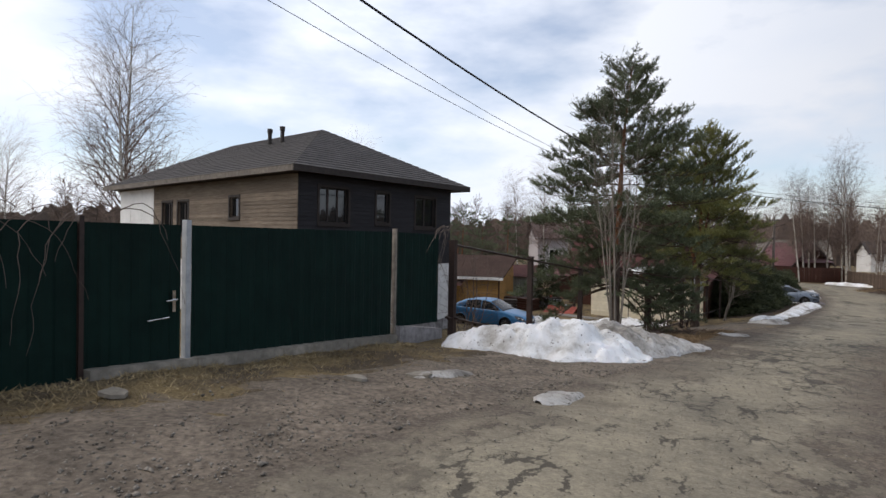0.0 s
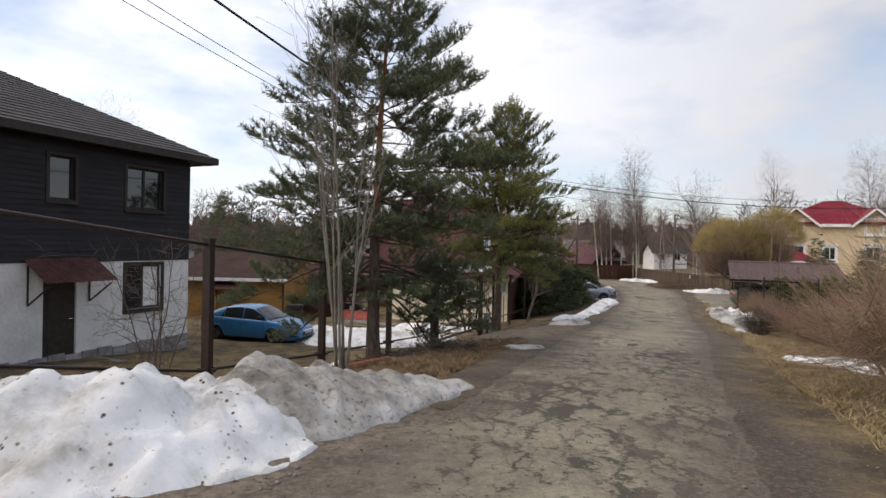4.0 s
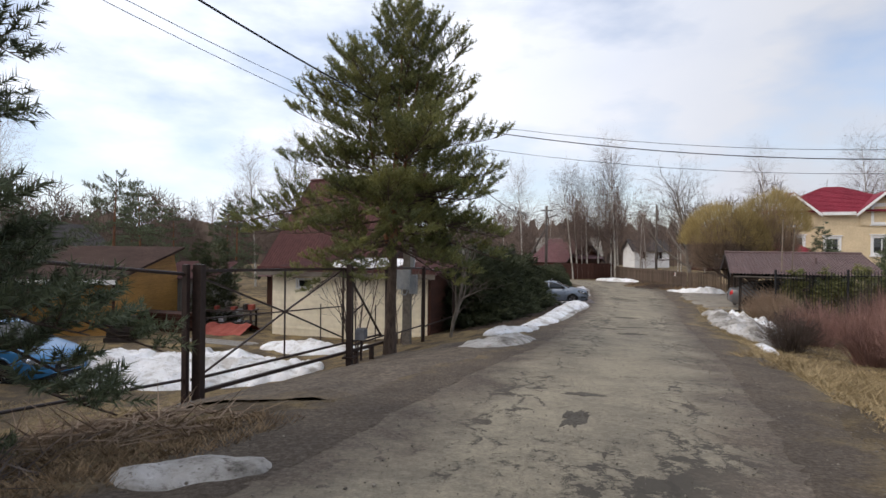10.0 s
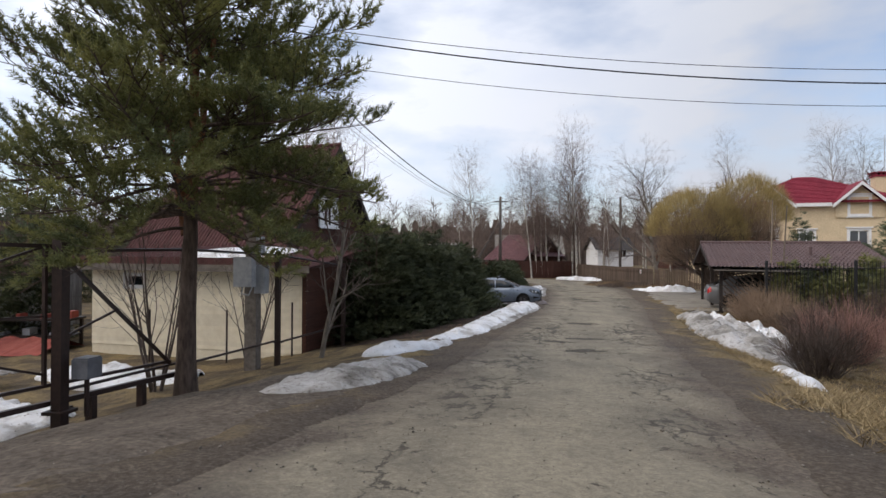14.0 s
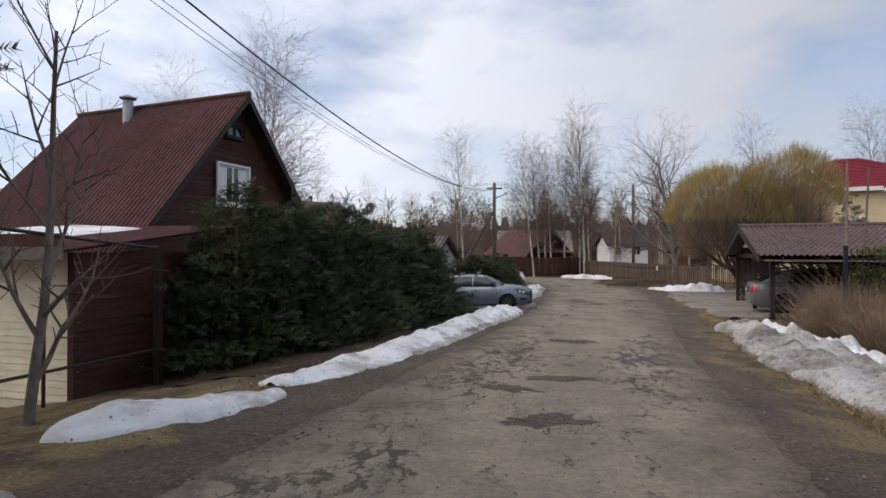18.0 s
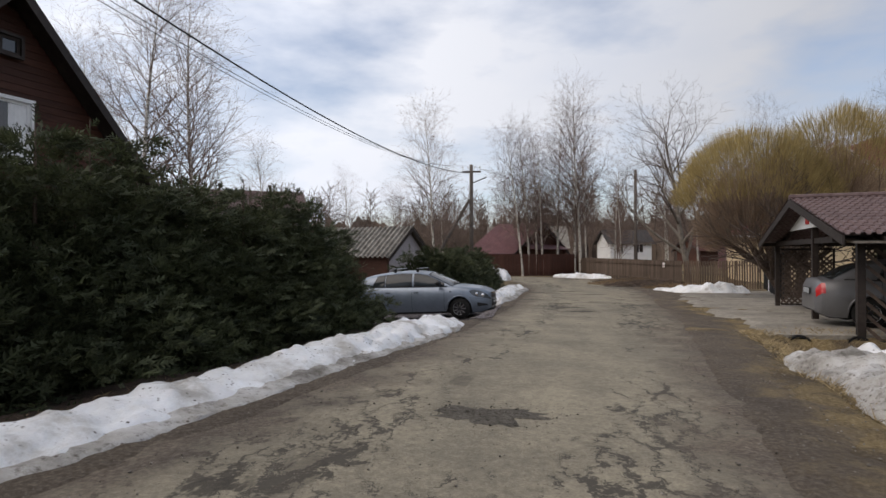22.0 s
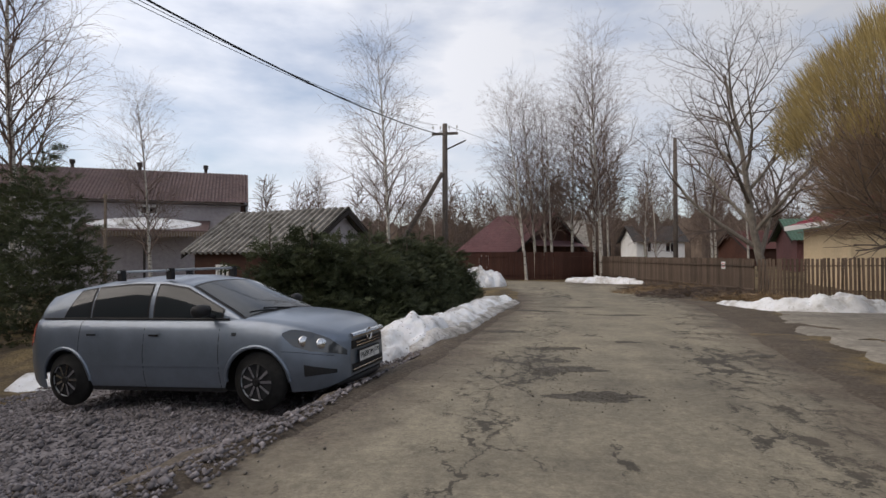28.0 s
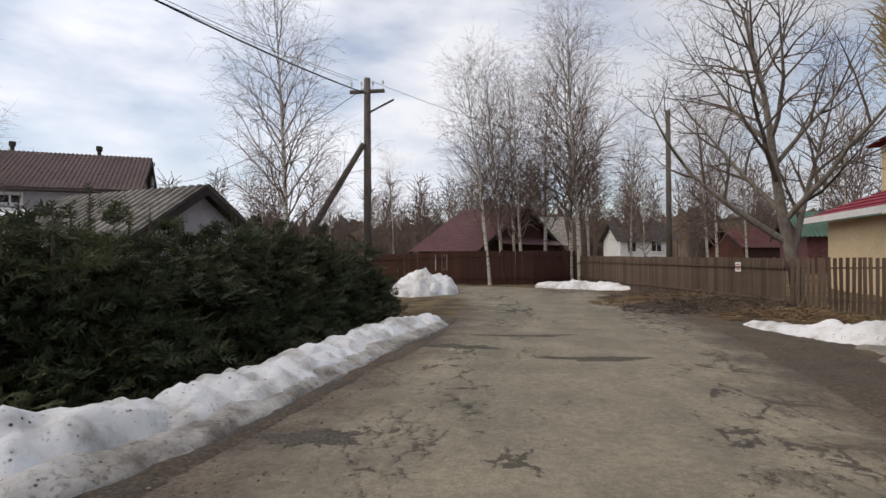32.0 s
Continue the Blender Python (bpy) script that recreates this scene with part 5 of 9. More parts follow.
def hall_house():
    at = pose(-24.0, 69.3, 0, 0, 0, 30)
    o = gable_house("house", at, 14.0, 7.0, -3.6, 2.15, 4.15, "lilac-grey house with a long brown tiled metal roof", HALL_WALL, TILE_BROWN,
                    [(8.5, 9.4, 1.15, 1.6), (1.5, 2.7, -1.0, 0.4)], 0.5, 0.2, 20)
    for x in (4.0, 7.8, 11.8):
        p = Mesh()
        p.tube([(x, 4.2, 3.5), (x, 4.2, 4.5)], 0.1, 10)
        p.tube([(x, 4.2, 4.5), (x, 4.2, 4.56), (x, 4.2, 4.78), (x, 4.2, 4.8)], [0.1, 0.16, 0.16, 0.1], 10)
        part("vent_pipe", p, DARK_TRIM, o)
    fl = Mesh()
    fl.tube([(14.35, 5.0, -1.0), (14.35, 5.0, 3.9)], 0.09, 10)
    fl.tube([(14.35, 5.0, 3.95), (14.35, 5.0, 4.15)], 0.14, 10)
    part("flue", fl, ZINC, o, "slim steel flue beside the gable")
    # snow-covered lean-to along the front
    pr = Mesh()
    pr.slab([(5.6, -0.02, 0.72), (12.3, -0.02, 0.72), (12.3, -2.0, 0.02), (5.6, -2.0, 0.02)], 0.08, (0, 0, 1))
    part("porch_roof", pr, TILE_BROWN, o)
    fr = Mesh()
    for k in range(46):
        x = 5.62 + k * 0.145
        fr.box(x, -2.03, -0.2 - 0.05 * (k % 3), x + 0.1, -2.005, 0.05)
    part("porch_valance", fr, GREY_WOOD, o, "ragged weathered board valance")
    roof_snow(at @ pose(8.9, -0.95, 0.5, 19.4), 3.0, .95, .26, "thick slab of snow left on the lean-to roof")
    for x in (5.8, 9.0, 12.1):
        c = Mesh()
        c.box(x - 0.06, -1.9, -3.6, x + 0.06, -1.78, 0.0)
        part("porch_post", c, DARK_TRIM, o)
    gt = Mesh()
    gt.tube([(-0.5, -0.58, 1.78), (14.5, -0.58, 1.74)], 0.06, 8)
    gt.tube([(14.3, -0.58, 1.74), (14.3, -0.1, 1.4), (14.3, -0.1, -3.0)], 0.05, 8)
    part("gutter", gt, DARK_TRIM, o)
    post = Mesh()
    q = at @ Vector((7.4, -3.4, 0))
    post.tube([(q.x, q.y, -3.4), (q.x, q.y, 1.75)], [.09, .07], 8)
    post.tube([(q.x, q.y, 1.75), (q.x, q.y, 1.9)], .1, 8)
    tagged(part("wooden_pole", post, GREY_WOOD), "slim timber pole standing before the lean-to", "pole")


hall_house()


def red_house():
    # the gable end faces the lane's bend, one long slope faces the pole
    o = gable_house("house", pose(.76, 86.3, 0, 0, 0, -28.7), 4.4, 11.2, -3.2, -0.95, 1.9, "low dark timber house with a dull red metal roof", BROWN_WOOD, RED_ROOF, [(1.4, 2.2, -2.2, -1.4)], 0.45, 0.2, 16, boards=BROWN_WOOD)
    for k in range(30):
        y = 0.4 + k * 0.355
        top = min(-0.95 + (2.85 / 5.6) * min(y, 11.2 - y), 1.6)
        b = Mesh()
        b.box(4.41, y - 0.17, -3.1, 4.44, y + 0.165, top)
        part("gable_board", b, BROWN_WOOD, o)
    skirt = Mesh()
    skirt.slab([(4.45, 1.6, -0.25), (4.45, 9.8, -0.25), (5.5, 9.8, -0.7), (5.5, 1.6, -0.7)], 0.05, (0, 0, 1))
    part("gable_canopy", skirt, RED_ROOF, o, "narrow red sheet canopy across the gable")
    ch = Mesh()
    ch.box(2.0, 4.6, 1.0, 2.5, 5.1, 2.35)
    ch.box(1.95, 4.55, 2.35, 2.55, 5.15, 2.45)
    part("chimney", ch, POLE_WOOD, o)
    gable_house("shed", pose(1.0, 97.5, 0, 0, 0, -82), 6.0, 5.0, -3.2, -0.4, 1.4, "small brown timber shed seen over the hedge", BROWN_WOOD, BROWN_ROOF, (), 0.4, 0.2, cat="shed")
    gable_house("house", pose(1.5, 104, 0, 0, 0, 3), 9.5, 6, -3.2, -0.2, 2.4, "low grey-roofed house among the birches", BROWN_WOOD, ASBESTOS, (), 0.4, 0.2)
    gable_house("house", pose(18.9, 122, 0, 0, 0, 12), 6.5, 6, -3.4, 0.6, 2.6, "small white house among bare trees", WHITE, SHINGLE, [(0.9, 2.0, -1.0, 0.3), (3.9, 5.2, -1.0, 0.3)], 0.5, 0.25)
    gable_house("house", pose(26, 102, 0, 0, 0, 10), 9, 6, -3.0, -0.6, 1.0, "low brown house behind the board fence", BROWN_WOOD, BROWN_ROOF, (), 0.5, 0.25)
    gable_house("house", pose(24.5, 88, 0, 0, 0, -6), 4.5, 5, -3.0, -0.1, 1.3, "crimson timber house with a green roof", RED_ROOF, GREEN_ROOF, (), 0.5, 0.25)
    gable_house("house", pose(-62, 44, 0, 0, 0, 60), 12, 9, -3.0, 0.6, 4.2, "distant house with a dark red roof", BROWN_WOOD, RED_ROOF, (), 0.5, 0.25)
    gable_house("house", pose(-46, 58, 0, 0, 0, 75), 9, 7, -3.5, 0.2, 2.6, "white rendered house behind the yard", WHITE_STUCCO, SHINGLE, [(2, 3, -1.6, -0.5), (5, 6, -1.6, -0.5)], 0.5, 0.25)
    gable_house("shed", pose(-14.5, 46, 0, 0, 0, 5), 8, 5, -3.4, -1.2, 0.2, "brown shed with a dull red roof behind the yard", BROWN_WOOD, RED_ROOF, (), 0.4, 0.2, cat="shed")


red_house()


def yellow_house():
    o = thing("house", pose(23.2, 73.0, 0, 0, 0, -14), "pale yellow rendered villa with a crimson tiled roof", "house")
    W, D, Z0, Z1, ZR = 12.6, 10, -2.9, 4.1, 7.0
    wins = [(1.3, 3.1, 0.2, 1.8), (8.5, 9.8, 3.2, 4.6), (8.5, 9.8, 0.4, 1.8), (4.9, 5.9, 0.4, 1.7), (8.5, 9.8, -2.2, -1.0), (1.5, 2.9, 3.0, 4.3)]
    wall(o, "wall", pose(0, 0, 0), W, Z0, Z1, 0.3, [w for w in wins if w[3] < Z1], YELLOW_STUCCO)
    b = Mesh()
    b.box(0, 0.3, Z0, 0.3, D, Z1)
    b.box(W - 0.3, 0.3, Z0, W, D, Z1)
    b.box(0.3, D - 0.3, Z0, W - 0.3, D, Z1)
    part("wall", b, YELLOW_STUCCO, o)
    for q in wins:
        window(o, pose(0, -0.12 if q[3] > Z1 else 0, 0), *q, WHITE, 2, 0.2, 0.1)
    for q in wins[:4]:
        for z in (q[2] - 0.32, q[3] + 0.22):
            f = Mesh()
            f.box(q[0] - 0.3, -0.16, z, q[1] + 0.3, -0.02, z + 0.1)
            part("moulding", f, WHITE, o)
    E = 0.6
    A, B, C2, D2 = (-E, -E, Z1), (W + E, -E, Z1), (W + E, D + E, Z1), (-E, D + E, Z1)
    r0, r1 = (D / 2 + 0.6, D / 2, ZR), (W - D / 2 - 0.6, D / 2, ZR)
    for e0, e1, t0, t1 in ((A, B, r0, r1), (B, C2, r1, r1), (C2, D2, r1, r0), (D2, A, r0, r0)):
        part("roof", courses_roof(slope_rows(e0, e1, t0, t1, 20), 0.04), BRIGHT_RED_ROOF, o)
    for x0, x1 in ((-E, 0.2), (4.2, 7.1), (11.2, W + E)):
        f = Mesh()
        f.box(x0, -E - 0.03, Z1 - 0.25, x1, -E, Z1 + 0.05)
        part("fascia", f, WHITE, o)
    for gx, gw, gh in ((9.15, 1.65, 1.55), (2.2, 1.9, 1.7)):
        g = Mesh()
        g.slab([(gx - gw, -0.12, Z1 - 1.2), (gx + gw, -0.12, Z1 - 1.2), (gx + gw, -0.12, Z1), (gx, -0.12, Z1 + gh), (gx - gw, -0.12, Z1)], 0.1, (0, 1, 0))
        part("dormer_gable", g, YELLOW_STUCCO, o)
        for s in (-1, 1):
            v = Mesh()
            v.slab([(gx, -0.75, Z1 + gh + .2), (gx + s * (gw + .4), -0.75, Z1 - 0.15), (gx + s * (gw + .4), 1.5, Z1 - 0.15), (gx, 3.2, Z1 + gh + .2)], 0.08, (0, 0, 1))
            part("dormer_roof", v, BRIGHT_RED_ROOF, o)
            w = Mesh()
            w.slab([(gx, -0.79, Z1 + gh + .22), (gx + s * (gw + .4), -0.79, Z1 - 0.13), (gx + s * (gw + .4), -0.79, Z1 - 0.42), (gx, -0.79, Z1 + gh - .06)], 0.03, (0, 1, 0))
            part("bargeboard", w, WHITE, o)
    c = Mesh()
    c.box(11.2, 3.0, 4.4, 12.7, 4.2, 6.6)
    part("chimney", c, YELLOW_STUCCO, o)
    cc = Mesh()
    cc.box(11.1, 2.9, 6.6, 12.8, 4.3, 6.75)
    for k in range(5):
        cc.box(11.2 + k * .33, 2.95, 6.75, 11.36 + k * .33, 4.25, 6.95)
    cc.slab([(11.0, 2.8, 6.95), (12.9, 2.8, 6.95), (12.9, 4.4, 6.95), (11.0, 4.4, 6.95)], .08, (0, 0, 1))
    part("chimney_cap", cc, BRIGHT_RED_ROOF, o, "slotted dark red chimney cap")
    an = Mesh()
    an.tube([(12.0, 3.5, 7.0), (12.0, 3.5, 10.2)], 0.035, 5)
    for z, w in ((8.0, 1.4), (9.1, .8), (9.5, .7), (9.9, .5)):
        an.tube([(12.0 - w, 3.5, z), (12.0 + w, 3.5, z + .05)], 0.018, 4)
    part("antenna", an, ZINC, o)
    an2 = thing("house_wing", pose(19.9, 71.5, 0, 0, 0, -6), "low wing of the villa with a crimson roof and white cornice", "house")
    b = Mesh()
    b.box(0, 0, -3, 6.5, 6, 0.0)
    part("wall", b, YELLOW_STUCCO, an2)
    for e0, e1, t0, t1 in (((-.7, -.7, .15), (7.2, -.7, .15), (3, 3, 1.8), (5, 3, 1.8)), ((-.7, 6.7, .15), (-.7, -.7, .15), (3, 3, 1.8), (3, 3, 1.8)), ((7.2, -.7, .15), (7.2, 6.7, .15), (5, 3, 1.8), (5, 3, 1.8))):
        part("roof", courses_roof(slope_rows(e0, e1, t0, t1, 8), 0.03), BRIGHT_RED_ROOF, an2)
    f = Mesh()
    f.box(-0.72, -0.73, -0.05, 7.22, -0.7, 0.2)
    f.box(-0.73, -0.7, -0.05, -0.7, 6.7, 0.2)
    part("cornice", f, WHITE, an2)


yellow_house()


# ---- carport ----
def carport():
    o = thing("carport", pose(11.82, 45.03, 0, 0, 0, -13.5), "wide dark timber carport with lattice panels and a brown tiled roof", "carport")
    W, D, zb, ze, zr_, mid = 5.4, 8.17, -2.75, -0.82, 0.3, 3.55
    for x in (0.0, 2.7, W):
        for y in (0.0, mid - .2, D):
            if x == 2.7 and y == mid - .2:
                continue
            me = Mesh()
            me.box(x - 0.065, y - 0.065, zb - 0.3, x + 0.065, y + 0.065, ze + (0.75 if 0 < y < D else 0))
            part("post", me, DARK_TRIM, o)
    for y in (0.0, D):
        me = Mesh()
        me.box(-0.45, y - 0.05, ze, W, y + 0.05, ze + 0.12)
        part("beam", me, DARK_TRIM, o)
    fb = Mesh()
    fb.box(-0.03, -0.5, ze + 0.02, 0.05, D + 0.4, ze + 0.15)
    part("front_beam", fb, DARK_TRIM, o)
    for y in (-0.88, D + 0.2):
        run = y - mid
        k = (zr_ - ze - .1) / abs(run)
        part("roof", sheet((-0.5, mid, zr_ + 0.02), (W + 1, 0, 0), (0, run, -k * abs(run)), 0.15, 0.02, courses=14), TILE_BROWN, o)
        bb = Mesh()
        bb.slab([(-0.5, mid, zr_), (-0.5, y, ze + .1), (-0.5, y, ze - .07), (-0.5, mid, zr_ - 0.19)], 0.04, (1, 0, 0))
        part("bargeboard", bb, DARK_TRIM, o)
        for i in range(6):
            x = 0.1 + i * (W / 5)
            rf = Mesh()
            rf.slab([(x, mid, zr_ - .02), (x, y, ze + .07), (x, y, ze - .03), (x, mid, zr_ - .14)], 0.05, (1, 0, 0))
            part("rafter", rf, DARK_TRIM, o)
    rc = Mesh()
    rc.tube([(-0.5, mid, zr_ + .05), (W + .5, mid, zr_ + .05)], .07, 8)
    part("ridge_cap", rc, TILE_BROWN, o)
    vt = Mesh()
    vt.tube([(3.4, .9, -.2), (3.4, .9, .12)], .06, 10)
    part("vent_pipe", vt, TILE_BROWN, o)
    g = Mesh()
    g.slab([(-0.1, mid - 2.2, ze + 0.4), (-0.1, mid + 2.2, ze + 0.4), (-0.1, mid, zr_ - 0.16)], 0.05, (1, 0, 0))
    part("gable_panel", g, WHITE, o, "white painted gable triangle")
    sg = Mesh()
    sg.box(-0.13, mid - 0.13, ze + 0.5, -0.1, mid + 0.13, zr_ - 0.28)
    part("sign", sg, RED_SIGN, o, "small red enamel sign")
    # shallow lean-to roof over the near lattice
    lt = Mesh()
    lt.slab([(-.35, -.95, ze - .04), (2.6, -.95, ze - .04), (2.6, .1, ze + .07), (-.35, .1, ze + .07)], .03, (0, 0, 1))
    part("eave_board", lt, GREY_TRIM, o, "pale weathered eave board")
    # lattice: slats crossing both ways
    for y, x0, x1, n in ((0.0, 0.09, 2.6, 11), (D, 0.09, 1.5, 9), (D, 2.0, 4.6, 15)):
        z0, z1 = zb + 0.12, ze - 0.12
        for name, box in (("panel_rail", (x0, y - .02, z1, x1, y + .02, z1 + .06)), ("panel_rail", (x0, y - .02, z0 - .06, x1, y + .02, z0)), ("panel_stile", (x1, y - .02, z0 - .06, x1 + .06, y + .02, z1 + .06))):
            me = Mesh()
            me.box(*box)
            part(name, me, DARK_TRIM, o)
        for dirn, off in ((1, 0.012), (-1, -0.012)) if y else ((-1, 0.0),):
            for i in range(-n, 2 * n):
                t0 = x0 + (x1 - x0) * i / n
                (ax, az), (bx, bz) = (t0, z0), (t0 + dirn * (z1 - z0), z1)
                lo, hi = max(0.0, min((x0 - ax) / (bx - ax), (x1 - ax) / (bx - ax))), min(1.0, max((x0 - ax) / (bx - ax), (x1 - ax) / (bx - ax)))
                if hi - lo < 0.04:
                    continue
                p = Vector((ax + (bx - ax) * lo, y + off, az + (bz - az) * lo))
                q = Vector((ax + (bx - ax) * hi, y + off, az + (bz - az) * hi))
                d = (q - p).normalized()
                w = Vector((-d.z, 0, d.x)) * 0.028
                sl = Mesh()
                sl.slab([p - w, q - w, q + w, p + w], 0.012, (0, 1, 0))
                part("slat", sl, LATTICE_WOOD, o)
    ex = thing("brick_pillar", pose(17.75, 63.0, h(17.75, 63.0) - 0.1, 0, 0, -13), "white brick gate pillar beside a brown gate", "pillar")
    for i in range(26):
        for j in range(2):
            b = Mesh()
            x = -0.19 + j * 0.19 + (0.0 if i % 2 else 0.0)
            b.box(x, -0.19, i * 0.078, x + 0.182, 0.19, i * 0.078 + 0.068)
            part("brick", b, WHITE, ex)
    core = Mesh()
    core.box(-0.18, -0.18, 0, 0.175, 0.18, 2.02)
    part("core", core, GREY_CONCRETE, ex)


carport()


# ---- board fence at the bend ----
def board_fence(pts, hgt, gap, label, mat=FENCE_WOOD, spacing=0.125):
    o = thing("board_fence", pose(0, 0, 0), label, "fence")
    rnd = random.Random(5)
    board_data = []
    for k in range(4):
        b = Mesh()
        w = spacing * (1 - gap) / 2
        t = hgt + rnd.uniform(-0.05, 0.05)
        b.box(-w, -0.012, 0.02, w, 0.012, t)
        board_data.append(b.data("board", mat))
    for (a, b) in zip(pts, pts[1:]):
        a, b = Vector(a), Vector(b)
        d = b - a
        n = int(d.length / spacing)
        rz = math.atan2(d.y, d.x)
        for i in range(n):
            p = a + d * ((i + 0.5) / n)
            ob = new("board", rnd.choice(board_data))
            ob.parent = o
            ob.matrix_basis = Matrix.Translation((p.x, p.y, h(p.x, p.y) - 0.03)) @ Matrix.Rotation(rz + rnd.uniform(-.03, .03), 4, "Z") @ Matrix.Rotation(rnd.uniform(-.02, .02), 4, "Y")
        for z in (0.35, hgt - 0.3):
            r = Mesh()
            nn = Vector((-d.y, d.x)).normalized() * 0.04
            r.tube([(a.x + nn.x, a.y + nn.y, h(a.x, a.y) + z), (b.x + nn.x, b.y + nn.y, h(b.x, b.y) + z)], 0.03, 4)
            part("rail", r, mat, o)


board_fence([(14.9, 68.2), (13.9, 72.0), (12.2, 77.5), (10.4, 84.0)], 1.55, 0.04, "weathered brown board fence along the bend")
board_fence([(10.4, 84.0), (8.0, 82.6), (4.0, 81.6), (-2.5, 81.4)], 1.85, 0.03, "dark red-brown board fence before the red-roofed house", BROWN_WOOD)
board_fence([(14.95, 68.1), (18.5, 66.2)], 1.55, 0.3, "brown picket fence with gaps beside the tree")


# ---- snow ----
def snow_ridge(label, pts, material=SNOW, lump=0.3, seed=0, cols=36, per_m=13):
    """A bank or patch of snow along points (x, y, half width, height)."""
    pts = [np.array(p, float) for p in pts]
    seg = [np.hypot(*(b - a)[:2]) for a, b in zip(pts, pts[1:])]
    s = np.concatenate([[0], np.cumsum(seg)])
    n = max(10, int(s[-1] * per_m))
    t = np.linspace(0, s[-1], n)
    P = np.array(pts)
    cx, cy, w, hh = (np.interp(t, s, P[:, k]) for k in range(4))
    k = max(1, n // 14)
    ker = np.ones(2 * k + 1) / (2 * k + 1)
    sm = lambda a: np.convolve(np.pad(a, k, mode="edge"), ker, "valid")
    cx, cy, w, hh = sm(cx), sm(cy), sm(w), sm(hh)
    dx, dy = np.gradient(cx), np.gradient(cy)
    ln = np.hypot(dx, dy) + 1e-9
    nx, ny = -dy / ln, dx / ln
    v, f = [], []
    for i in range(n):
        end = min(1.0, min(t[i], s[-1] - t[i]) / max(0.25, w[i]))
        end = math.sqrt(max(0, 1 - (1 - end) ** 2))
        for j in range(cols + 1):
            q = 2 * j / cols - 1
            ww = w[i] * (0.35 + 0.65 * end) * (1 + 0.22 * noise.noise((t[i] * 0.9, (1 if q > 0 else -1) * 3.3, seed)) + 0.1 * noise.noise((t[i] * 3.1, (1 if q > 0 else -1) * 7.3, seed)))
            x, y = cx[i] + nx[i] * q * ww, cy[i] + ny[i] * q * ww
            prof = max(0.0, 1 - abs(q) ** 2.0) ** 0.7
            n1, n2, n3 = noise.noise((x * 1.5, y * 1.5, seed + 2)), noise.noise((x * 3.7, y * 3.7, seed)), noise.noise((x * 9, y * 9, seed))
            n4 = 1 - 2 * abs(noise.noise((x * 5.5, y * 5.5, seed + 9)))
            b1, b2 = abs(noise.noise((x * 2.0, y * 2.0, seed + 2))), abs(noise.noise((x * 4.6, y * 4.6, seed + 6)))
            lumps = 1 + lump * (0.8 * n1 + 0.7 * b1 + 0.35 * b2 + 0.1 * n4 - 0.25)
            eat = (0.05 + 0.28 * hh[i]) * max(0, 0.55 + 0.9 * n2 + 0.5 * n3) * abs(q) ** 1.5
            z = float(ground_height(x, y)) + hh[i] * prof * end * lumps + 0.035 + min(1, 3 * hh[i]) * min(1, 2 * prof) * (0.12 * b1 + 0.1 * b2 + 0.025 * n3 - 0.04) - eat - 0.05 * (abs(q) > 0.97)
            if left_x(y) < x < right_x(y):
                z += 0.03
            v.append((x, y, z))
    for i in range(n - 1):
        for j in range(cols):
            a = i * (cols + 1) + j
            f.append((a, a + cols + 1, a + cols + 2, a + 1))
    me = bpy.data.meshes.new("snow_bank")
    me.from_pydata(v, [], f)
    me.materials.append(material)
    me.polygons.foreach_set("use_smooth", [True] * len(f))
    return tagged(new("snow_bank", me), label, "snow")


snow_ridge("tall heap of lumpy old white snow", [(-4.7, 8.7, .6, .15), (-3.7, 8.75, 1.0, .34), (-2.8, 8.95, 1.12, .44), (-2.1, 9.5, 1.1, .36), (-1.6, 10.0, 0.8, .22)], SNOW, 0.5, 1, 56, 20)
snow_ridge("grey dirty tail of the snow heap", [(-2.4, 9.5, .9, .5), (-1.9, 10.2, .8, .42), (-1.4, 11.1, .62, .24), (-1.05, 11.9, .42, .13), (-.75, 12.6, .22, .06)], DIRTY_SNOW, 0.35, 2, 44, 18)
snow_ridge("low bank of melting snow along the spruce hedge", [(1.35, 33.1, .25, .05), (1.55, 33.9, .4, .09), (1.8, 34.8, .48, .11), (2.1, 36.0, .55, .13), (2.45, 38.0, .5, .14), (2.78, 40.2, .54, .16), (3.08, 41.8, .58, .2), (3.45, 43.4, .64, .25), (3.8, 44.9, .66, .21), (3.95, 46.2, .48, .12)], SNOW, 0.45, 3, 40, 12)
snow_ridge("flat patch of grey icy snow by the small tree", [(.1, 26.9, .3, .06), (.65, 27.8, .75, .14), (1.1, 29.0, .65, .13), (1.5, 30.0, .35, .07)], DIRTY_SNOW, 0.35, 4)
snow_ridge("patch of white snow under the small tree", [(.1, 31.5, .25, .08), (.55, 31.65, .5, .17), (1.1, 32.0, .5, .15), (1.5, 32.6, .3, .09), (1.75, 33.0, .15, .05)], SNOW, 0.3, 5)
snow_ridge("bank of melting snow along the second hedge", [(3.2, 52.5, .4, .12), (3.8, 53.0, .52, .28), (4.2, 53.6, .52, .33), (4.55, 54.8, .52, .25), (4.78, 56.5, .52, .22), (4.82, 59.0, .58, .2), (5.0, 61.5, .58, .22), (5.3, 63.4, .5, .2), (5.3, 64.8, .3, .1)], SNOW, 0.45, 6, 36, 12)
snow_ridge("snow heap at the far end of the lane", [(1.6, 74.5, .8, .5), (3.2, 74.6, 1.2, 1.0), (4.8, 74.9, .8, .45)], SNOW, 0.25, 7)
snow_ridge("flat snow remnant before the board fence", [(8.0, 80.5, .6, .15), (9.8, 79.8, .9, .3), (11.6, 78.6, .8, .25), (12.4, 77.2, .5, .1)], SNOW, 0.3, 8)
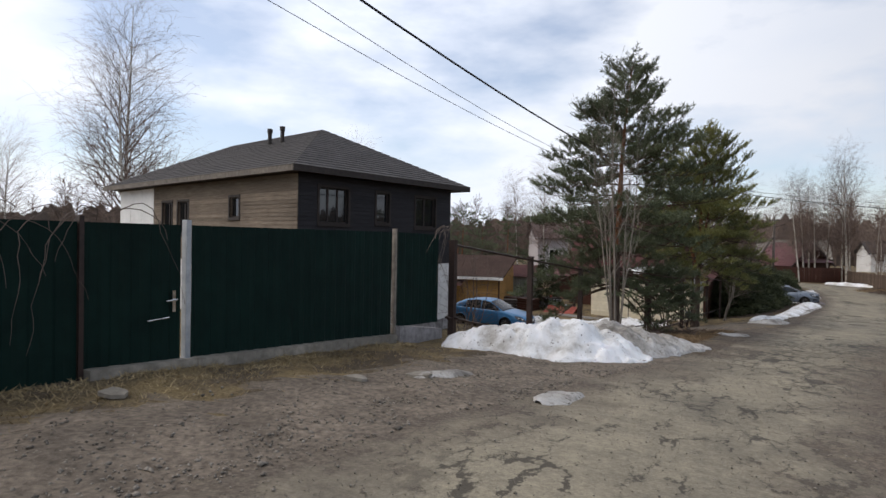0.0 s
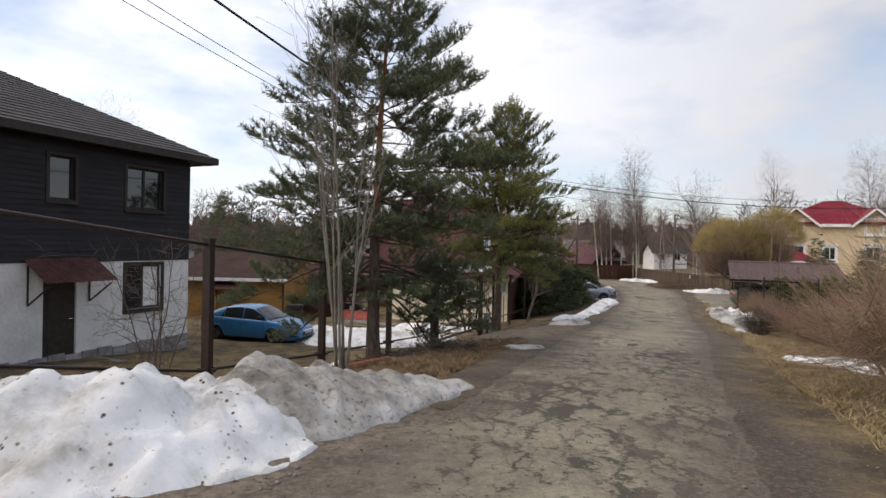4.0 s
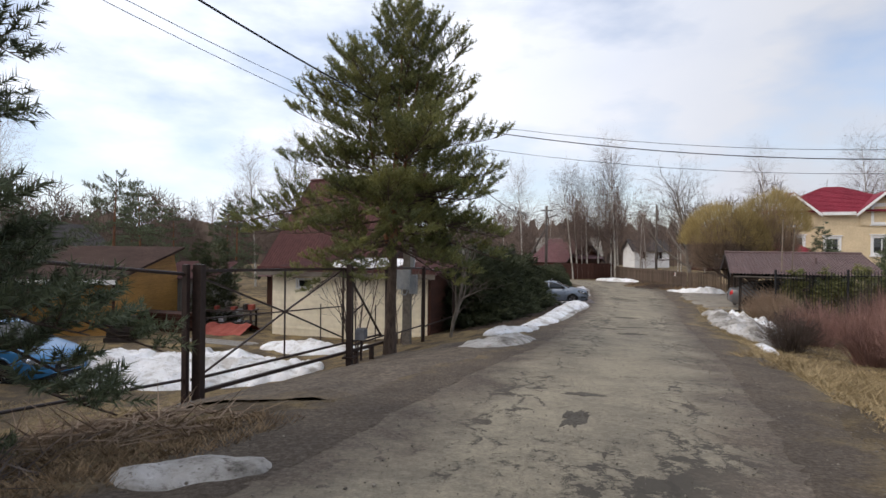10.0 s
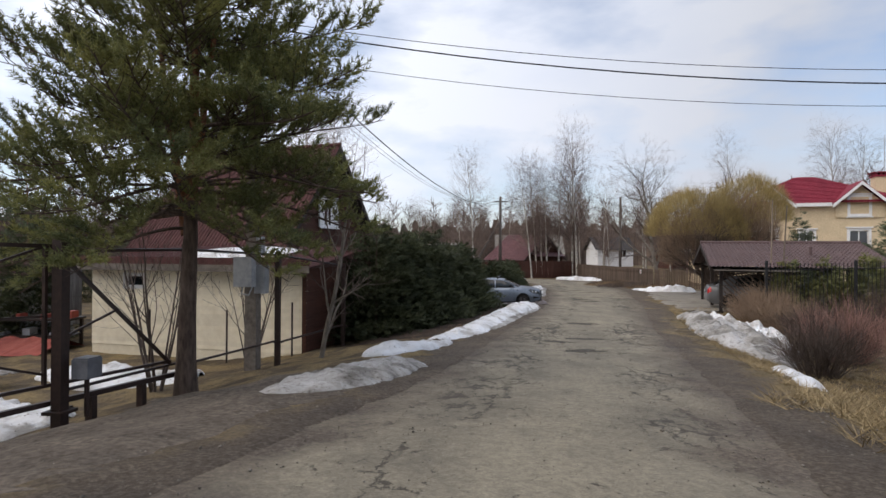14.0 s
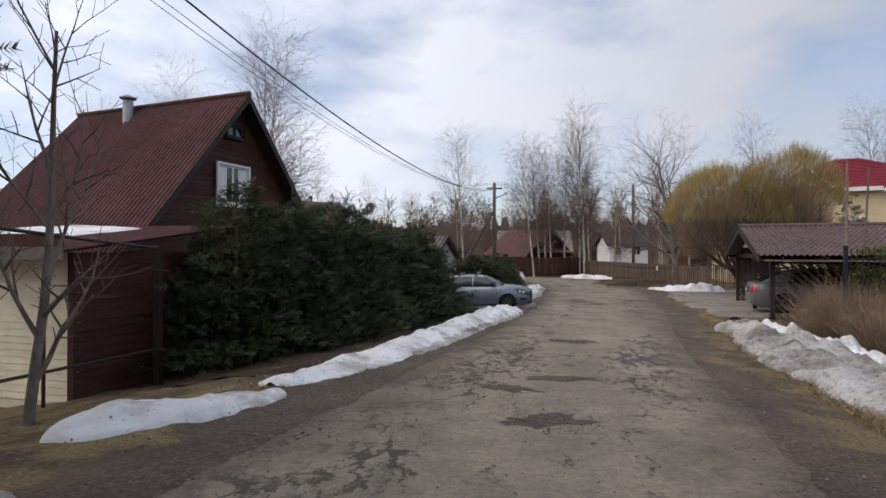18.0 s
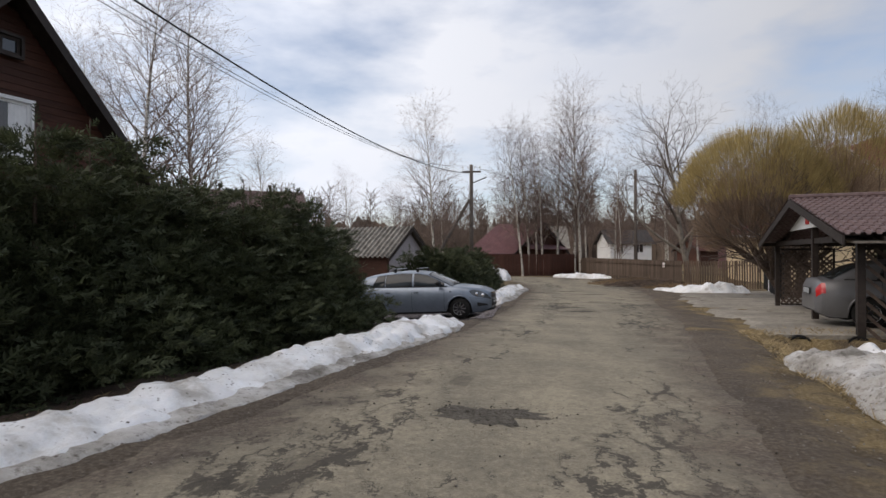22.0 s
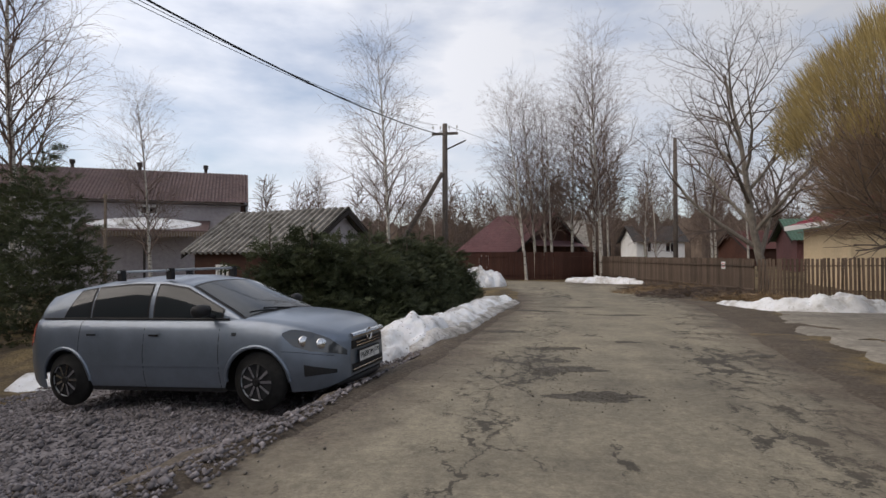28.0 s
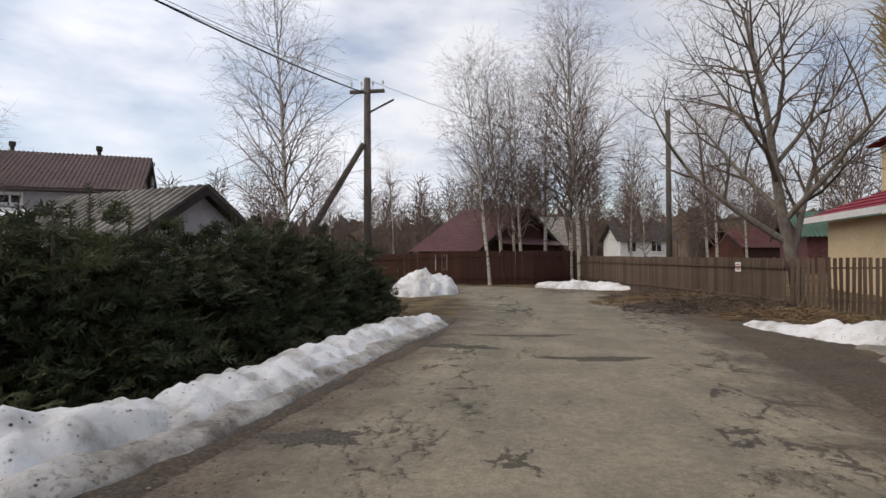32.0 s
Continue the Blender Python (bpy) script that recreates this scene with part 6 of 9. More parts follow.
snow_ridge("snow heap beside the driveway", [(12.6, 64.7, .25, .07), (12.95, 63.2, .45, .16), (13.5, 61.9, .65, .28), (14.7, 61.6, .85, .45), (16.2, 61.8, .7, .35)], SNOW, 0.35, 9)
snow_ridge("grey crusted snow in the ditch by the driveway", [(9.7, 42.6, .4, .16), (9.9, 40.6, 1.0, .38), (9.6, 38.4, 1.15, .42), (9.1, 36.0, 1.1, .4), (8.7, 33.9, .75, .28), (8.3, 32.6, .4, .15)], DIRTY_SNOW, 0.5, 10, 28, 10)
snow_ridge("white snow lumps on the ditch snow", [(10.9, 43.6, .45, .3), (10.8, 41.5, .32, .28), (10.75, 39.3, .38, .34), (10.3, 37.0, .3, .32), (9.9, 35.2, .3, .26)], SNOW, 0.8, 11, 24, 14)
snow_ridge("thin strip of snow on dead grass", [(8.2, 31.9, .2, .06), (7.7, 30.5, .3, .1), (7.3, 29.0, .2, .06)], SNOW, 0.4, 12)
snow_ridge("snow remnant under the tan shrubs", [(5.4, 19.6, .3, .08), (5.9, 18.6, .65, .16), (6.3, 17.4, .6, .15), (6.0, 16.3, .35, .1)], SNOW, 0.5, 13)
snow_ridge("snow remnant beside the shrubs", [(6.8, 20.2, .2, .06), (7.3, 21.6, .35, .1), (7.9, 22.8, .3, .06)], SNOW, 0.5, 14)
snow_ridge("strip of snow in the yard along the pipe fence", [(-8.5, 14.2, .35, .12), (-7.2, 15.4, .55, .18), (-6.2, 17.0, .5, .16), (-5.6, 18.6, .45, .14), (-5.2, 20.0, .2, .06)], SNOW, 0.3, 15)
snow_ridge("wide bed of snow in the yard", [(-11.8, 27.8, .8, .2), (-9.4, 27.8, 1.9, .4), (-7.0, 28.0, 2.4, .42), (-5.0, 28.2, 1.8, .32), (-3.7, 28.8, .9, .18)], SNOW, 0.25, 16)
snow_ridge("low snow by the cream shed", [(-7.5, 32.4, .5, .15), (-5.5, 32.0, .9, .22), (-3.6, 32.3, .5, .12)], SNOW, 0.3, 17)
snow_ridge("small icy patch on the verge", [(-.75, 17.6, .2, .05), (-.35, 17.9, .32, .06), (.1, 18.15, .2, .05)], DIRTY_SNOW, 0.3, 18)
snow_ridge("patch of snow on the gravel behind the parked car", [(-2.2, 52.6, .5, .1), (-.9, 52.9, .7, .16), (.2, 52.5, .35, .08)], SNOW, 0.4, 21)
snow_ridge("grey dirty foot of the bank along the asphalt", [(2.5, 36.0, .18, .03), (2.85, 38.0, .24, .04), (3.2, 40.2, .28, .05), (3.5, 41.8, .3, .06), (3.9, 43.4, .34, .07), (4.15, 44.9, .3, .06), (4.2, 46.0, .2, .03)], DIRTY_SNOW, 0.45, 22, 26, 14)
snow_ridge("grey dirty foot of the bank along the asphalt", [(4.5, 53.2, .25, .07), (5.05, 54.6, .3, .1), (5.2, 57, .28, .08), (5.35, 60, .28, .09), (5.65, 62.6, .28, .08), (5.75, 64.2, .2, .05)], DIRTY_SNOW, 0.45, 23, 22, 12)
snow_ridge("small icy patch by the fence", [(-1.75, 5.1, .12, .02), (-1.6, 5.5, .2, .025), (-1.5, 5.9, .1, .02)], DIRTY_SNOW, 0.3, 19)
snow_ridge("small icy patch on the verge", [(-3.2, 5.2, .12, .03), (-3.0, 5.7, .22, .04), (-2.9, 6.1, .1, .03)], DIRTY_SNOW, 0.3, 20)


# ---- trees ----
def grow(rnd, start, way, length, radius, level, spec, out):
    """One branch as a bent line, and its children, into out as (points, radii, level)."""
    sp = spec[level]
    n = sp["steps"]
    pts, d, p = [Vector(start)], Vector(way).normalized(), Vector(start)
    for i in range(n):
        d = (d + Vector((rnd.gauss(0, 1), rnd.gauss(0, 1), rnd.gauss(0, 1))) * sp["bend"] + Vector((0, 0, sp["rise"]))).normalized()
        p = p + d * (length / n)
        pts.append(p.copy())
    radii = [max(radius * (1 - (1 - sp["tip"]) * i / n), 0.002) for i in range(n + 1)]
    out.append((pts, radii, level))
    if level + 1 >= len(spec):
        return
    ch = spec[level + 1]
    k = int(ch["count"] * (0.8 + 0.4 * rnd.random()) * (length / sp["length"]) ** 0.5)
    turn = rnd.random() * 6.28
    for i in range(k):
        t = ch["from"] + (0.985 - ch["from"]) * (i + rnd.random()) / k
        f = t * n
        a = min(int(f), n - 1)
        q = pts[a].lerp(pts[a + 1], f - a)
        axis = (pts[a + 1] - pts[a]).normalized()
        side = axis.orthogonal().normalized()
        turn += 2.4 + rnd.uniform(-.4, .4)
        side = Matrix.Rotation(turn, 3, axis) @ side
        ang = radians(ch["angle"] + rnd.uniform(-12, 12))
        w = axis * math.cos(ang) + side * math.sin(ang)
        shape = ch["shape"](t)
        r = min(radii[a] * ch["thin"], radii[a] * 0.8)
        grow(rnd, q, w, ch["length"] * shape * rnd.uniform(.75, 1.15), r, level + 1, spec, out)


def ribbons(mesh, branches, wide=1.0):
    """Thin twigs as three-sided tubes."""
    for pts, radii, _ in branches:
        mesh.tube(pts, [r * wide for r in radii], 3, False)


def make_tree(name, seed, spec, height, radius, way=(0, 0, 1), start=(0, 0, 0)):
    rnd = random.Random(seed)
    out = []
    grow(rnd, start, way, height, radius, 0, spec, out)
    return out


def level(length, count=0, frm=.3, angle=50, steps=5, bend=.06, rise=0.0, tip=.2, thin=.5, shape=lambda t: 1.0):
    return {"length": length, "count": count, "from": frm, "angle": angle, "steps": steps, "bend": bend, "rise": rise, "tip": tip, "thin": thin, "shape": shape}


def bare_tree(name, m, branches, trunk_mat, limb_mat, twig_mat, label, category="tree", group="", trunk_levels=1):
    o = thing(name, m, label, category, group)
    for part_name, mat, test, sides in (("trunk", trunk_mat, lambda k: k < trunk_levels, 8), ("branchwork", limb_mat, lambda k: k == trunk_levels, 5)):
        me = Mesh()
        for pts, radii, k in branches:
            if test(k):
                if part_name == "trunk" and trunk_levels == 1:
                    stem = Mesh()
                    stem.tube(pts, radii, sides, False)
                    part("trunk", stem, mat, o, smooth=True)
                else:
                    me.tube(pts, radii, sides, False)
        if part_name == "trunk" and trunk_levels == 1:
            continue
        ob = part(part_name, me, mat, o, smooth=True)
        if part_name == "branchwork":
            tagged(ob, kind="stuff")
    tw = Mesh()
    ribbons(tw, [b for b in branches if b[2] > trunk_levels], 1.5)
    tagged(part("twig_growth", tw, twig_mat, o), kind="stuff")
    return o


BIRCH_SPEC = lambda H: [level(H, steps=9, bend=.018, rise=.02, tip=.06), level(H * .29, 46, .2, 43, 6, .07, .035, .12, .4, lambda t: 1.2 - .85 * t),
                        level(H * .1, 10, .2, 38, 3, .09, .01, .3, .5), level(H * .065, 5, .2, 34, 3, .12, -.16, .5, .6)]
birches = []
for i, (s, H) in enumerate(((11, 15.0), (12, 14.0), (13, 12.0))):
    ob = bare_tree("birch", pose(0, 0, 0), make_tree("birch", s, BIRCH_SPEC(H), H, H * .0095), BIRCH_BARK, BIRCH_TWIG, BIRCH_TWIG, "tall bare silver birch with fine reddish twigs", "tree", "bare birches")
    birches.append((ob, H))


def put(src, x, y, height, turn, lean=(0, 0), z=None):
    ob, H = src
    k = height / H
    m = Matrix.Translation((x, y, (h(x, y) if z is None else z) - 0.1)) @ Euler((radians(lean[0]), radians(lean[1]), radians(turn))).to_matrix().to_4x4()
    c = copy_thing(ob, m)
    c.scale = (k, k, k)
    return c


BIRCHES = [(10.6, 83.4, 16.2, 1, 20, 0), (10.15, 83.9, 14.0, 0, 120, 2), (5.6, 82.0, 12.5, 2, 10, -4), (6.2, 84.0, 13.0, 1, 70, -3), (7.4, 83.0, 11.5, 2, 170, 4), (8.7, 84.6, 13.5, 0, 200, 1),
           (-11.6, 61.2, 16.0, 1, 40, 0), (-17.5, 60.5, 13.5, 0, 160, 0), (-10.0, 66.0, 9.0, 2, 90, 0), (.17, 67.9, 11.2, 2, 30, 0), (-14.0, 94.6, 11, 0, 50, 0), (-9.5, 98, 10, 1, 140, 0),
           (-39, 24, 21, 0, 0, 0), (-36.5, 22.5, 17, 1, 80, 0), (-46, 30, 10, 2, 60, 0), (-52, 22, 12, 1, 10, 0), (-31, 40, 12.5, 1, 200, 0), (-28, 41, 10.5, 2, 20, 0),
           (33.5, 101, 17.5, 0, 20, 0), (45, 98, 18, 1, 80, 0), (49, 100, 17, 2, 150, 0), (17, 80.5, 9.5, 2, 100, 0), (14.5, 90, 11, 0, 220, 0), (20, 92, 12, 1, 10, 0),
           (13.4, 79.5, 7, 2, 10, 0), (24, 96, 11, 2, 60, 0), (-3.5, 97, 10, 0, 30, 0), (3, 100, 11, 1, 260, 0), (-24, 62, 12, 1, 100, 0), (-7, 50.5, 12, 2, 300, 0)]
for x, y, H, k, turn, lean in BIRCHES:
    put(birches[k], x, y, H, turn, (0, lean))
# the three first ones take the last places
for (ob, H), (x, y, hh) in zip(birches, ((6.9, 85.6, 12.5), (-22, 66, 14), (12.0, 92, 12.0))):
    ob.matrix_basis = Matrix.Translation((x, y, h(x, y) - 0.1))
    ob.scale = (hh / H,) * 3

MAPLE = [level(10.5, steps=7, bend=.05, rise=.03, tip=.15), level(5.4, 14, .15, 45, 7, .08, .05, .12, .62, lambda t: 1.2 - .7 * t),
         level(2.2, 9, .2, 42, 5, .1, .03, .2, .5), level(.85, 7, .2, 42, 3, .12, .02, .35, .5), level(.35, 4, .3, 45, 2, .12, 0, .5, .6)]
bare_tree("bare_tree", pose(15.4, 68.5, h(15.4, 68.5) - .1), make_tree("maple", 34, MAPLE, 9.3, .2, (-.05, 0, 1)), GREY_BARK, GREY_BARK, TWIG, "spreading bare grey tree before the board fence")
SHRUBBY = [level(3.6, steps=6, bend=.05, rise=.05, tip=.25), level(1.5, 9, .12, 34, 5, .1, .06, .2, .6), level(.6, 7, .2, 40, 3, .12, .04, .3, .5), level(.25, 3, .3, 45, 2, .1, 0, .5, .6)]
bare_tree("bare_tree", pose(-1.05, 32.55, h(-1.05, 32.55) - .1), make_tree("young", 41, SHRUBBY, 4.3, .06, (.24, -.1, 1)), GREY_BARK, GREY_BARK, TWIG, "small bare fruit tree leaning over a snow patch")


def many_stem(name, m, stems, spec, seed, H, r, spread, label, bark, twig, cat="tree"):
    rnd = random.Random(seed)
    out = []
    for i in range(stems):
        a = i * 2.4 + rnd.random()
        s = spread * (0.3 + rnd.random())
        grow(rnd, (math.cos(a) * .07, math.sin(a) * .07, 0), (math.cos(a) * s, math.sin(a) * s, 1), H * rnd.uniform(.75, 1.1), r * rnd.uniform(.7, 1.1), 0, spec, out)
    return bare_tree(name, m, out, bark, bark, twig, label, cat)


ROWAN = [level(6.0, steps=7, bend=.035, rise=.05, tip=.12), level(1.7, 9, .3, 32, 5, .08, .09, .15, .5, lambda t: 1.1 - .6 * t), level(.5, 5, .3, 38, 3, .1, .05, .3, .5)]
many_stem("rowan", pose(-2.69, 13.3, h(-2.69, 13.3) - .1), 7, ROWAN, 51, 5.8, .024, .08, "slender many-stemmed bare rowan by the pipe fence", GREY_BARK, GREY_BARK)
VINE = [level(3.0, steps=8, bend=.13, rise=.02, tip=.2), level(1.1, 7, .2, 55, 5, .16, .0, .25, .5), level(.4, 5, .2, 50, 3, .18, 0, .4, .6)]
many_stem("bare_shrub", pose(-7.6, 15.6, h(-7.6, 15.6) - .1), 7, VINE, 61, 3.6, .02, .3, "bare climbing shrub before the white wall", TWIG, TWIG, "shrub")
many_stem("bare_shrub", pose(-3.6, 30.6, h(-3.6, 30.6) - .1), 8, ROWAN, 62, 3.6, .03, .35, "bare many-stemmed shrub before the cream shed", TWIG, TWIG, "shrub")
many_stem("bare_shrub", pose(-2.9, 33.0, h(-2.9, 33.0) - .1), 6, ROWAN, 63, 3.2, .025, .3, "bare shrub by the meter post", TWIG, TWIG, "shrub")


def blades(points, dirs, length, width, rnd_np):
    """Needle triangles from points along dirs; returns verts and faces arrays."""
    n = len(points)
    side = np.cross(dirs, rnd_np.normal(size=(n, 3)))
    side /= np.linalg.norm(side, axis=1, keepdims=True) + 1e-9
    L = length[:, None] if isinstance(length, np.ndarray) else length
    a, b, c = points - side * width / 2, points + side * width / 2, points + dirs * L
    v = np.stack([a, b, c], 1).reshape(-1, 3)
    f = np.arange(3 * n).reshape(-1, 3)
    return v, f


def array_mesh(name, v, f, material):
    me = bpy.data.meshes.new(name)
    me.vertices.add(len(v))
    me.vertices.foreach_set("co", np.asarray(v, np.float32).reshape(-1))
    k = f.shape[1]
    me.loops.add(f.size)
    me.loops.foreach_set("vertex_index", np.asarray(f, np.int32).reshape(-1))
    me.polygons.add(len(f))
    me.polygons.foreach_set("loop_start", np.arange(len(f), dtype=np.int32) * k)
    me.polygons.foreach_set("loop_total", np.full(len(f), k, np.int32))
    me.materials.append(material)
    me.update()
    return me


def pine(m, H, outline, radius, seed, label, needle_mat, gap=.42, per=5, stems=(), limbs=(), per_shoot=38, el0=-4, nl=.1, width=.014, shoot_gap=.085, wild=.3):
    """A Scots pine: whorls of near-level boughs, flat side branches, upturned brushes of needles."""
    rnd = random.Random(seed)
    o = thing("pine_tree", m, label, "tree")
    hs, rs = zip(*outline)
    boughs, shoots = Mesh(), []
    up = Vector((0, 0, 1))

    def side_branch(p, d, L, rad):
        pts, q = [p], d.copy()
        n = max(2, int(L / .16))
        for i in range(n):
            q = (q + up * .2 + Vector((rnd.gauss(0, .08), rnd.gauss(0, .08), rnd.gauss(0, .05)))).normalized()
            pts.append(pts[-1] + q * (L / n))
        boughs.tube(pts, [rad * (1 - .7 * i / n) for i in range(n + 1)], 3, False)
        shoots.append((pts[-1], q, .26))
        t = (.2 + .3 * wild) * L + rnd.random() * .05
        sgn = 1
        while t < L:
            f = t / L * n
            a = min(int(f), n - 1)
            c = pts[a].lerp(pts[a + 1], f - a)
            ax = (pts[a + 1] - pts[a]).normalized()
            lat = ax.cross(up)
            lat = lat.normalized() if lat.length > .1 else Vector((1, 0, 0))
            w = (ax * .7 + lat * sgn * rnd.uniform(.35, .85) + up * rnd.uniform(.2, 1.0)).normalized()
            shoots.append((c, w, rnd.uniform(.13, .25)))
            sgn = -sgn
            t += shoot_gap * rnd.uniform(.6, 1.3)

    def bough(p, az, el, L, rad, droop=.0, bare=.25):
        d = Vector((math.cos(az) * math.cos(el), math.sin(az) * math.cos(el), math.sin(el)))
        n = 8
        pts = [p]
        for i in range(n):
            s = i / n
            d = (d + up * (-.1 * (1 - s) + .13 * s - droop * (1.2 - s)) + Vector((rnd.gauss(0, .06), rnd.gauss(0, .06), rnd.gauss(0, .04)))).normalized()
            pts.append(pts[-1] + d * (L / n))
        boughs.tube(pts, [max(rad * (1 - .8 * i / n), .006) for i in range(n + 1)], 5, False)
        side_branch(pts[-2], d, .3, .006)
        t, sgn = bare * L, 1
        while t < L * .98:
            f = t / L * n
            a = min(int(f), n - 1)
            c = pts[a].lerp(pts[a + 1], f - a)
            ax = (pts[a + 1] - pts[a]).normalized()
            lat = ax.cross(up).normalized()
            w = (ax * rnd.uniform(.5, .9) + lat * sgn * rnd.uniform(.5, .95) + up * rnd.uniform(-.15, .55)).normalized()
            side_branch(c, w, (.16 + .42 * (L - t)) * rnd.uniform(.7, 1.15) if t > .45 * L else (.2 + .3 * L) * rnd.uniform(.5, .9), .009)
            sgn = -sgn
            t += rnd.uniform(.08, .15)

    trunks = []
    for base, way, length, rad, low, scale in (((0, 0, 0), (0, 0, 1), H, radius, outline[0][0], 1.0),) + tuple(stems):
        pts, d = [Vector(base)], Vector(way).normalized()
        n = 14
        for i in range(n):
            d = (d + Vector((rnd.gauss(0, .02), rnd.gauss(0, .02), .025))).normalized()
            pts.append(pts[-1] + d * (length / n))
        radii = [rad * (1 - .92 * (i / n) ** .8) + (.035 * math.exp(-i * 2.0) if base == (0, 0, 0) else 0) for i in range(n + 1)]
        trunks.append((pts, radii))
        z, turn = low, rnd.random() * 6
        while z < pts[-1].z - .12:
            f = (z - pts[0].z) / (pts[-1].z - pts[0].z) * n
            a = max(0, min(int(f), n - 1))
            c = pts[a].lerp(pts[a + 1], f - a)
            R = float(np.interp(z, hs, rs)) * scale
            tt = (z - low) / (pts[-1].z - low)
            for k in range(per if tt < .85 else per - 1):
                if rnd.random() < wild * .35:
                    continue
                az = turn + k * 6.283 / per + rnd.uniform(-.3, .3)
                el = radians(el0 + 50 * tt ** 2.2) + rnd.uniform(-.12, .12) * (1 + wild * 1.8)
                bough(c + up * rnd.uniform(-.08, .08), az, el, R * rnd.uniform(.72 - .25 * wild, 1.12 + .1 * wild), max(.012, radii[a] * .3))
            turn += 1.1
            z += gap * (1.15 - .5 * tt) * rnd.uniform(.8, 1.2)
        shoots.append((pts[-1], up.copy(), .35))
    for (px, py, pz), az, el, L, rad, droop in limbs:
        bough(Vector((px, py, pz)), radians(az), radians(el), L, rad, droop, .35)
    pts, radii = trunks[0]
    t = Mesh()
    t.tube(pts[:6], radii[:6], 14, False)
    part("trunk", t, PINE_BARK, o, smooth=True)
    for k, (pts, radii) in enumerate(trunks):
        t2 = Mesh()
        cut = 5 if k == 0 else 0
        t2.tube(pts[cut:], radii[cut:], 10, False)
        part("upper_trunk", t2, ORANGE_BARK, o, "orange flaking upper trunk", smooth=True)
    tagged(part("branchwork", boughs, PINE_BARK, o), kind="stuff")
    r = np.random.default_rng(seed)
    P = np.array([tuple(s[0]) for s in shoots])
    T = np.array([tuple(s[1]) for s in shoots])
    L = np.array([s[2] for s in shoots])
    n = len(P)
    s = r.uniform(0, 1, (n, per_shoot))
    base = P[:, None] + T[:, None] * (s * L[:, None])[..., None]
    rad = r.normal(size=(n, per_shoot, 3))
    rad -= (rad * T[:, None]).sum(-1, keepdims=True) * T[:, None]
    rad /= np.linalg.norm(rad, axis=-1, keepdims=True) + 1e-9
    d = T[:, None] * .7 + rad * .85
    d /= np.linalg.norm(d, axis=-1, keepdims=True)
    v, f = blades(base.reshape(-1, 3), d.reshape(-1, 3), nl * r.uniform(.75, 1.15, n * per_shoot), width, r)
    tagged(part("crown", array_mesh("crown", v, f, needle_mat), None, o), kind="stuff")
    return o


pine(pose(-3.35, 16.75, h(-3.35, 16.75) - .1, 0, -3.5), 8.1, [(1.75, 1.5), (2.2, 2.1), (2.7, 1.4), (3.3, 2.6), (4.2, 2.7), (5.2, 2.3), (6.2, 1.6), (7.2, .85), (8.1, .3)], .155, 71,
     "tall Scots pine with dark blue-green needles beside the pipe fence", NEEDLE, .38, 6,
     limbs=[((.05, .05, 1.75), 42, 4, 2.9, .035, .14), ((.05, .05, 1.6), 55, 6, 2.8, .03, .2), ((0, .1, 1.9), 66, 4, 3.0, .035, .1), ((0, .1, 2.1), 30, 2, 2.7, .03, .06), ((0, -.1, 1.7), 170, 5, 2.6, .03, .12),
            ((0, .1, 2.0), 50, 6, 3.3, .035, .07), ((0, .1, 1.5), 48, 0, 2.5, .025, .2), ((-.05, 0, 2.3), 200, 4, 3.0, .03, .08)])
pine(pose(-2.15, 29.2, h(-2.15, 29.2) - .1), 9.1, [(3.0, 2.3), (3.6, 3.0), (4.4, 3.3), (5.4, 3.0), (6.4, 2.5), (7.4, 1.9), (8.3, 1.2), (9.1, .5)], .17, 78,
     "forked Scots pine with yellow-green needles by the gate", NEEDLE_YELLOW, .45, 6, per_shoot=36, el0=14, nl=.085, width=.015, shoot_gap=.08, wild=.7,
     stems=(((0, 0, 2.7), (-.22, .08, 1), 5.6, .1, 4.0, .75), ((0, 0, 2.9), (.2, -.04, 1), 5.4, .085, 4.3, .7)), limbs=[((-.3, .1, 4.0), 176, 6, 4.6, .05, .02), ((-.4, .1, 4.3), 190, 10, 4.2, .045, .02), ((0, 0, 3.1), 215, 5, 2.6, .04, .1), ((0, 0, 3.0), 320, 8, 2.8, .04, .05), ((0, 0, 3.4), 10, 8, 3.2, .04, .03), ((0, 0, 3.8), 340, 10, 3.3, .04, .03), ((0, 0, 4.1), 20, 10, 3.2, .04, .03), ((0, 0, 3.6), 300, 8, 3.0, .035, .03), ((0, 0, 3.3), 352, 2, 2.6, .03, .07), ((0, 0, 3.9), 45, 8, 2.8, .03, .03), ((0, 0, 4.3), 325, 14, 3.2, .04, .02), ((0, 0, 3.2), 280, 4, 2.9, .035, .05), ((0, 0, 3.5), 262, 6, 3.1, .035, .04), ((0, 0, 3.7), 238, 8, 3.2, .035, .03), ((0, 0, 3.1), 60, 4, 2.6, .03, .05), ((0, 0, 3.4), 100, 6, 3.0, .03, .03), ((0, 0, 3.2), 200, 4, 3.0, .03, .05), ((0, 0, 3.0), 335, 0, 2.4, .03, .06), ((0, 0, 2.8), 250, 10, 2.3, .03, .06)])
pine(pose(-20.7, 40.9, h(-20.7, 40.9) - .1), 7.3, [(2.0, 2.2), (3.5, 2.5), (5.0, 2.2), (6.4, 1.2), (7.3, .4)], .15, 95, "open-crowned pine behind the yellow garage", NEEDLE, .6, 4, per_shoot=14, nl=.12, width=.03, shoot_gap=.22)
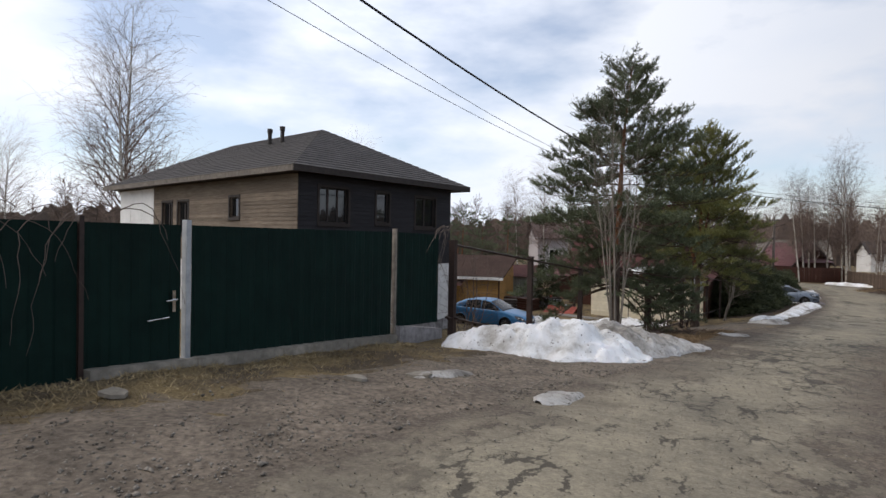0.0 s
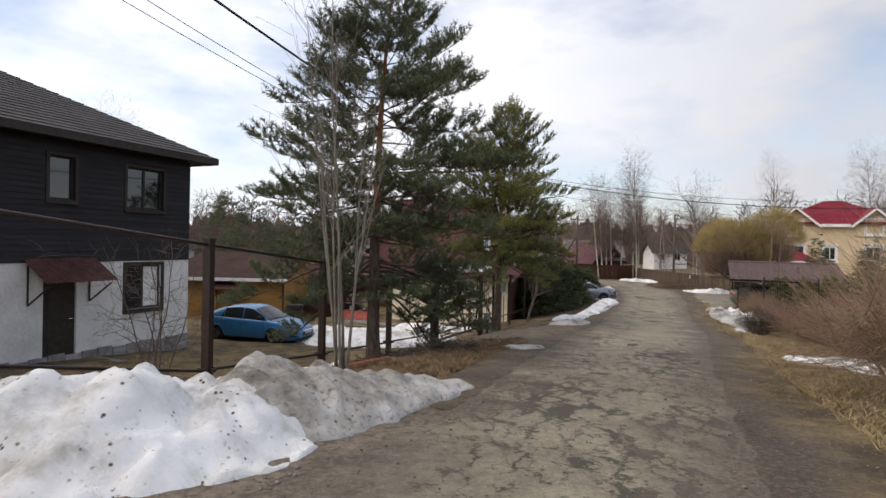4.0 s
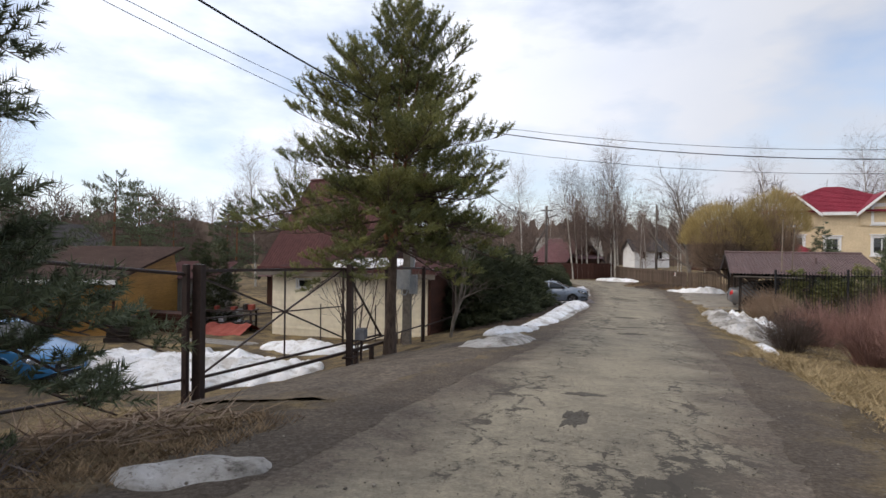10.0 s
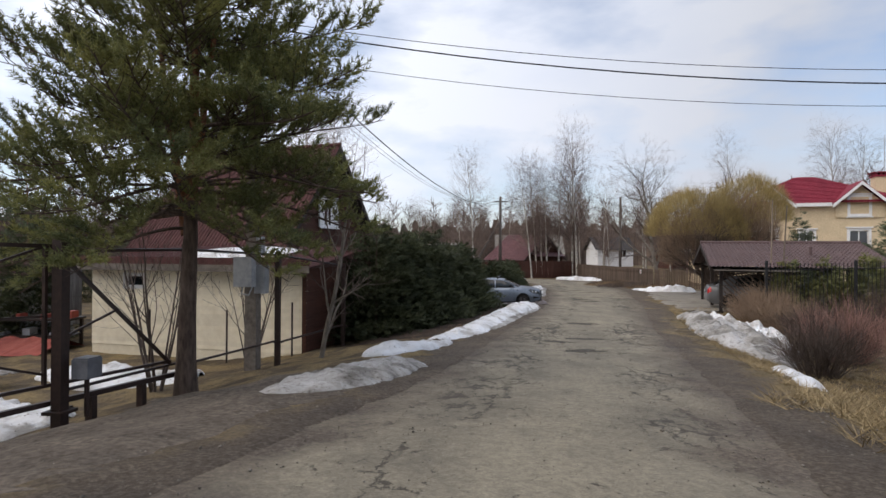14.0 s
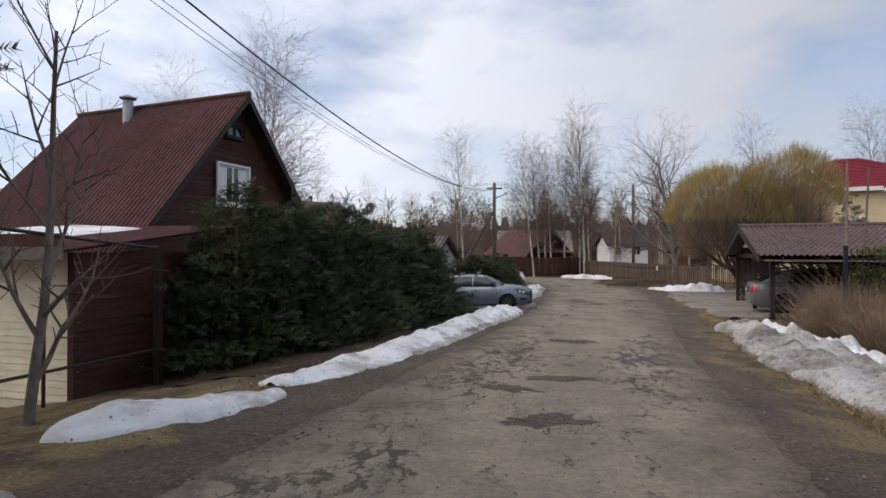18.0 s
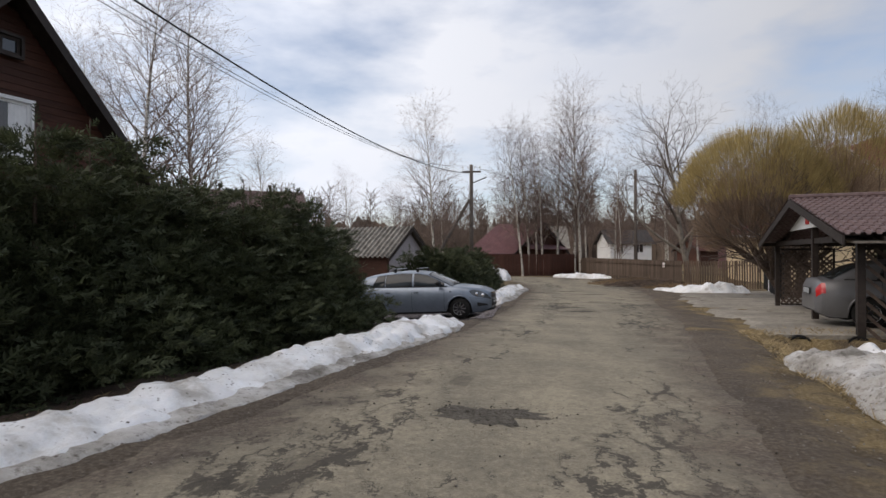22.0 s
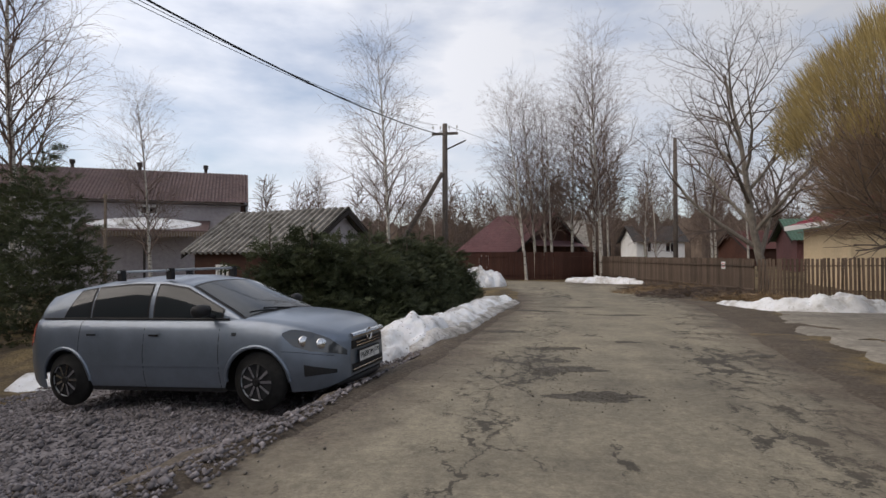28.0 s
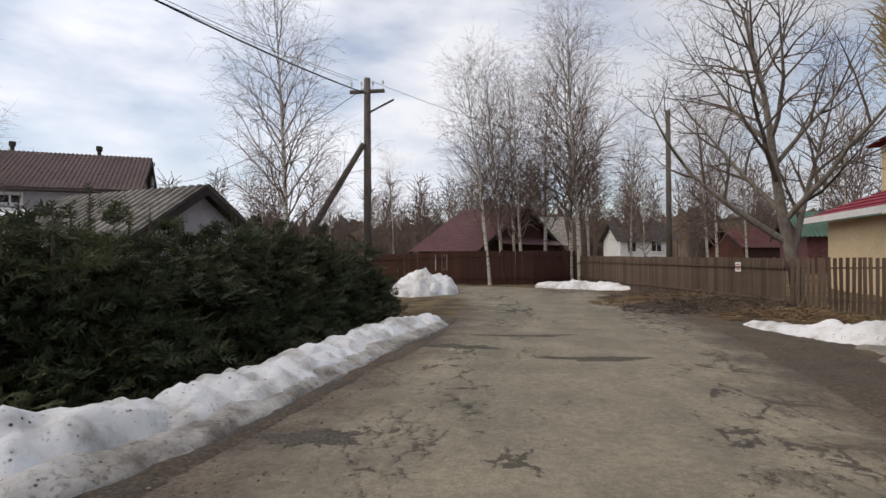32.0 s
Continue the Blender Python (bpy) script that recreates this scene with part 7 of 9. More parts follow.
far_pine = pine(pose(-36, 62, -3.4), 10, [(2.0, 2.6), (4.0, 2.9), (6.5, 2.4), (8.5, 1.3), (10, .3)], .17, 91, "distant dark pine behind the yard", NEEDLE, .75, 4, per_shoot=8, nl=.2, width=.06, shoot_gap=.3)
for x, y, k in ((-40, 66, .9), (-31, 60, .75), (-24, 58.5, .8), (-46, 58, .8), (-34, 74, .9), (-27, 76, .7)):
    c = copy_thing(far_pine, Matrix.Translation((x, y, -3.6)) @ Matrix.Rotation(x, 4, "Z"))
    c.scale = (k, k, k)


# ---- spruce hedges ----
SPRAY_V, SPRAY_F = [], []
for b0, way, ln in (((0, 0, 0), (0, 1, 0), .3), ((0, .05, 0), (.75, .65, .1), .13), ((0, .05, 0), (-.75, .65, -.1), .13), ((0, .12, 0), (.7, .7, -.12), .12), ((0, .12, 0), (-.7, .7, .12), .12),
                    ((0, .19, 0), (.65, .75, .15), .1), ((0, .19, 0), (-.65, .75, -.1), .1)):
    # a shoot: a thin bristly spindle
    b0, way = Vector(b0), Vector(way).normalized()
    side = way.cross(Vector((0, 0, 1))).normalized() * .015
    k = len(SPRAY_V)
    SPRAY_V += [tuple(b0), tuple(b0 + way * ln * .45 + side), tuple(b0 + way * ln), tuple(b0 + way * ln * .45 - side + Vector((0, 0, .01)))]
    SPRAY_F += [(k, k + 1, k + 2), (k, k + 2, k + 3)]
SPRAY_V, SPRAY_F = np.array(SPRAY_V), np.array(SPRAY_F)


def sprays(pos, along, scale, r):
    """Needle sprays at pos, pointing along; arrays in, verts and faces out."""
    n = len(pos)
    y = along / (np.linalg.norm(along, axis=1, keepdims=True) + 1e-9)
    up = np.array([0, 0, 1.0]) + r.normal(0, .8, (n, 3))
    x = np.cross(y, up)
    x /= np.linalg.norm(x, axis=1, keepdims=True) + 1e-9
    z = np.cross(x, y)
    M = np.stack([x, y, z], -1) * scale[:, None, None]
    v = np.einsum("nij,kj->nki", M, SPRAY_V) + pos[:, None, :]
    f = SPRAY_F[None] + (np.arange(n) * len(SPRAY_V))[:, None, None]
    return v.reshape(-1, 3), f.reshape(-1, 3)


def spruce_arrays(x, y, z, H, R, r, density=1.0):
    """Branch sprays of one dense young spruce."""
    nb = int(190 * density * (H / 2.6))
    zz = np.minimum(H * (1 - np.sqrt(r.uniform(0, 1, nb))) * .95 + .04 * H, .99 * H)
    az = r.uniform(0, 2 * np.pi, nb)
    ln = R * (1 - zz / H) ** .55 * r.uniform(.6, 1.12, nb) + .08
    ln = ln * (1 + .3 * np.clip(1 - zz / (.35 * H), 0, 1))
    rise = r.normal(.1, .16, nb)
    P, D, S = [], [], []
    for t in (.34, .52, .66, .78, .88, .97):
        for sgn in (-.6, 0, .6):
            k = r.uniform(size=nb) < (1.0 if sgn == 0 else .85)
            rr = ln * t
            pz = np.maximum(zz + rr * (rise - .2 * t * (1 - zz / H)) + r.normal(0, .04, nb), .03)
            wide = az + sgn * (.2 + .12 * r.normal(size=nb))
            p = np.stack([x + np.cos(wide) * rr, y + np.sin(wide) * rr, z + pz], 1)
            a = az + sgn * 1.3 + r.normal(0, .35, nb)
            d = np.stack([np.cos(a), np.sin(a), r.normal(.28, .35, nb)], 1)
            P.append(p[k])
            D.append(d[k])
            S.append((r.uniform(.5, .95, nb))[k])
    m = 9
    tz = np.linspace(.72, 1.0, m) * H
    P.append(np.stack([np.full(m, x), np.full(m, y), z + tz], 1))
    D.append(np.stack([r.normal(0, .35, m), r.normal(0, .35, m), np.full(m, 1.0)], 1))
    S.append(np.full(m, .55))
    return np.concatenate(P), np.concatenate(D), np.concatenate(S)


def hedge(label, line, spacing, H0, H1, R, seed, density=1.0, rows=(0, .55)):
    r = np.random.default_rng(seed)
    o = thing("spruce_hedge", pose(0, 0, 0), label, "hedge")
    line = np.array(line, float)
    seg = np.hypot(*np.diff(line, axis=0).T)
    cum = np.concatenate([[0], np.cumsum(seg)])
    stems = Mesh()
    for row in rows:
        for s in np.arange(row * spacing, cum[-1], spacing):
            t = s / cum[-1]
            x = np.interp(s, cum, line[:, 0]) - row * 1.1 + r.normal(0, .08)
            y = np.interp(s, cum, line[:, 1]) + r.normal(0, .08)
            H = (H0 + (H1 - H0) * t) * r.uniform(.88, 1.1)
            z = h(x, y)
            a = spruce_arrays(x, y, z, H, R * r.uniform(.9, 1.1), r, density * (1 if row == 0 else .55))
            v, f = sprays(*a, r)
            tree = part("spruce", array_mesh("spruce", v, f, SPRUCE), None, o)
            st = Mesh()
            st.tube([(x, y, z - .1), (x, y, z + H * .5), (x, y, z + H * 1.03)], [.05, .03, .006], 6, False)
            part("stem", st, PINE_BARK, tree)
    return o


hedge("dense dark green spruce hedge beside the lane", [(-.72, 36.7), (-.1, 38.8), (.85, 43.6), (1.2, 46.05)], .72, 3.3, 2.85, 1.45, 5)
hedge("dense dark green spruce hedge past the parked car", [(1.5, 55.0), (2.4, 55.0), (2.85, 56.2), (3.0, 60.5), (3.35, 65.3)], .7, 2.05, 2.1, 1.05, 6, .9)
for x, y, H, R in ((-12.0, 36.6, 4.3, 1.0), (-23.7, 53.1, 4.4, 1.3), (-4.7, 55.5, 4.6, 1.7), (-6.8, 57.0, 4.0, 1.5), (22.5, 58, 3.4, 1.2), (23.8, 61, 3.6, .9), (26.5, 60, 3.2, 1.3)):
    r = np.random.default_rng(int(H * 100))
    v, f = sprays(*spruce_arrays(x, y, h(x, y), H, R, r, .75), r)
    tagged(new("spruce_tree", array_mesh("spruce_tree", v, f, SPRUCE if x < 0 else NEEDLE)), "small dense evergreen tree" if x > 0 else "small dark conifer standing in the yard", "tree")


# ---- willow and shrubs ----
def willow():
    """Two joined domes of fine withes over dark bare limbs."""
    rnd = random.Random(9)
    x0, y0 = 16.6, 58.2
    z0 = h(x0, y0) - .1
    o = thing("willow_tree", pose(x0, y0, z0), "broad two-domed willow with dense ochre-yellow withes", "tree")
    lobes = [((-1.75, -.3, 3.5), (3.0, 3.0, 3.35), 15000), ((1.65, .3, 4.4), (2.55, 2.8, 3.4), 11000)]
    limbs, inner = Mesh(), Mesh()
    spec = [level(2.0, steps=4, bend=.07, rise=.02, tip=.7), level(3.4, 6, .4, 40, 6, .1, .05, .3, .62), level(1.9, 10, .25, 42, 5, .1, .03, .3, .55), level(.9, 7, .2, 38, 3, .12, .04, .4, .6)]
    for (cx, cy, cz), (rx, ry, rz), _ in lobes:
        for k in range(3):
            br = []
            a = rnd.random() * 6.28
            start = (.35 * math.copysign(1, cx) + rnd.uniform(-.25, .25), rnd.uniform(-.4, .4), 0)
            grow(rnd, start, (cx * .42 - start[0] * .3 + .5 * math.cos(a), cy + .5 * math.sin(a), 1.9), 2.6, .17, 0, spec, br)
            for pts, radii, lv in br:
                ins = [p for p in pts if ((p.x - cx) / rx) ** 2 + ((p.y - cy) / ry) ** 2 + max(0, (p.z - cz) / rz) ** 2 < .98]
                if len(ins) >= 2:
                    (limbs if lv < 2 else inner).tube(ins, radii[:len(ins)], 6 if lv < 2 else 3, False)
    part("branchwork", limbs, PINE_BARK, o, smooth=True)
    r = np.random.default_rng(4)
    V, F, off = [], [], 0
    tri = np.array([[0, 1, 3], [0, 3, 2], [2, 3, 4]])

    def chains(a, b, c, w):
        nonlocal off
        n = len(a)
        side = np.cross(c - a, r.normal(size=(n, 3)))
        side /= np.linalg.norm(side, axis=1, keepdims=True) + 1e-9
        V.append(np.stack([a - side * w, a + side * w, b - side * w * .7, b + side * w * .7, c], 1).reshape(-1, 3))
        F.append((tri[None] + (np.arange(n) * 5)[:, None, None]).reshape(-1, 3) + off)
        off += n * 5

    for c, rad, n in lobes:
        c, rad = np.array(c), np.array(rad)
        az = r.uniform(0, 2 * np.pi, n)
        el = np.arcsin(np.clip(r.uniform(.12, 1, n) - .45 * np.clip(-np.cos(az) * np.sign(-c[0]) * -1, 0, 1) * r.uniform(0, 1, n), -.3, 1))
        dirs = np.stack([np.cos(az) * np.cos(el), np.sin(az) * np.cos(el), np.sin(el)], 1)
        lump = 1 + .05 * np.sin(az * 5 + c[0]) * np.cos(el * 4) + .04 * np.sin(az * 11 + el * 7) + r.normal(0, .012, n)
        depth = .78 + .19 * r.uniform(0, 1, n) ** .5
        base = c + dirs * rad * (depth * lump)[:, None]
        d1 = dirs * np.array([.55, .55, .3]) + np.array([0, 0, .75]) + r.normal(0, .16, (n, 3))
        d1 /= np.linalg.norm(d1, axis=1, keepdims=True)
        droop = np.clip(.55 - np.sin(el), 0, 1)[:, None]
        L = r.uniform(.35, .75, n)[:, None]
        p1 = base + d1 * L * .5
        p2 = p1 + (d1 * (.5 - .45 * droop) + dirs * .12 + np.array([0, 0, -1.0]) * droop * .75) * L * .7
        chains(base, p1, p2, .0065)
    tagged(part("withe_growth", array_mesh("withe_growth", np.concatenate(V), np.concatenate(F), WILLOW_TWIG), None, o), kind="stuff")
    V, F, off = [], [], 0
    for c, rad, n in lobes:
        n //= 3
        c, rad = np.array(c), np.array(rad)
        az, el = r.uniform(0, 2 * np.pi, n), np.arcsin(r.uniform(-.35, 1, n))
        dirs = np.stack([np.cos(az) * np.cos(el), np.sin(az) * np.cos(el), np.sin(el)], 1)
        t0 = r.uniform(.3, .6, n)[:, None]
        a = c + np.array([0, 0, -.9]) + dirs * rad * t0
        e = c + dirs * rad * r.uniform(.72, .92, n)[:, None]
        chains(a, (a + e) / 2 + r.normal(0, .1, (n, 3)) + np.array([0, 0, -.1]), e, .007)
    tagged(part("twig_growth", array_mesh("twig_growth", np.concatenate(V), np.concatenate(F), TAN_TWIG), None, o), kind="stuff")
    tagged(part("branchlet_growth", inner, TWIG, o), kind="stuff")


willow()


def shrub(x, y, H, R, n, mat, label, seed, droop=0.0, twig_w=.012):
    """A thicket of bare stems fanning from the base, with side twigs."""
    r = np.random.default_rng(seed)
    az = r.uniform(0, 2 * np.pi, n)
    rr = np.sqrt(r.uniform(0, 1, n))
    base = np.stack([x + np.cos(az) * rr * R * .45, y + np.sin(az) * rr * R * .45, np.zeros(n)], 1)
    base[:, 2] = land(base[:, 0], base[:, 1])
    hh = H * r.uniform(.6, 1.05, n) * (1 - .35 * rr)
    topp = base + np.stack([np.cos(az) * rr * R * .7, np.sin(az) * rr * R * .7, hh], 1) + r.normal(0, .08, (n, 3))
    topp[:, 2] -= droop * H * rr
    mid = base * .5 + topp * .5 + np.stack([r.normal(0, .06, n), r.normal(0, .06, n), .12 * hh + droop * H * .5 * rr], 1)
    chains = [(base, mid, topp, np.full(n, twig_w))]
    for t in np.linspace(.3, .95, 9):
        q = base * (1 - t) ** 2 + 2 * mid * t * (1 - t) * 1.0 + topp * t ** 2
        d = (topp - base)
        d /= np.linalg.norm(d, axis=1, keepdims=True)
        dd = d + r.normal(0, .55, (n, 3)) + np.array([0, 0, .25 - droop])
        L = H * .22 * r.uniform(.5, 1.2, n)[:, None]
        chains.append((q, q + dd * L * .5, q + dd * L + r.normal(0, .03, (n, 3)), np.full(n, twig_w * .55)))
    V, F, off = [], [], 0
    for a, b, c, w in chains:
        side = np.cross(c - a, r.normal(size=a.shape))
        side /= np.linalg.norm(side, axis=1, keepdims=True) + 1e-9
        side2 = np.cross(c - a, side)
        side2 /= np.linalg.norm(side2, axis=1, keepdims=True) + 1e-9
        for s in (side, side2):
            ww = (w / 2)[:, None]
            b2 = b
            v = np.stack([a - s * ww, a + s * ww, b2 - s * ww * .7, b2 + s * ww * .7, c], 1).reshape(-1, 3)
            k = (np.arange(len(a)) * 5)[:, None, None]
            F.append((np.array([[0, 1, 3], [0, 3, 2], [2, 3, 4]])[None] + k).reshape(-1, 3) + off)
            V.append(v)
            off += len(v)
    return tagged(new("shrub", array_mesh("shrub", np.concatenate(V), np.concatenate(F), mat)), label, "shrub")


SHRUBS = [(5.35, 13.5, 2.7, 1.9, 800, TAN_TWIG, .42), (7.6, 16.4, 2.6, 1.9, 480, TAN_TWIG, .3), (9.7, 20.8, 1.5, 1.5, 330, TAN_TWIG, .12), (9.7, 24.4, 1.35, 1.35, 420, RED_TWIG, .12), (10.0, 27.2, 1.35, 1.3, 420, RED_TWIG, .1),
          (9.9, 29.8, 1.2, 1.0, 380, RED_TWIG, .1), (8.9, 32.1, .95, .75, 260, TWIG, .08), (11.6, 31.6, 1.4, 1.4, 300, RED_TWIG, .1), (10.6, 34.2, 1.1, .9, 300, RED_TWIG, .08), (11.4, 36.6, 1.1, 1.0, 280, TWIG, .1), (11.8, 39.4, 1.1, 1.0, 330, TAN_TWIG, .1), (11.75, 41.5, 1.2, .85, 380, TAN_TWIG, .1), (12.6, 42.7, 1.2, .85, 340, TAN_TWIG, .1),
          (13.6, 27.0, 1.7, 2.0, 300, RED_TWIG, .1), (14.6, 36, 1.6, 1.7, 240, RED_TWIG, .1), (12.8, 22.5, 1.7, 1.9, 260, RED_TWIG, .1), (15.6, 40.5, 1.4, 1.3, 220, TWIG, .05)]
for i, (x, y, H, R, n, mat, dr) in enumerate(SHRUBS):
    kind_label = {TAN_TWIG.name: "dense leafless shrub of dry tan arching stems", RED_TWIG.name: "leafless dogwood thicket with crimson twigs", TWIG.name: "leafless brown shrub on dead grass", WILLOW_TWIG.name: "low shrub with yellow-green twigs"}[mat.name]
    shrub(x, y, H * (1.3 if y > 20 else 1.1), R, int(n * .85), mat, kind_label, 100 + i, dr)


# ---- far woods ----
def woods():
    """Bare trees too many to count, and a bank of darker woods behind them."""
    spec = [level(12, steps=5, bend=.03, rise=.02, tip=.1), level(3.2, 26, .25, 38, 3, .08, .05, .15, .45, lambda t: 1.15 - .8 * t), level(1.3, 7, .2, 42, 2, .1, .02, .4, .6)]
    kinds = []
    for s in (201, 202, 203, 204):
        me = Mesh()
        for pts, radii, k in make_tree("far", s, spec, 12, .1):
            me.tube(pts, [max(r_, .034) for r_ in radii], 3, False)
        F4 = np.array(me.f)
        kinds.append((np.array(me.v), F4))
    r = np.random.default_rng(77)
    V, F, off = [], [], 0
    spots = []
    for i in range(430):
        a = radians(r.uniform(-62, 75))
        d = r.uniform(88, 160)
        spots.append((5 - math.sin(a) * d, 20 + math.cos(a) * d, r.uniform(.65, 1.15)))
    for x, y, k in spots:
        v, f = kinds[r.integers(4)]
        t = r.uniform(0, 6.28)
        c, s = math.cos(t), math.sin(t)
        q = np.stack([v[:, 0] * c - v[:, 1] * s, v[:, 0] * s + v[:, 1] * c, v[:, 2]], 1) * k + np.array([x, y, float(ground_height(x, y)) - .3])
        V.append(q)
        F.append(f + off)
        off += len(v)
    tagged(new("woods", array_mesh("woods", np.concatenate(V), np.concatenate(F), FAR_TWIG)), "distant bare birch and alder woods", "trees", kind="stuff")
    me = Mesh()
    n = 900
    for ring, (dist, hh) in enumerate(((185, 15.0), (215, 20.0))):
        v = []
        for i in range(n + 1):
            a = radians(-85 + 190 * i / n)
            d = dist + 5 * math.sin(i * .31)
            x, y = 5 - math.sin(a) * d, 20 + math.cos(a) * d
            z = float(ground_height(x, y))
            top = hh * (.75 + .28 * noise.noise((i * .06, ring * 5, 1)) + .2 * noise.noise((i * .33, ring, 3)) + .16 * noise.noise((i * 1.7, ring, 7)))
            v += [(x, y, z - 2), (x, y, z + top)]
        me.add(v, [(2 * i, 2 * i + 2, 2 * i + 3, 2 * i + 1) for i in range(n)])
    tagged(new("backdrop", me.data("backdrop", HAZE_WOODS)), "hazy brown line of woods on the horizon", "woods", kind="structure")


woods()


# ---- poles and wires ----
def wooden_pole():
    x, y = 2.34, 69.4
    z = h(x, y)
    o = thing("utility_pole", pose(x, y, z - .1), "tarred wooden utility pole with a slanting prop", "pole")
    me = Mesh()
    me.tube([(0, 0, 0), (0, 0, 7.85)], [.15, .11], 10)
    part("shaft", me, POLE_WOOD, o, smooth=True)
    st = Mesh()
    st.tube([(-3.2, -1.2, 0), (-.1, -.1, 5.6)], [.14, .1], 8)
    part("prop", st, POLE_WOOD, o)
    ca = Mesh()
    ca.box(-.6, -.06, 7.35, .6, .06, 7.45)
    arm = part("crossarm", ca, POLE_WOOD, o)
    cb = Mesh()
    cb.tube([(-.1, 0, 6.6), (1.0, -.3, 7.0)], .035, 5)
    part("bracket", cb, DARK_TRIM, o)
    for dx in (-.55, -.2, .2, .55):
        i = Mesh()
        i.tube([(dx, 0, 7.45), (dx, 0, 7.62), (dx, 0, 7.66), (dx, 0, 7.75)], [.012, .012, .045, .035], 7)
        part("insulator", i, WHITE, arm)
    p2 = thing("utility_pole", pose(14.35, 79.0, h(14.35, 79.0) - .1), "weathered timber pole behind the board fence", "pole")
    me = Mesh()
    me.tube([(0, 0, 0), (0, 0, 8.6)], [.15, .11], 8)
    part("shaft", me, POLE_WOOD, p2, smooth=True)


wooden_pole()


def wire(a, b, sag, r, label):
    me = Mesh()
    a, b = Vector(a), Vector(b)
    pts = [a.lerp(b, i / 28) + Vector((0, 0, -4 * sag * (i / 28) * (1 - i / 28))) for i in range(29)]
    me.tube(pts, r, 5)
    tagged(part("overhead_wire", me, BLACK), label, "wire")


HUB = (-2.05, 31.35, 4.35)
wire((-2.45, 31.35, 4.85), (2.34, 69.3, 4.1), 1.5, .02, "thick black overhead cable to the wooden pole")
wire((-2.1, 31.35, 4.2), (2.0, 69.4, 4.6), 1.55, .007, "thin overhead wire to the wooden pole")
wire((-2.2, 31.35, 4.1), (1.8, 69.4, 4.6), 1.5, .007, "thin overhead wire to the wooden pole")
wire((-6.2, -9.0, 7.2), HUB, 1.55, .018, "thick black overhead cable along the fence")
wire((-7.93, -9.0, 7.52), (-2.76, 32.0, 3.99), 1.53, .006, "thin overhead wire along the fence")
wire((-7.48, -9.0, 8.38), (-2.9, 32.0, 4.5), 2.1, .006, "thin overhead wire along the fence")
wire(HUB, (27, 32.6, 4.6), 1.5, .014, "black overhead cable across the lane")
wire((-2.0, 31.4, 4.5), (27, 32.6, 4.9), 1.45, .007, "thin overhead wire across the lane")
wire((-2.0, 31.4, 3.8), (27, 32.6, 4.5), 1.55, .006, "thin overhead wire across the lane")
wire((2.34, 69.4, 4.4), (-13, 79, 2.5), .8, .01, "thin wire from the pole to the grey house")
wire((2.6, 69.4, 4.5), (14.35, 79.0, 3.2), .5, .008, "thin wire between the two timber poles")


# ---- cars ----
def profile(pts, x):
    xs, zs = zip(*pts)
    return float(np.interp(x, xs, zs))


def text_mesh(body, size, material, parent, m, name="plate_text"):
    cu = bpy.data.curves.new(name, "FONT")
    cu.body, cu.size, cu.align_x, cu.align_y, cu.extrude = body, size, "CENTER", "CENTER", 0.0015
    tmp = bpy.data.objects.new(name, cu)
    me = bpy.data.meshes.new_from_object(tmp)
    bpy.data.objects.remove(tmp)
    me.materials.append(material)
    ob = new(name, me)
    ob.parent, ob.matrix_basis = parent, m
    return ob


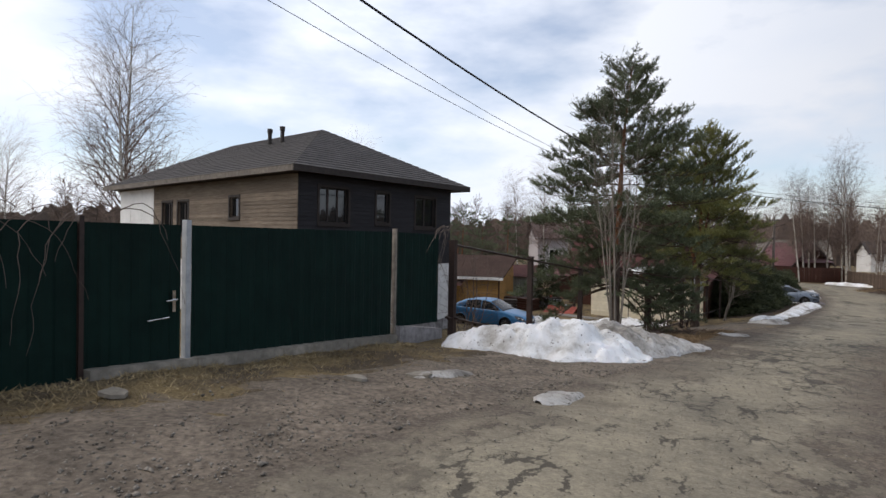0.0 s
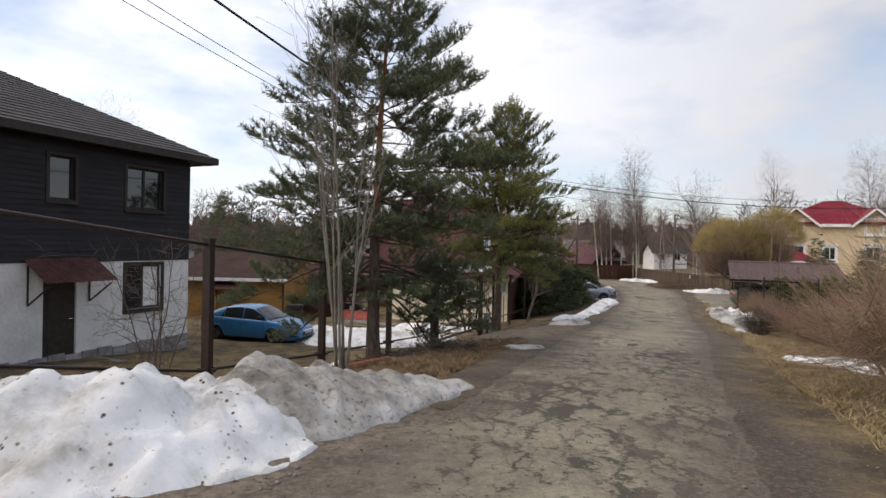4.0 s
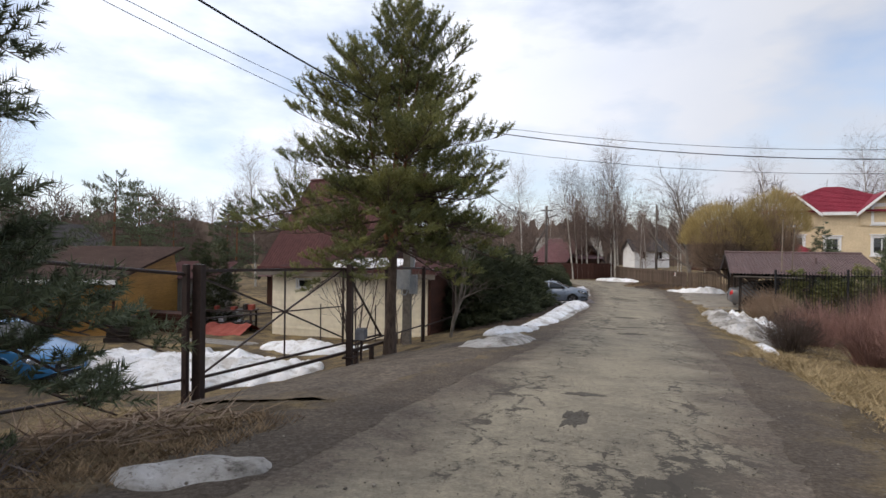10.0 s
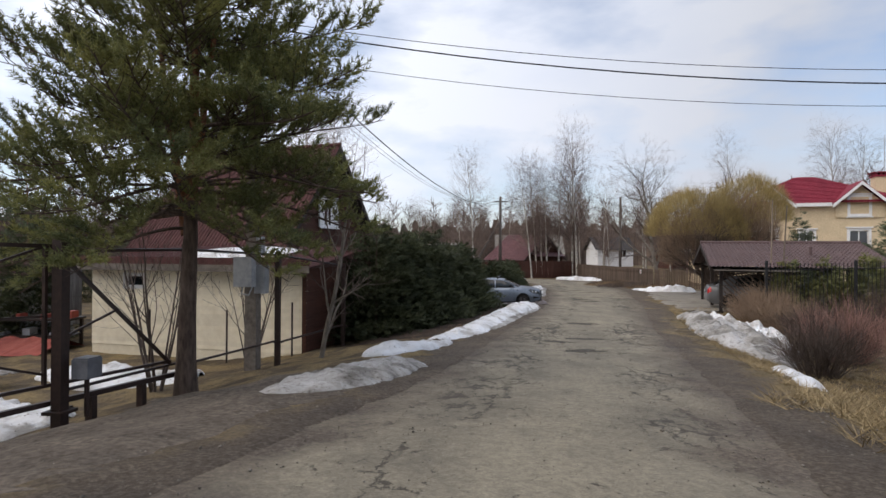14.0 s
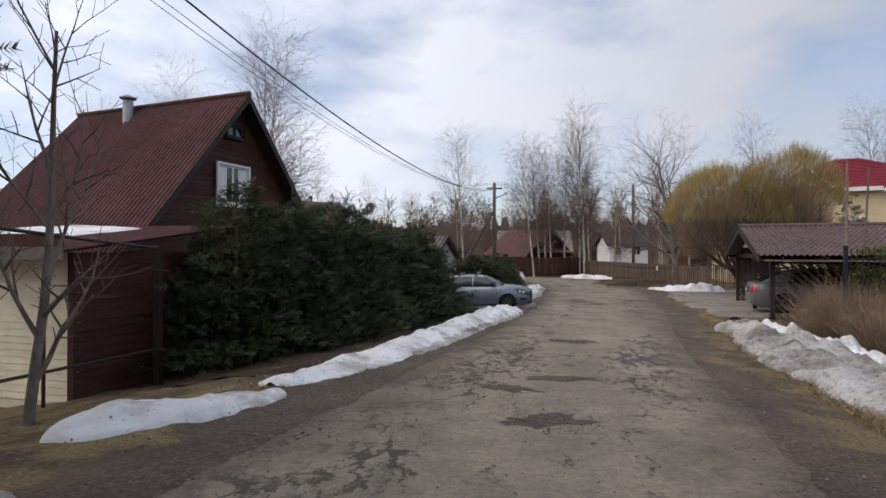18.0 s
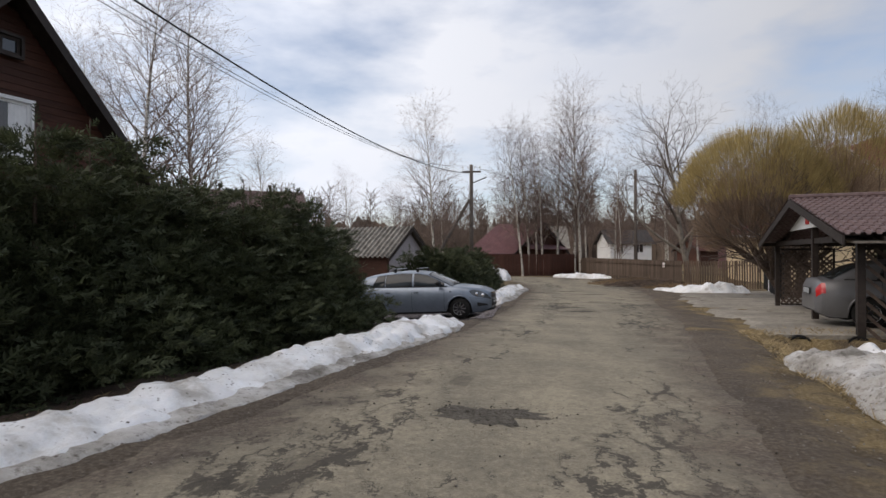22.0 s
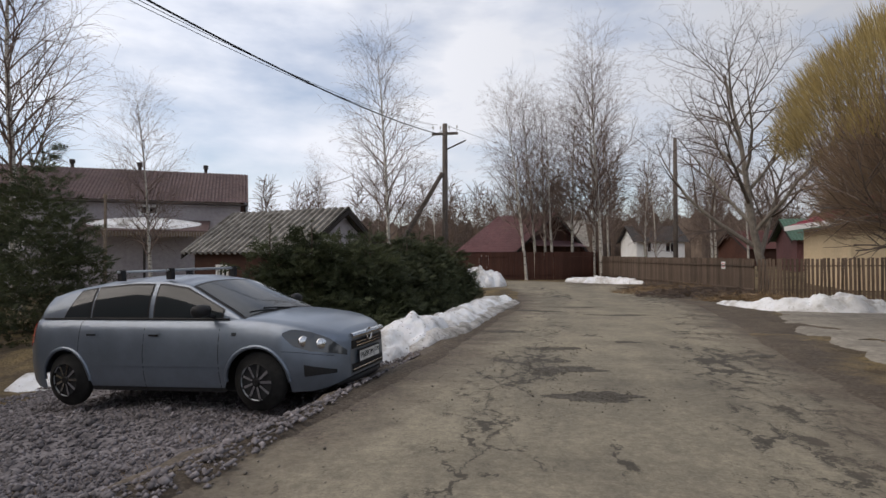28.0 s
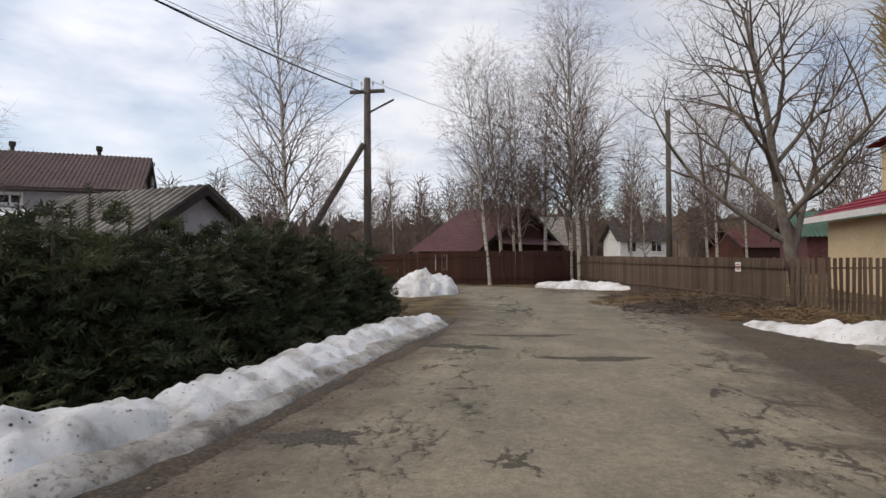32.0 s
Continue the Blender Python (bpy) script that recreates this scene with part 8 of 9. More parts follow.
def car(name, m, label, paint, top, plan, roof, wb, belt, screen, hatch, wheel_r=.315, rack=False, plate="", chrome_grille=True, pillars=(-.12, -1.0)):
    """A car along local x (nose at +x). top: bonnet and belt line; plan: half widths; roof: roof line; screen/hatch: foot and head of the glass."""
    o = thing(name, m, label, "car")
    x_min, x_max = top[0][0], top[-1][0]
    axles = (wb / 2, -wb / 2)
    R = wheel_r + .055
    xs = sorted({round(float(v), 3) for v in [*np.linspace(x_min, x_max, 46), *[a + s for a in axles for s in np.linspace(-R, R, 19)], x_max - .02, x_max - .05, x_max - .1, x_min + .02, x_min + .05, x_min + .1]})

    def low(x):
        z = .2 + .1 * max(0, (x - x_max + .35) / .35) ** 2 + .12 * max(0, (x_min + .3 - x) / .3) ** 2
        for a in axles:
            if abs(x - a) < R:
                z = max(z, wheel_r + math.sqrt(R * R - (x - a) ** 2))
        return z

    sect = ((0, .93), (.12, .965), (.3, .995), (.5, 1.0), (.68, .985), (.84, .955), (.94, .92), (1.0, .86))
    crown = ((.72, .018), (.5, .032), (.25, .04), (0, .042))

    def ring(x):
        w, t, b = profile(plan, x), profile(top, x), low(x)
        full = .2
        pts = []
        for f, k in sect:
            z = b + (t - b) * f
            g = (z - full) / max(.01, t - full)
            kk = float(np.interp(g, [q[0] for q in sect], [q[1] for q in sect]))
            pts.append((x, w * kk, z))
        for k, dz in crown:
            pts.append((x, w * k, t + dz * min(1, w / .6)))
        return pts

    body = Mesh()
    rows = [ring(x) for x in xs]
    n = len(rows[0])
    for s in (1, -1):
        v = [(p[0], p[1] * s, p[2]) for r in rows for p in r]
        f = [(i * n + j, (i + 1) * n + j, (i + 1) * n + j + 1, i * n + j + 1) for i in range(len(rows) - 1) for j in range(n - 1)]
        body.add(v, f if s > 0 else [q[::-1] for q in f])
    for r in (rows[0], rows[-1]):
        loop = [(p[0], p[1], p[2]) for p in r] + [(p[0], -p[1], p[2]) for p in r[::-1][1:]]
        body.add(loop, [tuple(range(len(loop)))])
    part("body", body, paint, o, smooth=True)
    under = Mesh()
    under.box(x_min + .25, -.62, .17, x_max - .25, .62, .5)
    part("underbody", under, BLACK, o)

    def patch(pname, x0, x1, f0, f1, mat, out=.006, side=1, nx=10, nz=5, taper=0.0, label2=""):
        """A piece that follows the body side between two stations and two heights (0 sill, 1 shoulder)."""
        me = Mesh()
        v = []
        for i in range(nx + 1):
            x = x0 + (x1 - x0) * i / nx
            w, t = profile(plan, x), profile(top, x)
            for j in range(nz + 1):
                g = f0 + (f1 - f0) * j / nz
                g = g + taper * (i / nx - .5) * (.5 - j / nz)
                k = float(np.interp(g, [q[0] for q in sect], [q[1] for q in sect]))
                v.append((x, side * (w * k + out), .2 + (t - .2) * g))
        me.add(v, [(i * (nz + 1) + j, (i + 1) * (nz + 1) + j, (i + 1) * (nz + 1) + j + 1, i * (nz + 1) + j + 1) for i in range(nx) for j in range(nz)])
        return part(pname, me, mat, o, label2, smooth=True)

    # cabin
    (sx0, sz0), (sx1, sz1) = screen
    (hx0, hz0), (hx1, hz1) = hatch
    cabin_z = [(sx0 + .02, sz0 + .005), (sx0 - .16, sz0 + .115), (sx1, sz1)] + [(x, z) for x, z in sorted(roof, reverse=True) if hx1 < x < sx1 - .1] + [(hx1, hz1), (hx1 + (hx0 - hx1) * .35, hz1 - (hz1 - hz0) * .22), (hx0, hz0)]
    cabin_z = cabin_z[::-1]
    wide = profile(plan, 0)
    cabin_y = [(hx0, wide * .7), (hx1, wide * .645), (hx1 + .3, wide * .67), (-.4, wide * .7), (sx1, wide * .69), (sx0 - .1, wide * .84), (sx0 + .02, wide * .86)]

    def side_at(x, u, out=0.0):
        """A point of the cabin's side; u from the belt (0) to the roof edge (1)."""
        zb, zt = profile(top, x) - .012, profile(cabin_z, x)
        yb = profile(plan, x) * .862
        ze, ye = max(zb + .004, zt - .06), min(yb, profile(cabin_y, x))
        return (x, yb + (ye - yb) * u + .03 * math.sin(u * math.pi) * min(1, (ze - zb) / .3) + out, zb + (ze - zb) * u)

    def top_at(x, v, out=0.0):
        """A point of the roof, screen or hatch; v from -1 to 1 across."""
        _, ye, ze = side_at(x, 1)
        return (x, ye * v, ze + (max(profile(cabin_z, x), ze) - ze) * (1 - abs(v) ** 2.6) + out)
    cx_ = sorted({round(float(q), 3) for q in [*np.linspace(hx0, sx0 + .02, 44), hx1, hx1 - .02, hx1 + .03, sx1, sx1 + .03, sx1 - .05]})
    rows = [[side_at(x, k / 6) for k in range(7)] + [top_at(x, v) for v in (.93, .8, .6, .35, 0)] for x in cx_]
    n = len(rows[0])
    shell = Mesh()
    for s in (1, -1):
        v = [(p[0], p[1] * s, p[2]) for r in rows for p in r]
        f = [(i * n + j, (i + 1) * n + j, (i + 1) * n + j + 1, i * n + j + 1) for i in range(len(rows) - 1) for j in range(n - 1)]
        shell.add(v, f if s > 0 else [q[::-1] for q in f])
    part("roof", shell, paint, o, smooth=True)

    def pane(pname, x0, x1, u0, u1, mat, out, s, slope=0.0):
        """A pane on the cabin's side; slope shortens its upper edge towards x1."""
        me = Mesh()
        v = []
        for i in range(13):
            for j in range(5):
                u = u0 + (u1 - u0) * j / 4
                x = x0 + (x1 - slope * (j / 4) - x0) * i / 12
                p = side_at(x, u, out)
                v.append((p[0], s * p[1], p[2]))
        me.add(v, [(i * 5 + j, (i + 1) * 5 + j, (i + 1) * 5 + j + 1, i * 5 + j + 1) for i in range(12) for j in range(4)])
        return part(pname, me, mat, o, smooth=True)

    def edge(t):
        """Belt and roof-edge points at t from the screen to the hatch."""
        x = sx0 - .2 + (hx0 + .25 - sx0 + .2) * t
        return side_at(x, 0), side_at(x, 1)
    yb = wide * .865
    p1, p2 = pillars
    for s in (1, -1):
        for x0, x1, slope in ((sx0 - .3, p1 + .05, 0), (p1 - .05, p2 + .03, 0), (p2 - .03, max(hx1 + .12, p2 - .42), -.16)):
            pane("window_seal", x0 + .02, x1 - .02, .045, .95, BLACK, .003, s, slope)
            pane("side_glass", x0, x1, .09, .9, CAR_GLASS, .007, s, slope)
        bl = Mesh()
        bl.tube([(edge(i / 10)[0][0], s * (edge(i / 10)[0][1] + .008), edge(i / 10)[0][2] + .012) for i in range(11)], .013, 5)
        part("window_trim", bl, BLACK, o)
        mi = Mesh()
        mx, my, mz = sx0 - .42, s * (yb + .17), profile(top, sx0 - .42) + .1
        mi.tube([(mx + .03, my - s * .1, mz - .015), (mx + .015, my - s * .085, mz), (mx, my, mz + .005), (mx - .01, my + s * .085, mz), (mx - .01, my + s * .1, mz - .005)], [.03, .062, .072, .062, .03], 12)
        part("mirror", mi, BLACK, o, "black door mirror", smooth=True)
        st = Mesh()
        st.tube([(mx + .02, s * (yb + .0), mz - .07), (mx + .02, my, mz - .03)], .025, 6)
        part("mirror_arm", st, BLACK, o)
        # doors: seams and handles
        for sx in (sx0 - .28, pillars[0] - .02, -wb / 2 + .22):
            patch("door_seam", sx - .004, sx + .004, .03 if sx > -wb / 2 + .3 else .55, .99, BLACK, .002, s, 1, 8)
        for hx in (pillars[0] + .12, pillars[0] - .78):
            patch("door_handle", hx - .09, hx + .09, .80, .85, paint, .028, s, 4, 2)
            patch("handle_recess", hx - .07, hx + .07, .77, .8, BLACK, .008, s, 4, 1)
        patch("sill_trim", -wb / 2 + R + .02, wb / 2 - R - .02, .0, .06, BLACK, .006, s, 10, 1)
        patch("side_moulding", -wb / 2 + R + .05, wb / 2 - R - .05, .36, .4, paint, .014, s, 10, 2)
        hl = Mesh()
        v = []
        for i in range(15):
            t = i / 14
            x = x_max - .58 + .565 * t
            w, tp = profile(plan, x), profile(top, x)
            f0 = float(np.interp(t, (0, .2, .5, 1), (.84, .7, .65, .66)))
            f1 = float(np.interp(t, (0, .15, .5, .8, 1), (.88, .94, .95, .9, .76)))
            for j in range(6):
                g = f0 + (f1 - f0) * j / 5
                k = float(np.interp(g, [q[0] for q in sect], [q[1] for q in sect]))
                v.append((x, s * (w * k + .008), .2 + (tp - .2) * g))
        hl.add(v, [(i * 6 + j, (i + 1) * 6 + j, (i + 1) * 6 + j + 1, i * 6 + j + 1) for i in range(14) for j in range(5)])
        part("headlight", hl, LAMP_GLASS, o, "clear swept-back headlight", smooth=True)
        for hx in (x_max - .36, x_max - .2):
            lamp = Mesh()
            w, t = profile(plan, hx), profile(top, hx)
            lamp.disc((hx - .004, s * (w * .97 - .002), .2 + (t - .2) * .79), (.7, s * .7, .1), .058, .03, 18, .01)
            part("headlight_reflector", lamp, CHROME, o, smooth=True)
        patch("indicator", sx0 - .12, sx0 - .06, .78, .83, LAMP_GLASS, .006, s, 2, 2)
        patch("fog_lamp_recess", x_max - .36, x_max - .08, .27, .4, BLACK, .006, s, 8, 3, .12)
        patch("tail_light", x_min + .02, x_min + .17, .66, .95, RED_LAMP, .008, s, 8, 6, 0, "red tail light cluster")
        patch("bumper_seam", x_max - .58, x_max - .1, .605, .613, BLACK, .003, s, 8, 1)
        for a in axles:
            ar = Mesh()
            pts = []
            for k in range(17):
                an = math.pi * (k / 16)
                x, z = a + R * math.cos(an), wheel_r + R * math.sin(an)
                w, t = profile(plan, x), profile(top, x)
                g = (z - .2) / (t - .2)
                pts.append((x, s * (w * float(np.interp(g, [q[0] for q in sect], [q[1] for q in sect])) - .004), z))
            ar.tube(pts, .022, 6, False)
            part("wheel_arch", ar, paint, o, smooth=True)
    for gname, x0, x1 in (("windscreen", sx0 - .02, sx1 + .04), ("rear_window", hx1 - .03, hx0 + .02)):
        for nm, mat, out, k in (("screen_seal", BLACK, .004, .97), (gname, CAR_GLASS, .009, .92)):
            me = Mesh()
            v = []
            for i in range(11):
                q = i / 10 if k > .95 else .04 + .92 * i / 10
                x = x0 + (x1 - x0) * q
                for j in range(13):
                    p = top_at(x, k * (j / 6 - 1), out)
                    v.append((p[0] + (out if x0 > 0 else -out), p[1], p[2]))
            me.add(v, [(i * 13 + j, (i + 1) * 13 + j, (i + 1) * 13 + j + 1, i * 13 + j + 1) for i in range(10) for j in range(12)])
            part(nm, me, mat, o, smooth=True)
    for s, a in ((-1, .15), (1, .2)):
        wp = Mesh()
        wp.tube([(p[0] + .012, p[1], p[2] + .012) for p in (top_at(sx0 - .03, a * s), top_at(sx0 - .07, a * s - .3), top_at(sx0 - .1, a * s - .6))], .007, 5)
        part("wiper", wp, BLACK, o)
    # nose and tail
    nz = profile(top, x_max)
    g = Mesh()
    yy = np.linspace(-.4, .4, 9)
    bend = lambda y: x_max + .004 - .014 * (abs(y) / .44) ** 2.2
    for z0, z1, mat, nm in ((nz - .02, nz + .045, CHROME if chrome_grille else paint, "grille_bar"), (nz - .11, nz - .02, BLACK, "grille"), (.33, .42, BLACK, "lower_grille")):
        me = Mesh()
        k = .012 if nm != "grille_bar" else .022
        if nm == "grille_bar":
            me.tube([(bend(y) + .012, y, (z0 + z1) / 2 + .02) for y in yy], .032, 8)
        else:
            for a, b in zip(yy, yy[1:]):
                me.add([(bend(a) + k, a, z0), (bend(b) + k, b, z0), (bend(b) + k, b, z1), (bend(a) + k, a, z1)], [(0, 1, 2, 3)])
        part(nm, me, mat, o)
    for z in (nz - .05, nz - .085):
        me = Mesh()
        me.tube([(bend(y) + .014, y, z) for y in yy[1:-1]], .008, 5)
        part("grille_slat", me, CHROME, o)
    me = Mesh()
    me.tube([(bend(y) + .018, y, .365) for y in yy], .008, 5)
    part("grille_slat", me, CHROME, o)
    em = Mesh()
    em.tube([(x_max + .03 + .002 * math.cos(k), .065 * math.cos(k * math.pi / 10), nz + .01 + .065 * math.sin(k * math.pi / 10)) for k in range(21)], .011, 6)
    em.box(x_max + .022, -.075, nz + .0, x_max + .036, .075, nz + .02)
    part("badge", em, CHROME, o, "round chrome badge")
    sp = Mesh()
    sp.tube([(bend(y) - .03 - .12 * (abs(y) / .44) ** 3, y * 1.35, .25) for y in yy], .04, 8)
    part("front_lip", sp, BLACK, o, smooth=True)
    for end in (1, -1):
        xp = (x_max + .03) if end > 0 else (x_min - .02)
        zp = .485 if end > 0 else .72
        pl = Mesh()
        pl.box(xp - .012, -.26, zp - .056, xp, .26, zp + .056)
        po = part("number_plate", pl, WHITE_PLATE if plate else ZINC, o, "white number plate in a black frame")
        fr = Mesh()
        for q in ((-.27, .27, -.07, -.057), (-.27, .27, .057, .07), (-.27, -.261, -.057, .057), (.261, .27, -.057, .057)):
            fr.box(xp - .014, q[0], zp + q[2], xp + .003, q[1], zp + q[3])
        part("plate_frame", fr, BLACK, po)
        if plate and end > 0:
            rot = Matrix(((0, 0, 1), (1, 0, 0), (0, 1, 0))).to_4x4()
            text_mesh(plate[0], .092, BLACK, po, Matrix.Translation((xp + .001, -.06, zp)) @ rot)
            text_mesh(plate[1], .07, BLACK, po, Matrix.Translation((xp + .001, .195, zp + .012)) @ rot)
            dv = Mesh()
            dv.box(xp, .13, zp - .05, xp + .002, .134, zp + .05)
            part("plate_bar", dv, BLACK, po)
    # wheels
    for a in axles:
        for s in (1, -1):
            yw = s * (profile(plan, a) - .1)
            ty = Mesh()
            prof = [(.0, .19), (.03, .21), (.055, wheel_r - .02), (.08, wheel_r), (.13, wheel_r), (.155, wheel_r - .02), (.18, .21), (.2, .19)]
            for k in range(32):
                for (d, rr) in prof:
                    an = 2 * math.pi * k / 32
                    ty.v.append((a + rr * math.cos(an), yw - .1 + d, wheel_r + rr * math.sin(an)))
            for k in range(32):
                for j in range(7):
                    p, q = k * 8 + j, ((k + 1) % 32) * 8 + j
                    ty.f.append((p, q, q + 1, p + 1))
            wheel = part("wheel", ty, RUBBER, o, smooth=True)
            rim = Mesh()
            rim.disc((a, yw + s * .055, wheel_r), (0, 1, 0), .198, .02, 28)
            part("rim", rim, BLACK, wheel)
            for k in range(9):
                an = 2 * math.pi * k / 9
                sp = Mesh()
                for da in (-.075, .075):
                    c1, c2 = an + da * 1.6, an + da * .55
                    p1 = Vector((a + .05 * math.cos(c1), yw + s * .08, wheel_r + .05 * math.sin(c1)))
                    p2 = Vector((a + .19 * math.cos(c2), yw + s * .07, wheel_r + .19 * math.sin(c2)))
                    sp.tube([p1, p2], [.008, .011], 4)
                part("spoke", sp, CHROME, wheel)
            hb = Mesh()
            hb.disc((a, yw + s * .075, wheel_r), (0, 1, 0), .035, .03, 14, .006)
            part("hub", hb, BLACK, wheel)
            rg = Mesh()
            rg.tube([(a + .196 * math.cos(k * math.pi / 14), yw + s * .068, wheel_r + .196 * math.sin(k * math.pi / 14)) for k in range(29)], .008, 5, False)
            part("rim_ring", rg, ZINC, wheel)
    if rack:
        for x in (.0, -.72):
            rk = Mesh()
            z = profile(roof, x) + .075
            rk.tube([(x, -.62, z), (x, .62, z)], .016, 6)
            bar = part("roof_bar", rk, ZINC, o, "steel roof rack bar")
            for s in (-1, 1):
                ft = Mesh()
                ft.box(x - .035, s * .56 - .03, z - .11, x + .035, s * .56 + .03, z + .02)
                part("rack_foot", ft, BLACK, bar)
    return o


HATCH_TOP = [(-2.04, .55), (-2.03, .85), (-1.99, 1.0), (-1.9, 1.03), (-1.2, 1.02), (.4, .98), (1.05, .965), (1.35, .94), (1.75, .88), (2.0, .81), (2.12, .755), (2.19, .69)]
HATCH_PLAN = [(-2.06, .58), (-2.0, .72), (-1.8, .83), (-1.3, .87), (0, .875), (1.2, .87), (1.6, .84), (1.9, .745), (2.05, .65), (2.14, .54), (2.19, .43)]
HATCH_ROOF = [(-1.78, 1.34), (-1.5, 1.4), (-1.0, 1.46), (-.45, 1.485), (0, 1.465), (.2, 1.43)]
cx, cy, czz = 2.62, 50.88, -3.03
car("silver_hatchback", pose(cx, cy, czz, 0, -3, -6.6), "silver-blue five-door hatchback with a roof rack, dusty, parked on gravel", SILVER_BLUE, HATCH_TOP, HATCH_PLAN, HATCH_ROOF, 2.614,
    1.0, ((1.14, .965), (.3, 1.41)), ((-2.0, 1.02), (-1.78, 1.34)), .315, True, ("P689OM", "178"))
SEDAN_TOP = [(-2.2, .55), (-2.18, .82), (-2.1, .95), (-1.6, 1.0), (-1.2, .98), (.4, .94), (1.05, .92), (1.4, .87), (1.85, .78), (2.1, .7), (2.25, .62), (2.34, .52)]
SEDAN_PLAN = [(-2.2, .6), (-2.1, .75), (-1.8, .83), (-1.3, .87), (0, .88), (1.2, .87), (1.7, .84), (2.0, .76), (2.2, .64), (2.3, .54), (2.34, .46)]
SEDAN_ROOF = [(-1.75, 1.13), (-1.4, 1.28), (-1.0, 1.39), (-.5, 1.45), (0, 1.45), (.35, 1.39)]
car("blue_liftback", pose(-11.7, 26.5, h(-11.7, 26.5) + .0, 0, 0, -4), "bright blue five-door liftback car parked in the yard", BLUE_PAINT, SEDAN_TOP, SEDAN_PLAN, SEDAN_ROOF, 2.58,
    .98, ((1.15, .92), (.33, 1.39)), ((-1.95, 1.0), (-1.25, 1.34)), .31)
car("grey_saloon", pose(14.1, 46.75, h(12, 46.75) + .05, 0, 0, -13.5), "dark grey car parked nose-in under the carport", DARK_PAINT, SEDAN_TOP, SEDAN_PLAN, SEDAN_ROOF, 2.58,
    .98, ((1.15, .92), (.33, 1.39)), ((-1.95, 1.0), (-1.25, 1.34)), .31)


# ---- verges, driveway, gravel ----
def strip(name, label, ys, xa, xb, dz, material, wob=.16, cols=14, seed=0.0, cat="verge", lane=0):
    """A sheet on the ground between two ragged lines; lane names the side that meets the asphalt (-1, 1)."""
    v, f, inside = [], [], []
    n = len(ys)
    for i, y in enumerate(ys):
        a = xa(y) + wob * float(wobble(y * 1.1, 2.0 + seed, 1.5)) + .5 * wob * float(wobble(y * 4.1, 5.0 + seed, 1.2))
        b = xb(y) + wob * float(wobble(y * 1.3, 7.0 + seed, 1.4)) + .5 * wob * float(wobble(y * 3.7, 1.0 + seed, 1.3))
        for k in range(cols + 1):
            t = k / cols
            x = a + (b - a) * t
            e = min(t, 1 - t)
            z = float(ground_height(x, y)) + dz * min(1, 4 * e) - .016 + .014 * float(wobble(x, y, 4.3)) + .06 * max(0, .5 - 2.2 * e) * noise.noise((x * 2.3, y * 2.3, seed)) + .03 * max(0, .5 - 2.2 * e) * noise.noise((x * 7, y * 7, seed))
            if lane:
                z -= .09 * float(step(-.05, .3, min(x - left_x(y), right_x(y) - x)))
            v.append((x, y, z))
            inside.append(min(9 if lane < 0 else x - a, 9 if lane > 0 else b - x, (y - ys[0]), (ys[-1] - y)))
    for i in range(n - 1):
        for k in range(cols):
            q = i * (cols + 1) + k
            f.append((q, q + 1, q + cols + 2, q + cols + 1))
    me = bpy.data.meshes.new(name)
    me.from_pydata(v, [], f)
    me.materials.append(material)
    set_inside(me, inside)
    me.polygons.foreach_set("use_smooth", [True] * len(f))
    return tagged(new(name, me), label, cat, kind="structure")


SOIL_VERGE = "strip of damp dark soil beside the asphalt"
strip("verge", SOIL_VERGE, np.arange(-10, 46, .16), lambda y: right_x(y) - .6, lambda y: right_x(y) + .95 + .25 * math.sin(y * .3), .04, DIRT, cols=18, lane=-1)
strip("verge", SOIL_VERGE, np.arange(11, 66, .16), lambda y: left_x(y) - 1.15 - .25 * math.sin(y * .4), lambda y: left_x(y) + .6, .04, DIRT, cols=18, seed=3, lane=1)
strip("verge", SOIL_VERGE, np.arange(55, 72, .16), lambda y: right_x(y) - .6, lambda y: right_x(y) + 2.2 + .3 * math.sin(y * .5), .04, DIRT, cols=18, seed=9, lane=-1)
strip("verge", SOIL_VERGE, np.arange(45.5, 56, .16), lambda y: right_x(y) - .6, lambda y: right_x(y) + 1.1 + .2 * math.sin(y * .7), .045, DIRT, cols=18, seed=10, lane=-1)
strip("verge", "grey stony apron before the sheet fence", np.arange(-14, 12, .16), lambda y: left_x(y) - 2.5, lambda y: left_x(y) + .6, .035, GRAVEL_DIRT, cols=20, seed=5, lane=1)
strip("verge", "trampled stony entry before the sliding gate", np.arange(20.5, 29.5, .2), lambda y: left_x(y) - 4.8, lambda y: left_x(y) + .2, .045, GRAVEL_DIRT, cols=26, seed=8, lane=1)


